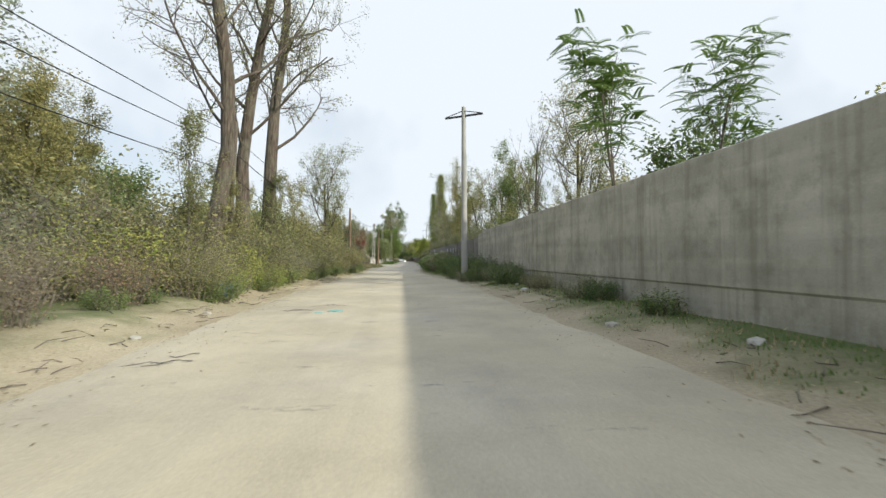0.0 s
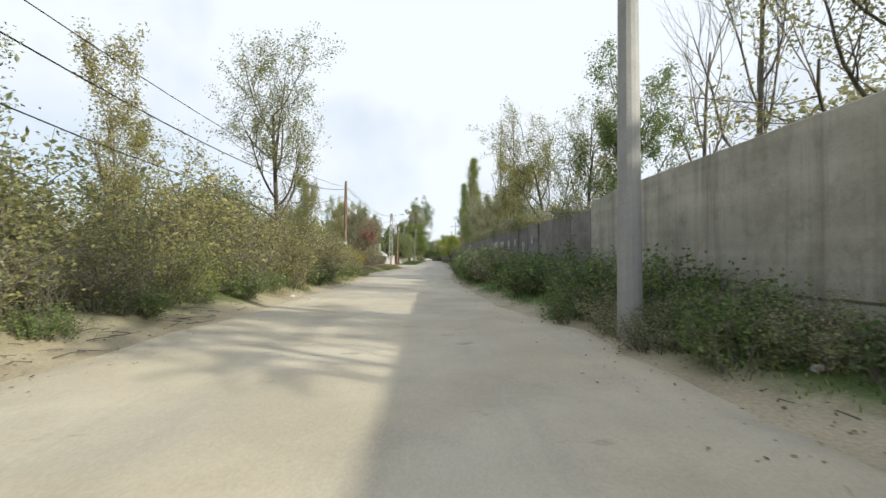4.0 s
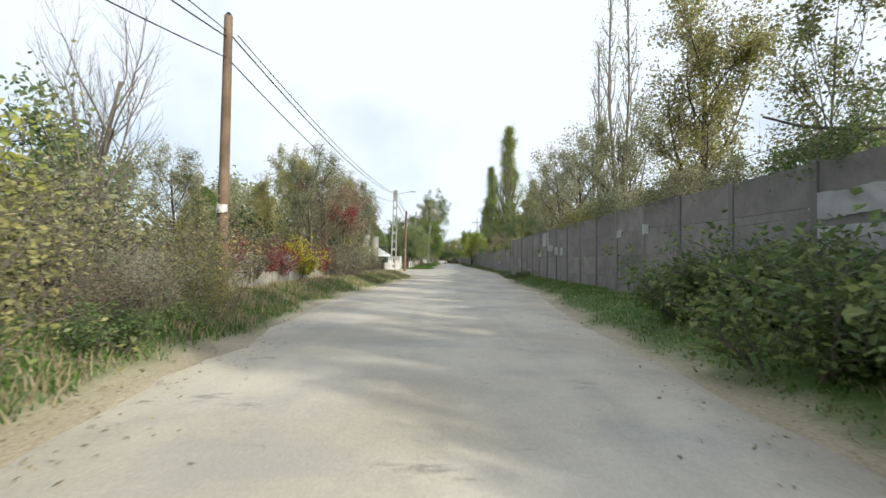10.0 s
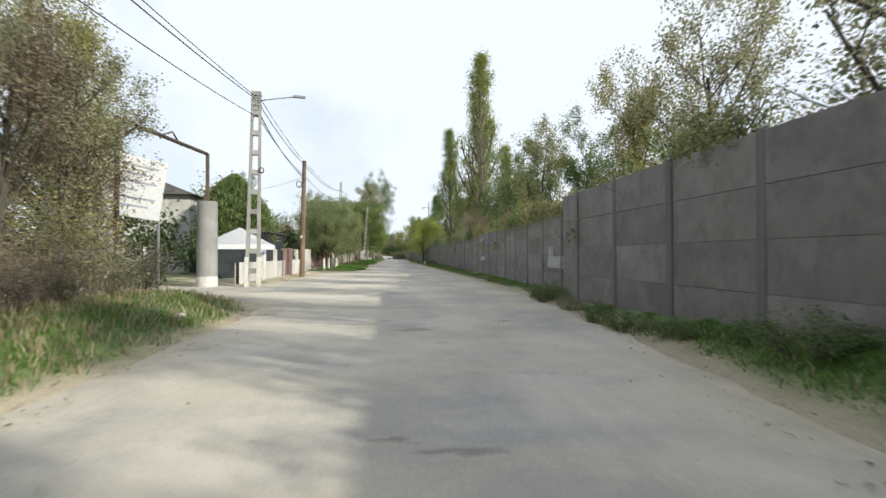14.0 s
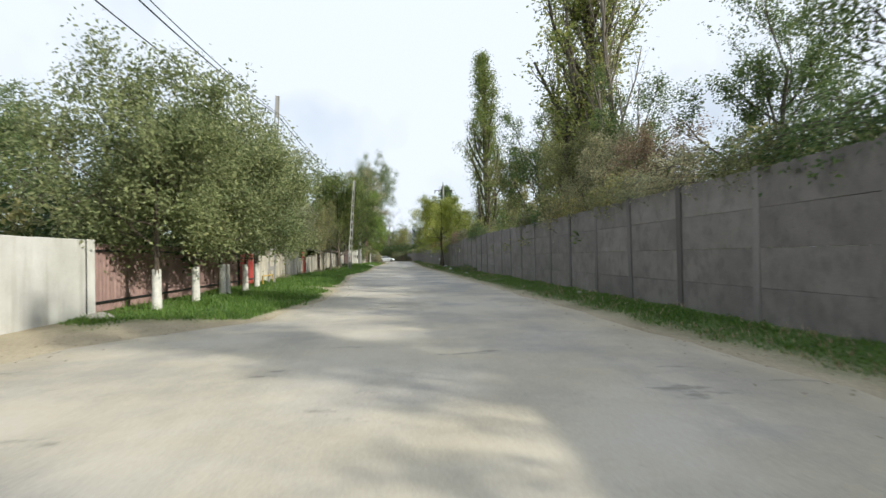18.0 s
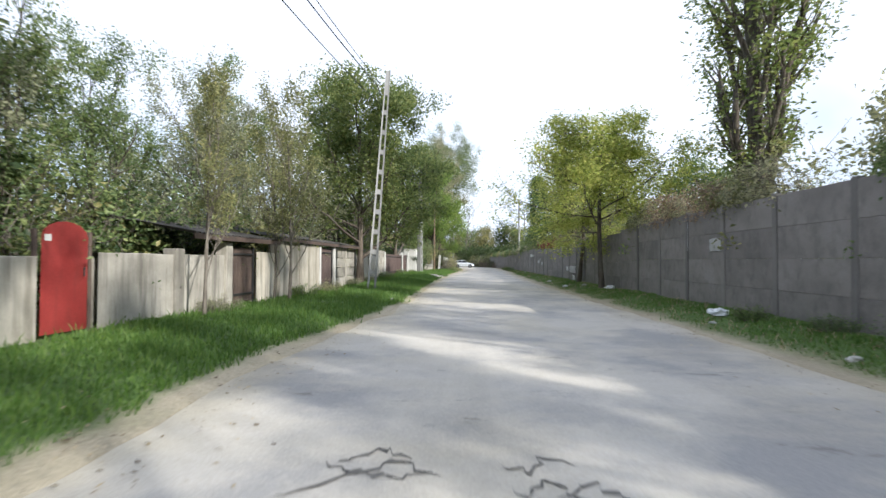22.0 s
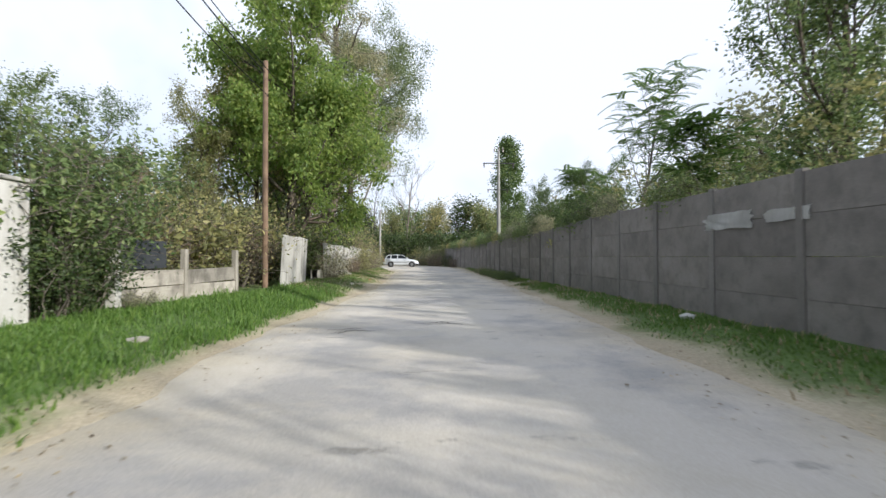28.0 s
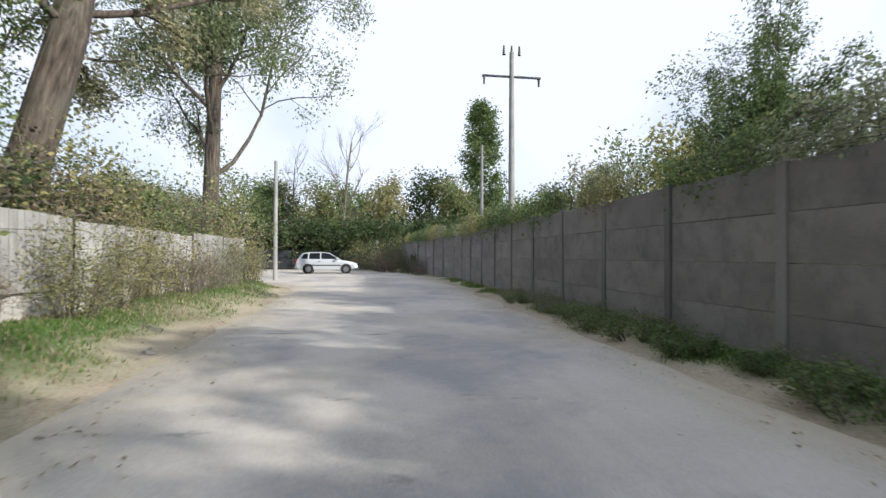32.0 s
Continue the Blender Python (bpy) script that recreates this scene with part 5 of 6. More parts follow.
def slat_fence(y0, y1, rows, top, label, mat=None, lattice=0.0, bay=2.0, skip=(), first=0.0, posts_h=None, lean=0.0):
    mat = mat or M_FENCE
    m, ln = fence_pose(y0, y1)
    w = thing("panel_fence", label, "fence", group="precast fences")
    w.matrix_world = m
    n = max(1, round(ln / bay))
    step = ln / n
    body = top - lattice
    for i in range(n + 1):
        y = -ln / 2 + i * step
        part("post", box(-0.07, 0.07, y - 0.065, y + 0.065, -0.3, (posts_h or top) + 0.06, 0.012), mat, w)
    fr = np.random.default_rng(int(y0 * 10))
    for i in range(n):
        y = -ln / 2 + (i + 0.5) * step
        for k in range(rows):
            if (i, k) in skip:
                continue
            h = (body - first) / rows
            o = part("panel", SLAT, mat, w)
            o.matrix_basis = pose(fr.uniform(-0.01, 0.01), y, first + k * h, fr.uniform(-0.8, 0.8), fr.uniform(-1.2, 1.2) + lean, 0) @ Matrix.Diagonal((1, step - 0.12, h - 0.02, 1))
        if lattice:
            lattice_top(w, y - step / 2 + 0.07, y + step / 2 - 0.07, body, top, mat)
    return w


def corrugated(length, h, pitch=0.16, depth=0.022, z0=0.0, seed=0):
    """A ribbed sheet along y with thickness."""
    n = int(length / pitch * 4)
    pts = []
    for i in range(n + 1):
        y = -length / 2 + length * i / n
        x = depth * math.sin(2 * math.pi * y / pitch) + 0.02 * noise.noise(Vector((seed, y * 0.8, 0)))
        pts.append((x, y))
    v, f = [], []
    for x, y in pts:
        up = h + 0.02 * noise.noise(Vector((seed + 4, y, 0)))
        v += [(x, y, z0), (x, y, up), (x + 0.006, y, up), (x + 0.006, y, z0)]
    for i in range(n):
        for k in range(4):
            a = i * 4
            f.append((a + k, a + (k + 1) % 4, a + 4 + (k + 1) % 4, a + 4 + k))
    return np_mesh("sheet", v, f)


def sheet_gate(y0, y1, top, mat, label, name="gate", rails=True, pitch=0.16, off=0.0, bottom=0.06):
    m, ln = fence_pose(y0, y1)
    g = thing(name, label, "gate")
    g.matrix_world = m @ pose(off, 0, 0)
    part("sheet", corrugated(ln - 0.06, top, pitch, 0.018, bottom, y0), mat, g)
    if rails:
        for z in (0.25, top - 0.2):
            part("rail", box(0.03, 0.06, -ln / 2 + 0.02, ln / 2 - 0.02, z, z + 0.05), M_DARKMETAL, g)
        for y in (-ln / 2 + 0.03, ln / 2 - 0.03):
            part("frame_bar", box(0.025, 0.065, y - 0.025, y + 0.025, 0.0, top), M_DARKMETAL, g)
    return g


# overgrown low fence before the side lane
slat_fence(58.5, 74.5, 2, 1.05, "low weathered cream concrete panel fence under creeper")
slat_fence(74.6, 90.6, 2, 1.12, "low weathered concrete panel fence behind dry trees", None, 0, 2.0, {(4, 0), (4, 1), (6, 1)})

# side lane: portal, round column, notice board
portal = thing("gate_portal", "rusty steel portal beam over the side lane", "portal", -6.95, 96.1, 0)
part("post", box(-0.31, -0.19, -3.16, -3.04, 0, 5.3, 0.008), M_STEEL, portal)
part("post", box(0.21, 0.33, 2.98, 3.1, 3.5, 5.4, 0.008), M_STEEL, portal)
part("beam", rod((-0.25, -3.1, 5.25), (0.27, 3.04, 5.38), 0.075, None, 4), M_STEEL, portal)
for a, b in ((-0.4, 5.62), (0.6, 5.62)):
    part("truss_bar", rod((-0.05 + a * 0.08, a * 1.6, 5.3), (0.0, 0.2, b), 0.03, None, 5), M_STEEL, portal)
col = thing("column", "round grey concrete column with a pale foot", "column", -6.67, 99.1, 0)
bm = rod((0, 0, -0.1), (0, 0, 3.45), 0.40, 0.385, 24)
part("drum", bm, M_POLE, col)
part("limewash", rod((0, 0, -0.05), (0, 0, 0.42), 0.408, 0.404, 24), M_PALE, col, "limewashed foot band")
board = thing("notice_board", "faded white notice board on two thin posts", "sign", -7.25, 94.2, 0, 33)
for x in (-0.68, 0.68):
    part("post", rod((x, 0.05, -0.1), (x, 0.05, 2.9), 0.04, None, 8), M_LAMP, board)
tilt = pose(0, 0, 3.4, 0, 8, 0)
o = part("panel", box(-0.82, 0.82, -0.03, 0.03, -0.95, 0.95, 0.01), M_SIGN, board)
o.matrix_basis = tilt
for i, (a, b) in enumerate(((-0.6, 0.55), (-0.7, 0.3), (-0.65, 0.6), (-0.7, 0.1), (-0.5, 0.62), (-0.7, 0.45))):
    z = 0.66 - i * 0.25
    o = part("print_bar", box(a, b, -0.036, -0.031, z - 0.035, z + 0.035), M_BARS, board)
    o.matrix_basis = tilt

# white garden with gazebo
gaz = thing("gazebo", "white canvas gazebo with a pyramid roof", "gazebo", -7.65, 107.6, 0)
bm = bmesh.new()
vs = [bm.verts.new(p) for p in ((-1.55, -1.75, 1.85), (1.55, -1.75, 1.85), (1.55, 1.75, 1.85), (-1.55, 1.75, 1.85), (0, 0, 2.85))]
for a, b in ((0, 1), (1, 2), (2, 3), (3, 0)):
    bm.faces.new((vs[a], vs[b], vs[4]))
bmesh.ops.solidify(bm, geom=bm.faces[:], thickness=0.015)
part("canopy", bm, M_CANVAS, gaz)
for a, b, c, d in ((-1.55, 1.55, -1.765, -1.745), (-1.55, 1.55, 1.745, 1.765), (-1.565, -1.545, -1.75, 1.75), (1.545, 1.565, -1.75, 1.75)):
    part("valance", box(a, b, c, d, 1.6, 1.86), M_CANVAS, gaz)
for sx in (-1, 1):
    for sy in (-1, 1):
        part("leg", box(sx * 1.5 - 0.03, sx * 1.5 + 0.03, sy * 1.7 - 0.03, sy * 1.7 + 0.03, 0, 1.7, 0.004), M_CANVAS, gaz)
part("dark_screen", box(-1.45, 1.45, -1.70, -1.68, 0.05, 1.6), M_NET, gaz, "dark netting side of the gazebo")

masonry(100.6, 110.1, 0.95, M_WHITE, "low white rendered garden wall", 0.18, pillars=((104.9, 1.6, M_WHITE), (107.4, 1.6, M_WHITE), (109.95, 1.7, M_PINK)))
for y in (103, 106.2, 108.7):
    m, ln = fence_pose(y - 1.0, y + 1.0)
    s = thing("fence_screen", "dark mesh screen on the low white wall", "screen")
    s.matrix_world = m
    part("mesh_panel", box(-0.01, 0.01, -1.0, 1.0, 0.97, 1.5), M_NET, s)
    part("top_rail", box(-0.02, 0.02, -1.0, 1.0, 1.5, 1.54), M_DARKMETAL, s)
door = thing("garden_door", "dark brown slatted garden door between pink posts", "door")
door.matrix_world = fence_pose(110.3, 111.4)[0]
for i in range(7):
    part("board", box(-0.02, 0.02, -0.52 + i * 0.15, -0.385 + i * 0.15, 0.05, 1.62, 0.006), M_BROWN, door)
for z in (0.3, 1.3):
    part("rail", box(-0.05, -0.022, -0.52, 0.52, z, z + 0.08), M_BROWN, door)
part("handle", box(0.02, 0.06, 0.38, 0.42, 0.85, 1.0, 0.005), M_DARKMETAL, door, "dark handle")
bp = thing("notice_plate", "small blue notice plate on the white garden wall's pillar", "sign")
bp.matrix_world = fence_pose(104.6, 105.2)[0]
part("plate", box(0.16, 0.175, -0.45, -0.02, 1.28, 1.46, 0.004), M_BLUE, bp)
part("print_bar", box(0.176, 0.179, -0.40, -0.07, 1.345, 1.395), M_PALE, bp)
masonry(111.6, 117.0, 0.95, M_WHITE, "low white rendered garden wall with pillars", 0.18, pillars=((111.75, 1.72, M_PINK), (113.9, 1.65, M_WHITE), (116.7, 1.65, M_WHITE)))
plate = thing("notice_plate", "small tan notice plate on the mesh screen", "sign")
plate.matrix_world = fence_pose(112.6, 113.2)[0]
part("plate", box(0.10, 0.115, -0.25, 0.25, 1.2, 1.45, 0.004), M_TAN, plate)
for z in (1.28, 1.36):
    part("print_bar", box(0.116, 0.119, -0.18, 0.18, z - 0.02, z + 0.02), M_BROWN, plate)
for y0, y1 in ((111.9, 113.75), (114.1, 116.5)):
    m, ln = fence_pose(y0, y1)
    s = thing("fence_screen", "dark mesh screen on the low white wall", "screen")
    s.matrix_world = m
    part("mesh_panel", box(-0.01, 0.01, -ln / 2, ln / 2, 0.97, 1.55), M_NET, s)
    part("top_rail", box(-0.02, 0.02, -ln / 2, ln / 2, 1.55, 1.59), M_DARKMETAL, s)
masonry(117.05, 119.6, 1.68, M_WHITE, "tall white rendered garden wall", 0.2)
shed = thing("shed", "dark shed wrapped in shade netting behind the wall", "shed", -7.9, 114.3, 0)
part("netting", box(-0.9, 0.9, -2.6, 2.6, 0, 2.75, 0.03), M_NET, shed)
part("roof", box(-1.1, 1.05, -2.75, 2.75, 2.75, 2.83, 0.01), M_ROOF, shed)
lean = thing("lean_to", "low lean-to with grey corrugated roof", "shed", -8.4, 109.6, 0)
part("back_wall", box(-0.9, 0.4, -1.3, 1.3, 0, 1.75, 0.02), M_NET, lean)
o = part("roof", corrugated(3.0, 1.7, 0.15), M_ROOF, lean)
o.matrix_basis = pose(0.75, 0, 1.75, 0, -78, 0)


def house(x, y, w, d, h, turn, label):
    hs = thing("house", label, "house", x, y, 0, turn)
    part("wall_shell", box(-w / 2, w / 2, -d / 2, d / 2, 0, h, 0.02), M_WHITE, hs)
    bm = bmesh.new()
    v = [bm.verts.new(p) for p in ((-w / 2 - 0.5, -d / 2 - 0.5, h), (w / 2 + 0.5, -d / 2 - 0.5, h), (w / 2 + 0.5, d / 2 + 0.5, h), (-w / 2 - 0.5, d / 2 + 0.5, h), (0, -d / 4, h + 1.6), (0, d / 4, h + 1.6))]
    for f in ((0, 1, 4), (1, 2, 5, 4), (2, 3, 5), (3, 0, 4, 5), (3, 2, 1, 0)):
        bm.faces.new([v[i] for i in f])
    part("roof", bm, M_ROOF, hs)
    for zz in (1.0, 3.7):
        for yy in (-d / 4, d / 4):
            win = part("window", box(w / 2 - 0.02, w / 2 + 0.03, yy - 0.55, yy + 0.55, zz, zz + 1.3, 0.01), M_CANVAS, hs)
            part("pane", box(w / 2 + 0.031, w / 2 + 0.036, yy - 0.45, yy + 0.45, zz + 0.1, zz + 1.2), M_GLASS, win)
        win = part("window", box(-0.7, 0.7, -d / 2 - 0.03, -d / 2 + 0.02, zz, zz + 1.3, 0.01), M_CANVAS, hs)
        part("pane", box(-0.6, 0.6, -d / 2 - 0.036, -d / 2 - 0.031, zz + 0.1, zz + 1.2), M_GLASS, win)


house(-16.5, 118, 7, 8, 5.4, 4, "white two-storey house with a dark hipped roof")

# faded sheet fence, red gate, cream walls
g = sheet_gate(119.7, 130.9, 1.62, M_PINK, "faded pink-brown sheet fence behind fruit trees", "sheet_fence")
masonry(119.6, 119.9, 1.7, M_WHITE, "white end pillar of the garden wall", 0.26)
stump = thing("marker_post", "whitewashed leaning wooden marker post", "post", -4.2, 125.2, ground_z(-4.2, 125.2))
part("post", rod((0, 0, -0.1), (0.03, -0.03, 0.98), 0.085, 0.045, 9), M_PALE, stump)
sheet_gate(131.0, 133.6, 1.42, M_RED, "red painted sheet metal yard gate", "gate")
rail = thing("pipe_rail", "bent yellow pipe rail before the red gate", "rail", -4.55, 132.6, ground_z(-4.5, 132.6))
part("bar", rod((0, -1.1, 0.42), (0, 1.0, 0.42), 0.03), M_YELLOW, rail)
for y in (-1.1, 1.0):
    part("leg", rod((0, y, -0.1), (0, y, 0.43), 0.03), M_YELLOW, rail)
masonry(133.7, 141.1, 1.32, M_PLASTER, "stained cream garden wall with pillars", 0.2, pillars=((133.9, 1.75, M_PLASTER), (136.9, 1.6, M_PLASTER), (139.6, 1.45, M_PLASTER)))
w = masonry(141.2, 145.0, 1.52, M_PLASTER, "cream wall with open lattice blocks on top", 0.2, pillars=((141.35, 2.0, M_PLASTER), (144.9, 1.98, M_PLASTER)))
lattice_top(w, -1.6, 1.65, 1.53, 1.95, M_FENCE)
masonry(145.1, 146.75, 1.22, M_PLASTER, "low cream garden wall", 0.2)
rd = thing("garden_door", "red steel garden door with a rounded top", "door")
rd.matrix_world = fence_pose(146.85, 147.85)[0]
prof = [(-0.45, 0.05), (0.45, 0.05)] + [(0.45 * math.cos(a), 1.52 + 0.24 * math.sin(a)) for a in np.linspace(0, math.pi, 9)]
bm = bmesh.new()
f = bm.faces.new([bm.verts.new((0.02, y, z)) for y, z in prof])
bmesh.ops.solidify(bm, geom=[f], thickness=0.04)
part("leaf", bm, M_RED, rd)
for y in (-0.53, 0.53):
    part("post", box(-0.05, 0.012, y - 0.03, y + 0.03, -0.2, 1.62, 0.006), M_STEEL, rd, "rusty steel post")
part("handle", rod((0.06, 0.34, 0.9), (0.06, 0.34, 1.05), 0.012), M_DARKMETAL, rd, "dark handle")
part("plate", box(0.024, 0.03, -0.40, -0.28, 1.45, 1.55), M_PALE, rd, "small pale plate")
masonry(147.95, 152.4, 1.28, M_FENCE, "low grey concrete garden wall", 0.18, pillars=((150.2, 1.4, M_FENCE), (152.3, 1.6, M_FENCE)))
sheet_gate(152.45, 153.8, 1.5, M_STEEL, "rusty dark sheet metal door in the wall", "gate")
masonry(153.85, 155.2, 1.40, M_PLASTER, "cream stained garden wall", 0.2)
masonry(155.25, 159.3, 1.72, M_PLASTER, "tall cream outbuilding wall", 0.25, pillars=((155.4, 1.75, M_PLASTER), (157.2, 1.72, M_PLASTER)))
for y0, y1, z in ((150.4, 154.95, 1.62), (155.0, 166.2, 1.74)):
    roof = thing("lean_to_roof", "sagging dark corrugated roof over the outbuilding", "roof")
    roof.matrix_world, ln = fence_pose(y0, y1)
    o = part("sheet", corrugated(ln, 2.4, 0.18, 0.03, 0, y0), M_ROOF, roof)
    o.matrix_basis = pose(0.35, 0, z + 0.12, 0, -80, 0)
    part("fascia", box(0.30, 0.34, -ln / 2, ln / 2, z, z + 0.12, 0.004), M_STEEL, roof)
for y in (159.35, 161.55):
    gp = thing("gate_post", "white rendered gate post", "post", fence_x(y), y, ground_z(fence_x(y), y))
    part("shaft", box(-0.13, 0.13, -0.12, 0.12, -0.2, 1.72, 0.012), M_WHITE, gp)
sheet_gate(159.5, 161.4, 1.66, M_BROWN, "dark brown sheet metal gate between white posts", "gate", True, 0.12)
slat_fence(161.8, 165.9, 4, 1.72, "grey precast slat fence under the roof")
slat_fence(166.1, 168.0, 3, 1.45, "grey precast slat fence behind saplings")
w = masonry(168.1, 173.9, 1.42, M_PLASTER, "cream rendered wall with lattice blocks on top", 0.16)
lattice_top(w, -2.8, 2.8, 1.43, 1.78, M_FENCE)
slat_fence(174.0, 176.6, 3, 1.78, "precast slat fence with a pierced top", None, 0.35, 1.3)
sheet_gate(176.8, 184.2, 1.62, M_BROWN, "wide dark brown sheet metal fence", "sheet_fence")
for y in (176.7, 184.3, 187.2):
    gp = thing("gate_post", "pale squared gate post", "post", fence_x(y) + 0.05, y, ground_z(fence_x(y), y))
    part("shaft", box(-0.09, 0.09, -0.09, 0.09, -0.2, 1.75, 0.01), M_PALE, gp)
sheet_gate(184.5, 187.0, 1.55, M_BROWN, "narrow dark brown sheet metal gate", "gate")
hut = thing("hut", "small white rendered hut with a flat top", "hut", -4.65, 190.0, ground_z(-4.6, 190))
part("wall_shell", box(-1.0, 1.0, -1.35, 1.35, -0.3, 2.1, 0.03), M_WHITE, hut)
part("roof_slab", box(-1.04, 1.04, -1.39, 1.39, 2.1, 2.16, 0.01), M_WHITE, hut)
tree("vine", -3.62, 189.0, 1.15, 0.55, None, "", "creeper", "creeper")
for y in (191.7, 192.5):
    tree("bush_dark", -3.8, y, gz(-3.8, y), 0.85, None, "", "bush", "bush")
    tree("bush_green", -4.4, y + 0.5, gz(-4.2, y) + 0.6, 1.25, None, "", "bush", "bush")
gp = thing("gate_post", "white painted concrete gate post", "post", -3.45, 193.2, ground_z(-3.45, 193.2))
part("shaft", box(-0.10, 0.10, -0.10, 0.10, -0.2, 1.12, 0.012), M_WHITE, gp)
slat_fence(193.4, 197.6, 2, 0.72, "broken low precast fence with open upper bays", None, 0, 2.1, (), 0.0, 1.1)
m, ln = fence_pose(193.6, 195.4)
s = thing("shade_net", "dark shade net stretched between the fence posts", "net")
s.matrix_world = m
part("cloth", box(-0.02, -0.01, -ln / 2, ln / 2, 0.74, 1.35), M_NET, s)
sp = thing("leaning_fence", "tilted mottled corrugated panel leaning by the pole", "panel")
sp.matrix_world = fence_pose(200.3, 203.9)[0] @ pose(0, 0, 0, 0, 3, 0)
part("sheet", corrugated(3.5, 1.7, 0.17, 0.02, 0.02, 7), M_SHEET, sp)
masonry(205.6, 230.4, 0.42, M_STONE, "low rubble stone footing of the sheet fence", 0.28, False, 0.10)
for i in range(8):
    y0 = 206.8 + i * 2.95
    g = thing("sheet_fence", "pale corrugated sheet on a rubble footing", "fence", group="pale sheet fence")
    fr = (i * 7 % 5 - 2)
    g.matrix_world = fence_pose(y0, y0 + 2.92, ground_z(fence_x(y0), y0) + 0.42)[0] @ pose(0.19, 0, 0, 0.6 * fr, 1.0 * fr, 0)
    part("sheet", corrugated(2.9, 1.18 - 0.05 * (i % 3), 0.17, 0.02, -0.3 if i < 2 else 0.0, i), M_SHEET, g)
    part("post", box(-0.10, -0.03, -1.44, -1.36, -0.6, 1.1), M_STEEL, g)

# end of the lane: dark mesh fence
ef = thing("end_fence", "dark mesh fence with thin posts across the lane's end", "fence")
for i in range(14):
    x = -14 + i * 1.6
    part("post", box(x - 0.035, x + 0.035, 256.2, 256.27, 0, 1.9, 0.006), M_STEEL, ef)
    if i < 13:
        part("mesh_panel", box(x + 0.04, x + 1.56, 256.22, 256.24, 0.12, 1.7), M_NET, ef)
gpo = thing("gate_post", "grey post beside the end fence", "post", 4.4, 252.5, 0)
part("shaft", box(-0.07, 0.07, -0.07, 0.07, -0.1, 2.5, 0.01), M_POLE, gpo)

# whitewashed feet of the fruit trees
for x, y in ((-4.5, 120.7), (-4.35, 122.8), (-4.3, 125.0), (-4.2, 127.3), (-4.3, 129.4)):
    c = thing("trunk_whitewash", "white lime coat round the fruit tree's trunk", "whitewash", x, y, ground_z(x, y))
    part("lime_coat", rod((0, 0, -0.05), (0, 0, 0.98), 0.118, 0.098, 12), M_PALE, c)


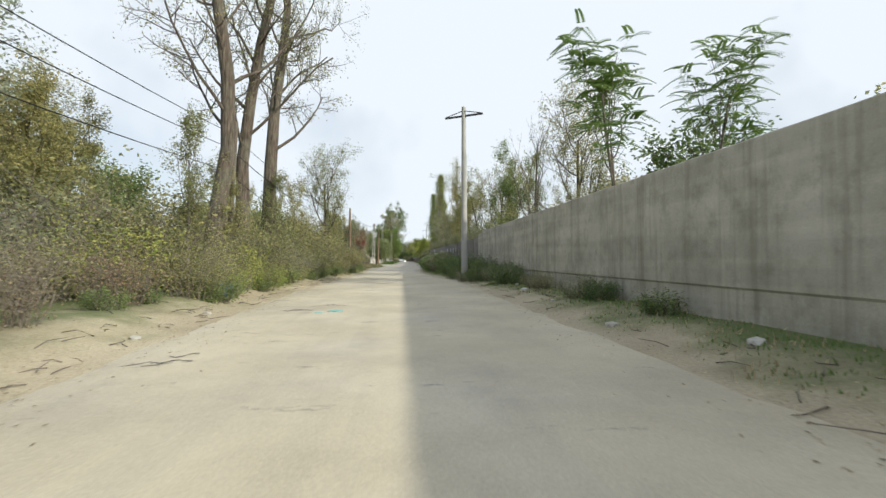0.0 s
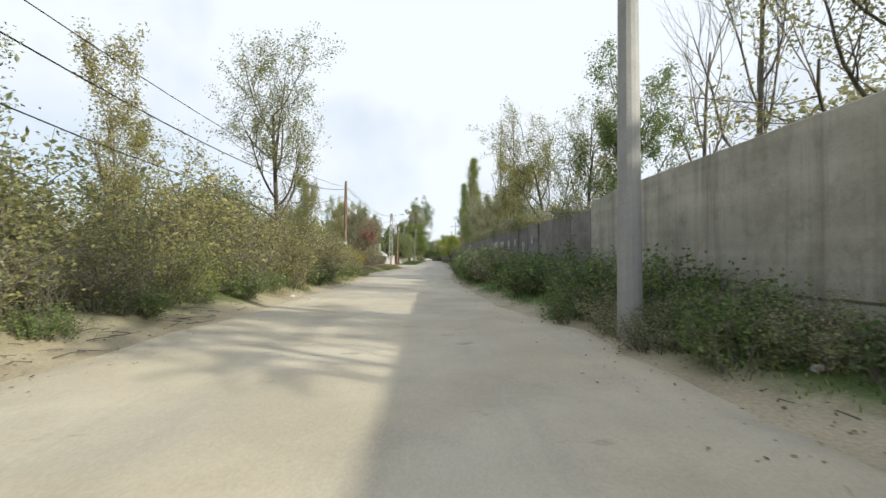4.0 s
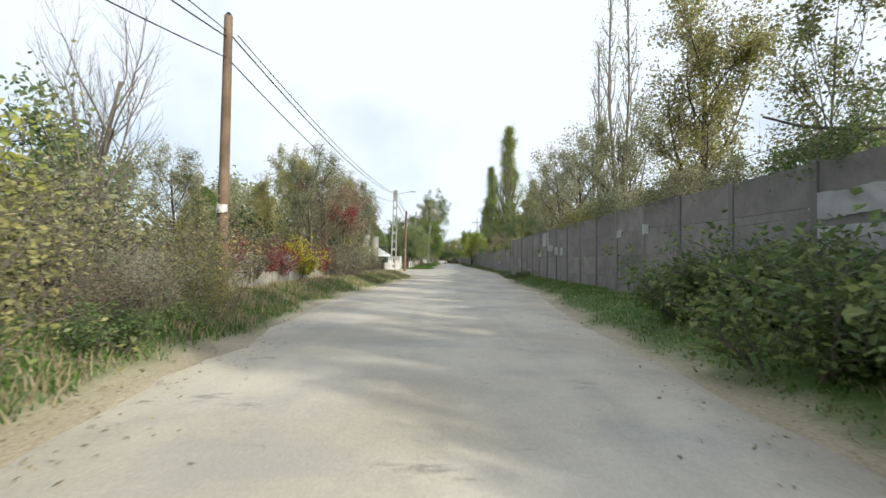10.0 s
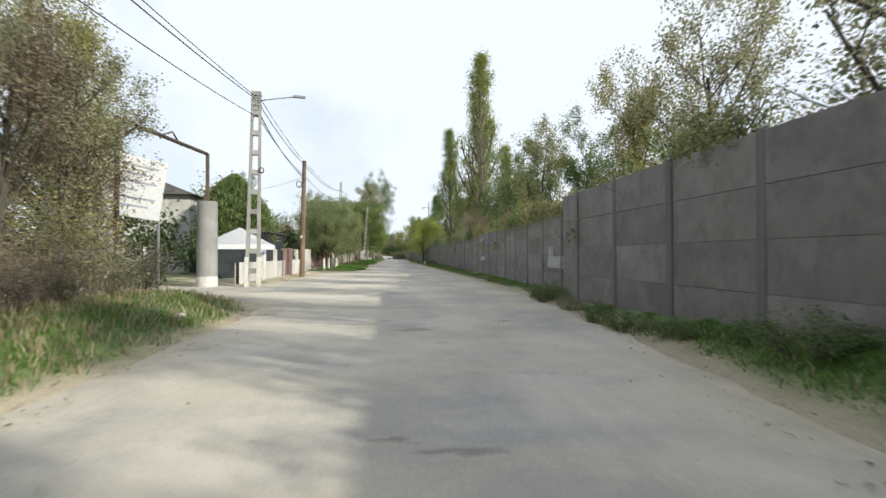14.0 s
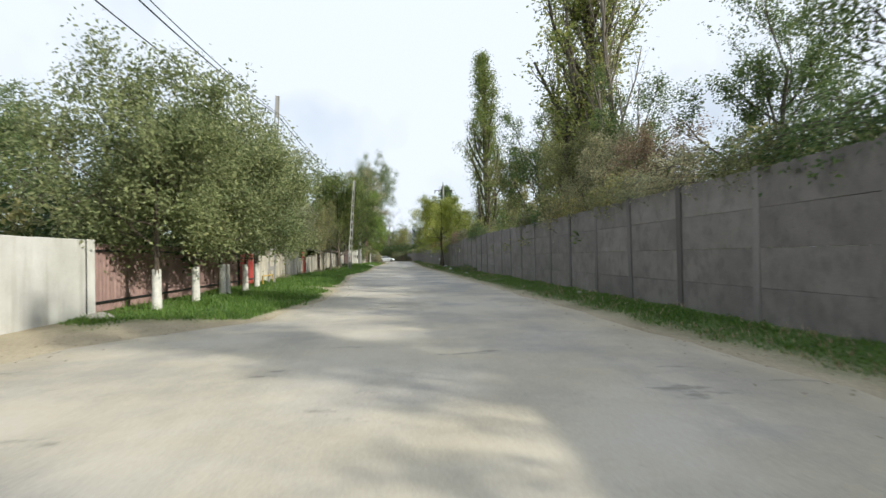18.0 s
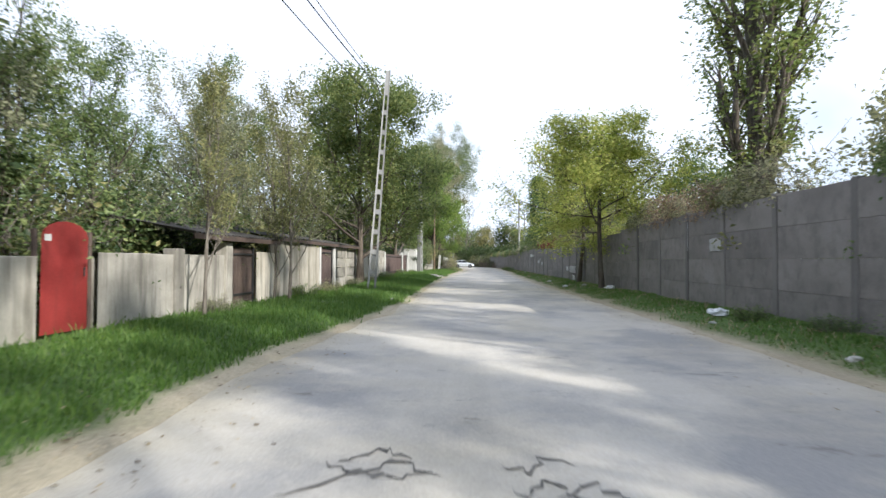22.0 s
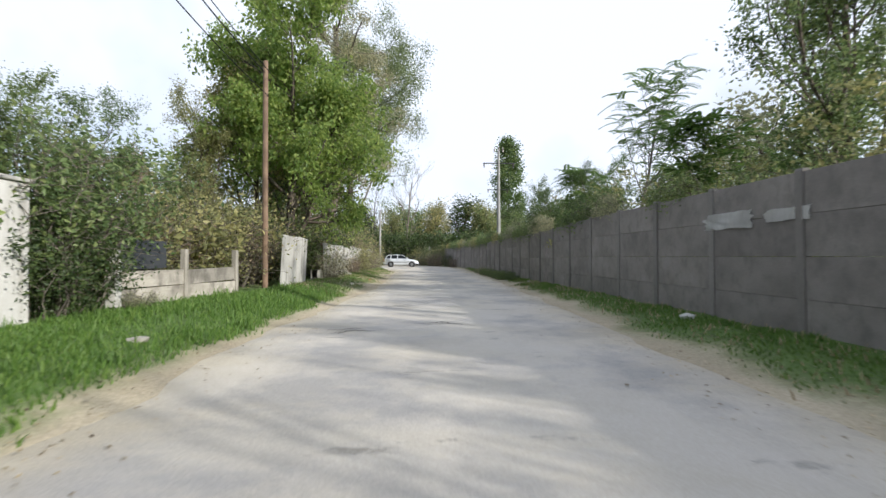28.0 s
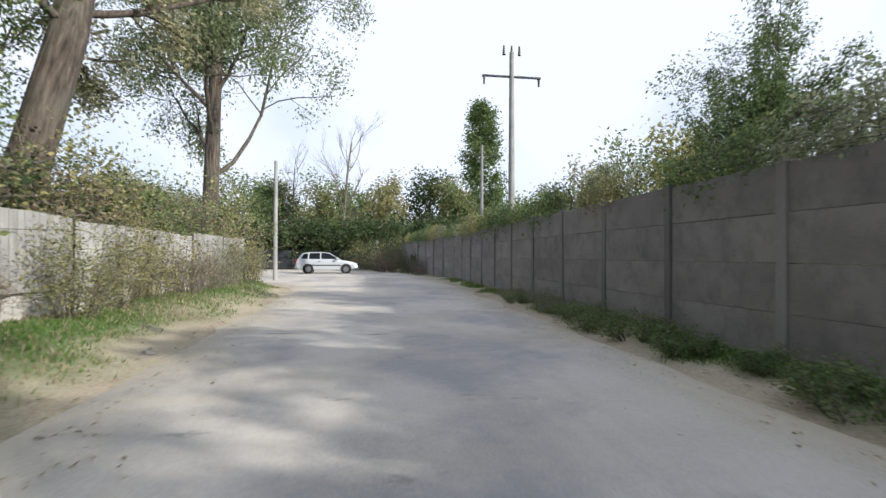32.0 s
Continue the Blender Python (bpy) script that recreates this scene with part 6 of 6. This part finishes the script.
# ---- cars ----
def hatchback(x, y, turn, paint, label):
    """A five-door hatchback, nose towards its own +x."""
    car = thing("car", label, "car", x, y, 0.02, turn)
    # lower body: rings across the length
    st = [(-2.05, 0.45, 0.78, 0.72), (-1.95, 0.30, 0.92, 0.80), (-1.3, 0.24, 0.96, 0.85), (0, 0.22, 0.96, 0.86), (0.75, 0.24, 0.95, 0.85), (1.35, 0.26, 0.86, 0.82), (1.85, 0.30, 0.74, 0.76), (2.07, 0.42, 0.62, 0.66)]
    bm = bmesh.new()
    rings = []
    for sx, z0, z1, hw in st:
        pr = [(-hw * 0.92, z0), (-hw, z0 + 0.12), (-hw, z1 - 0.16), (-hw * 0.94, z1), (hw * 0.94, z1), (hw, z1 - 0.16), (hw, z0 + 0.12), (hw * 0.92, z0)]
        rings.append([bm.verts.new((sx, py, pz)) for py, pz in pr])
    for a, b in zip(rings, rings[1:]):
        for k in range(8):
            bm.faces.new((a[k], b[k], b[(k + 1) % 8], a[(k + 1) % 8]))
    bm.faces.new(rings[0][::-1])
    bm.faces.new(rings[-1])
    bmesh.ops.recalc_face_normals(bm, faces=bm.faces)
    bmesh.ops.bevel(bm, geom=[e for e in bm.edges if e.calc_face_angle(0) > 0.5], offset=0.03, segments=2, affect="EDGES")
    part("body", bm, paint, car)
    # cabin
    bm = bmesh.new()
    prof = [(-1.96, 0.90), (-1.62, 1.38), (-1.2, 1.44), (-0.4, 1.46), (0.15, 1.41), (0.98, 0.92)]
    sides = []
    for s in (-1, 1):
        sides.append([bm.verts.new((px, s * (0.80 - (pz - 0.9) * 0.36), pz)) for px, pz in prof])
    a, b = sides
    for k in range(len(prof) - 1):
        bm.faces.new((a[k], a[k + 1], b[k + 1], b[k]))
    bm.faces.new(a[::-1])
    bm.faces.new(b)
    bmesh.ops.recalc_face_normals(bm, faces=bm.faces)
    bmesh.ops.bevel(bm, geom=bm.edges[:], offset=0.03, segments=2, affect="EDGES")
    part("cabin", bm, paint, car, "roof and pillars in body colour")

    def pane(name, pts, s):
        bm = bmesh.new()
        vs = [bm.verts.new((px, s * (0.808 - (pz - 0.9) * 0.36), pz)) for px, pz in pts]
        f = bm.faces.new(vs)
        bmesh.ops.solidify(bm, geom=[f], thickness=0.008)
        part(name, bm, M_GLASS, car, "dark side window")

    for s in (-1, 1):
        pane("side_window", [(-0.36, 0.99), (0.78, 0.98), (0.14, 1.37), (-0.36, 1.40)], s)
        pane("side_window", [(-1.18, 0.99), (-0.44, 0.99), (-0.44, 1.40), (-1.12, 1.38)], s)
        pane("side_window", [(-1.70, 1.01), (-1.26, 0.99), (-1.22, 1.36), (-1.50, 1.33)], s)
        part("mirror", box(0.62, 0.80, s * 0.92 - 0.09, s * 0.92 + 0.09, 0.95, 1.08, 0.03), paint, car)
        part("headlight", box(1.86, 2.04, s * 0.56 - 0.16, s * 0.56 + 0.16, 0.56, 0.70, 0.03), M_LIGHT, car, "clear headlight")
        part("tail_lamp", box(-2.07, -1.94, s * 0.64 - 0.12, s * 0.64 + 0.12, 0.70, 0.92, 0.02), M_TAIL, car, "red tail lamp")
        part("side_strip", box(-1.0, 0.95, s * 0.862 - 0.012, s * 0.862 + 0.012, 0.53, 0.60, 0.004), M_TYRE, car, "black rubbing strip")
        for hx in (-0.5, 0.45):
            part("door_handle", box(hx - 0.10, hx + 0.10, s * 0.862 - 0.012, s * 0.862 + 0.015, 0.80, 0.84, 0.006), M_TYRE, car)
    for nm, q in (("windscreen", [(0.92, 0.96), (0.24, 1.38)]), ("rear_window", [(-1.93, 1.0), (-1.66, 1.34)])):
        bm = bmesh.new()
        (x0, z0), (x1, z1) = q
        off = 0.035 if nm == "windscreen" else -0.03
        vs = [bm.verts.new((px + off, py * (0.70 - (pz - 0.9) * 0.36), pz + 0.012)) for px, pz, py in ((x0, z0, -1), (x0, z0, 1), (x1, z1, 1), (x1, z1, -1))]
        f = bm.faces.new(vs)
        bmesh.ops.solidify(bm, geom=[f], thickness=0.008)
        part(nm, bm, M_GLASS, car)
    for px, z0, z1, nm in ((2.08, 0.30, 0.46, "front_bumper"), (-2.06, 0.34, 0.52, "rear_bumper")):
        part(nm, box(px - 0.05, px + 0.05, -0.66, 0.66, z0, z1, 0.03), paint, car)
    part("number_plate", box(2.115, 2.13, -0.26, 0.26, 0.36, 0.46), M_PALE, car, "pale number plate")
    for wx in (-1.22, 1.29):
        for s in (-1, 1):
            bm = rod((wx, s * 0.66, 0.30), (wx, s * 0.87, 0.30), 0.305, None, 28)
            bmesh.ops.bevel(bm, geom=[e for e in bm.edges if e.calc_face_angle(0) > 1.2], offset=0.03, segments=2, affect="EDGES")
            wh = part("wheel", bm, M_TYRE, car, "black tyre on a grey rim")
            bm = rod((wx, s * 0.865, 0.30), (wx, s * 0.885, 0.30), 0.19, 0.17, 20)
            part("rim", bm, M_RIM, wh)
            arch = rod((wx, s * 0.80, 0.31), (wx, s * 0.868, 0.31), 0.36, None, 28)
            part("wheel_arch", arch, M_TYRE, car, "dark wheel arch")
    return car


hatchback(0.75, 246.0, 2, M_PAINT, "parked silver five-door hatchback seen from its side")
hatchback(-6.6, 243.0, 20, M_NAVY, "parked dark blue hatchback beyond the bushes")

# ---- loose things ----
def stone(x, y, s, mat, label, name="stone", flat=0.6):
    bm = bmesh.new()
    bmesh.ops.create_icosphere(bm, subdivisions=2 if s < 0.1 else 1, radius=s)
    for v in bm.verts:
        k = 1 + 0.6 * noise.noise(v.co / s * 1.3 + Vector((x, y, 0)))
        v.co = Vector((v.co.x * k * 1.2, v.co.y * k, max(-s * 0.4, v.co.z * k * flat)))
    o = part(name, bm, mat)
    o.location = (x, y, ground_z(x, y) + s * 0.3 * flat)
    tagged(o, label, name)


for x, y, s in ((-5.0, 119.3, 0.26), (-1.35, 179.3, 0.30), (-1.15, 179.9, 0.22), (-1.5, 180.4, 0.26), (-0.9, 180.6, 0.14), (-1.9, 181.6, 0.2), (-1.0, 182.6, 0.15), (-1.35, 212.1, 0.2)):
    stone(x, y, s, M_STONE, "pale broken chunk of concrete on the verge", flat=0.42)
sr = np.random.default_rng(21)
for y in (6.2, 9, 13.7, 17.6, 20.5, 26, 45, 98, 104, 109.3, 122, 141, 146.2, 150, 163.7, 170.4, 178, 192, 206, 209, 217.5, 219.6, 223):
    x = track(RIGHT_EDGE, y) + sr.uniform(0.3, 1.3)
    stone(x, y, sr.uniform(0.06, 0.14), M_PALE if sr.random() < 0.5 else M_STONE, "small rough stone at the wall's foot")
for y in (3, 8.4, 12, 25, 38, 52, 63, 76, 87, 104, 113, 156, 190, 204, 216):
    x = track(LEFT_EDGE, y) - sr.uniform(0.1, 1.0)
    stone(x, y, sr.uniform(0.05, 0.12), M_STONE, "small rough stone on the verge")

bag = thing("plastic_bag", "crumpled blue plastic bag on the bank", "bag", -4.95, 15.3, ground_z(-4.95, 15.3) + 0.02)
bm = bmesh.new()
bmesh.ops.create_icosphere(bm, subdivisions=3, radius=0.24)
for v in bm.verts:
    k = 1 + 0.5 * noise.noise(v.co * 7) + 0.3 * noise.noise(v.co * 17)
    v.co = Vector((v.co.x * k * 1.3, v.co.y * k, max(-0.12, v.co.z * k * 0.9)))
o = part("crumpled_film", bm, M_BLUE, bag)
o.location = (0, 0, 0.12)


# red board lost in the thicket
rb = thing("notice_board", "faded red board on a stake in the thicket", "sign", -5.55, 47.6, ground_z(-5.55, 47.6), -25)
part("stake", rod((0, 0.03, -0.2), (0, 0.03, 1.25), 0.03, None, 7), M_TWIG, rb)
part("panel", box(-0.24, 0.24, -0.015, 0.015, 0.85, 1.25, 0.006), M_RED, rb)
for z in (0.98, 1.08):
    part("print_bar", box(-0.16, 0.17, -0.021, -0.016, z - 0.025, z + 0.025), M_PALE, rb)

# dead twigs fallen on the sandy shoulder
tw = np.random.default_rng(77)
lines = []
for i in range(260):
    y = tw.uniform(0, 36)
    x = track(LEFT_EDGE, y) - abs(tw.normal(0.5, 0.5)) if tw.random() < 0.7 else track(RIGHT_EDGE, y) + tw.uniform(0, 1.0)
    a, ln = tw.uniform(0, 6.28), tw.uniform(0.12, 0.6)
    z = ground_z(x, y) + 0.015
    e = np.array([x + math.cos(a) * ln, y + math.sin(a) * ln, z + tw.uniform(0, 0.06)])
    b = np.array([x, y, z])
    lines.append((np.array([b, (b + e) / 2 + tw.normal(0, 0.04, 3) * [1, 1, 0.3] + [0, 0, 0.015], e]), np.array([0.009, 0.007, 0.004])))
part("fallen_twigs", np_mesh("fallen_twigs", *tubes(lines, 4)), M_TWIG, None, "dead twigs fallen on the sandy shoulder", "stuff")


for x, y, sc, mt, lb in ((6.95, 161.4, 0.15, M_CANVAS, "crumpled white plastic bag on the grass"), (6.3, 150.8, 0.16, M_CANVAS, "small crumpled white bag by the wall"), (0.05, 208.7, 0.045, M_RED, "flattened red drink cup on the bare earth"), (-1.85, 12.2, 0.09, M_TEAL, "torn turquoise plastic film on the sand"), (-1.5, 12.45, 0.12, M_TEAL, "torn turquoise plastic film on the sand"), (-1.05, 12.7, 0.07, M_STONE, "grey rag trodden into the sand"), (-5.6, 14.2, 0.11, M_NAVY, "dark plastic scrap on the bank"), (5.75, 164.8, 0.1, M_CANVAS, "scrap of white paper on the verge")):
    bm = bmesh.new()
    bmesh.ops.create_icosphere(bm, subdivisions=3, radius=sc)
    for v in bm.verts:
        k = 1 + 0.5 * noise.noise(v.co / sc * 1.7 + Vector((x, y, 0))) + 0.3 * noise.noise(v.co / sc * 4)
        v.co = Vector((v.co.x * k * 1.3, v.co.y * k, max(-sc * 0.25, v.co.z * k * (0.7 if sc > 0.13 or y > 20 else 0.28))))
    o = part("litter", bm, mt)
    o.location = (x, y, ground_z(x, y) + sc * 0.38)
    tagged(o, lb, "litter")
stone(4.3, 17.6, 0.13, M_PALE, "pale rough stone by the wall's foot")
# broken edges and cracks in the asphalt
def road_cracks(places):
    g = np.random.default_rng(88)
    vs, fs = [], []
    for x, y, ln, wd, turn in places:
        for k in range(3):
            n = 14
            a = radians(turn + g.uniform(-18, 18))
            cx, cy, part_ln = x + g.normal(0, 0.18), y + g.normal(0, 0.18), ln * g.uniform(0.45, 1.0)
            for i in range(n + 1):
                t = i / n - 0.5
                jx, jy = g.normal(0, 0.025, 2)
                px, py = cx + math.cos(a) * t * part_ln + jx, cy + math.sin(a) * t * part_ln + 0.10 * math.sin(7 * t + k) + jy
                w = wd * (1 - (2 * t) ** 2) * g.uniform(0.25, 1.0) + 0.004
                z = 0.017 + 0.012 * noise.noise(Vector((px * 0.8, py * 0.8, 7)))
                vs += [(px - math.sin(a) * w, py + math.cos(a) * w, z), (px + math.sin(a) * w, py - math.cos(a) * w, z)]
                if i:
                    b = len(vs) - 4
                    fs.append((b, b + 1, b + 3, b + 2))
    part("road_cracks", np_mesh("road_cracks", vs, fs), M_TAR, None, "dark cracks and broken spots in the worn asphalt", "stuff")


road_cracks(((1.95, 195.6, 0.9, 0.035, 0), (1.3, 191.7, 0.9, 0.04, 10), (2.7, 192.6, 0.7, 0.035, -8), (0.35, 142.7, 0.9, 0.035, 8), (1.7, 142.4, 0.5, 0.03, -10), (-2.4, 12.9, 0.9, 0.05, 5), (-1.7, 14.2, 0.8, 0.04, -10), (-2.8, 6.9, 0.6, 0.04, 10), (2.6, 86.6, 0.6, 0.02, 4), (-1.9, 88.6, 0.5, 0.03, 0)))

# ---- bare patches on the dark wall ----
def patch(y0, y1, z0, z1, seed, mat=None):
    ym = (y0 + y1) / 2
    x, ang = at_line(WALL_X, ym)
    n = 64
    pts = []
    for i in range(n):
        a = 2 * math.pi * i / n
        c, s = math.cos(a), math.sin(a)
        k = min(1 / max(abs(c), 1e-3), 1 / max(abs(s), 1e-3)) * (0.90 + 0.16 * noise.noise(Vector((c * 2, s * 2, seed))) + 0.12 * noise.noise(Vector((c * 11, s * 11, seed))))
        pts.append((c * k * (y1 - y0) / 2, s * k * (z1 - z0) / 2))
    bm = bmesh.new()
    f = bm.faces.new([bm.verts.new((0, p, q)) for p, q in pts])
    bmesh.ops.solidify(bm, geom=[f], thickness=0.012)
    o = part("plaster_patch", bm, mat or M_LIMEWASH)
    o.matrix_world = pose(x - 0.062, ym, (z0 + z1) / 2, 0, 0, ang)
    tagged(o, "pale patch of bare plaster on the dark wall", "patch", "pale patches on the wall")


for i, q in enumerate(((75.1, 76.9, 1.75, 2.1), (76.1, 77.95, 2.0, 2.8), (78.2, 79.0, 1.5, 1.8), (74.0, 74.8, 1.55, 1.95), (73.0, 73.6, 1.5, 1.9), (65.1, 65.6, 2.0, 2.25), (63.0, 63.5, 2.0, 2.3), (55.2, 57.0, 1.4, 1.82), (55.2, 57.0, 1.9, 2.35), (52.6, 54.0, 1.85, 2.3), (50.6, 51.4, 1.7, 2.3), (48.6, 49.3, 1.9, 2.3), (46.4, 47.2, 1.5, 2.1), (44.6, 45.1, 1.9, 2.3), (154.7, 154.86, 1.5, 2.45), (152.6, 153.4, 1.52, 1.9), (92.9, 94.8, 0.8, 1.25), (94.0, 94.7, 1.2, 1.6), (107.9, 109.3, 0.95, 1.2), (108.0, 109.2, 2.1, 2.3), (170.35, 172.3, 0.58, 1.03), (170.5, 171.3, 0.12, 0.5), (172.5, 173.3, 0.70, 0.97), (191.0, 192.5, 1.7, 2.0), (189.8, 190.8, 1.75, 1.95), (186.2, 186.8, 1.1, 1.4), (185.4, 185.8, 1.2, 1.6), (183.9, 184.5, 1.0, 1.25))):
    patch(*q, i * 3.7)


# ---- grass and litter ----
def strip(name, side, y0, y1, count, mat, label, hmin, hmax, seed, near=1.0, clump=0.9, thin=((0, 1), (1, 1))):
    g = np.random.default_rng(seed)
    n = int(count)
    y = g.uniform(y0, y1, n)
    ys = np.linspace(y0 - 1, y1 + 1, 400)
    if side < 0:
        e = np.interp(y, ys, [track(LEFT_EDGE, q) for q in ys])
        far = np.interp(y, ys, [track(FENCE_X, q) for q in ys])
    else:
        e = np.interp(y, ys, [track(RIGHT_EDGE, q) for q in ys])
        far = np.interp(y, ys, [track(WALL_X, q) for q in ys])
    wob = 0.25 * np.sin(y * 2.1) + 0.2 * np.sin(y * 5.3 + 1)
    t = g.uniform(0, 1, n) ** near
    x = e + side * (0.7 * np.abs(wob) - 0.12) + (far - e - side * 0.15) * t
    dens = np.array([noise.noise(Vector((a * clump, b * clump, seed))) for a, b in zip(x, y)])
    w = np.interp(y, *zip(*(SAND_LEFT if side < 0 else SAND_RIGHT)))
    sandy = 1.15 - np.abs(x - e) / w + 0.8 * np.array([noise.noise(Vector((a * 0.9, b * 0.7, 4))) for a, b in zip(x, y)])
    ok = (dens > g.uniform(-0.85, -0.05, n)) & ((far - x) * side > 0.02) & (sandy < g.uniform(0.15, 0.9, n)) & (g.uniform(0, 1, n) < np.interp(y, *zip(*thin)))
    x, y = x[ok], y[ok]
    n = len(x)
    z = ground_zs(x, y) - 0.015
    h = g.uniform(hmin, hmax, n) * (0.7 + 0.6 * np.clip(dens[ok] + 0.3, 0, 1))
    az = g.uniform(0, 2 * np.pi, n)
    lean = g.normal(0, 0.35, (n, 2)) * h[:, None]
    w = g.uniform(0.006, 0.013, n)
    b = np.stack([x, y, z], 1)
    s = np.stack([np.cos(az) * w, np.sin(az) * w, np.zeros(n)], 1)
    mid = b + np.stack([lean[:, 0] * 0.35, lean[:, 1] * 0.35, h * 0.6], 1)
    tip = b + np.stack([lean[:, 0], lean[:, 1], h], 1)
    v = np.stack([b - s, b + s, mid + s * 0.7, tip, mid - s * 0.7], 1).reshape(-1, 3)
    i = np.arange(n)[:, None] * 5
    faces = np.concatenate([i + np.array([[0, 1, 2]]), i + np.array([[0, 2, 4]]), i + np.array([[4, 2, 3]])])
    me = np_mesh(name, v, faces)
    part(name, me, mat, None, label, "stuff")


strip("grass", -1, 118, 200, 210000, L_GRASS, "bright green verge grass before the garden walls", 0.04, 0.12, 1)
strip("tall_grass", -1, 118, 200, 26000, L_GRASS, "taller tufts of grass on the verge", 0.10, 0.24, 41, 1.0, 1.6)
strip("grass", -1, 199, 235, 30000, L_GRASS, "thin green grass before the sheet fence", 0.04, 0.11, 8, 0.9, 0.6)
strip("dry_grass", -1, 199, 235, 14000, L_DRY, "dry grass before the sheet fence", 0.04, 0.13, 9, 0.9, 0.6)
strip("grass", -1, 58, 92, 42000, L_GRASS, "green grass on the bank", 0.05, 0.15, 2, 0.8)
strip("dry_grass", -1, 36, 92, 26000, L_DRY, "dry straw-coloured grass on the bank", 0.08, 0.26, 3, 0.8)
strip("grass", -1, 40, 58, 12000, L_GRASS, "patchy green grass under the thicket", 0.06, 0.2, 4, 0.9)
strip("grass", 1, -4, 236, 230000, L_GRASS, "green grass along the wall's foot", 0.03, 0.09, 5, 0.7, 0.9, ((0, 0.15), (18, 0.2), (28, 0.8), (45, 1), (262, 1)))
strip("dry_grass", 1, -4, 236, 20000, L_DRY, "dry grass along the wall's foot", 0.04, 0.14, 6, 1.0)
strip("dry_grass", -1, 99, 120, 9000, L_GRASS, "thin grass before the white wall", 0.04, 0.12, 7, 0.8)


def litter(name, y0, y1, count, mat, label, seed, size):
    g = np.random.default_rng(seed)
    y = g.uniform(y0, y1, count)
    side = g.choice([-1, 1], count)
    x = np.array([track(LEFT_EDGE, a) if s < 0 else track(RIGHT_EDGE, a) for a, s in zip(y, side)]) + g.normal(0, 0.55, count)
    z = np.array([max(ground_z(a, b), 0.016) for a, b in zip(x, y)]) + 0.008
    p = np.stack([x, y, z], 1)
    az = g.uniform(0, 2 * np.pi, count)
    u = np.stack([np.cos(az), np.sin(az), g.uniform(-0.2, 0.4, count)], 1) * (size * g.uniform(0.5, 1.3, count))[:, None]
    w = np.stack([-np.sin(az), np.cos(az), g.uniform(-0.2, 0.3, count)], 1) * (size * 0.4 * g.uniform(0.5, 1.3, count))[:, None]
    v = np.stack([p, p + u * 0.5 + w, p + u, p + u * 0.5 - w], 1).reshape(-1, 3)
    part(name, np_mesh(name, v, np.arange(count * 4).reshape(-1, 4)), mat, None, label, "stuff")


litter("leaf_litter", -3, 236, 26000, L_DRY, "fallen brown leaves along the lane's edges", 31, 0.04)
litter("brown_litter", -3, 236, 5000, L_RUST, "brown leaf scraps along the lane's edges", 32, 0.05)
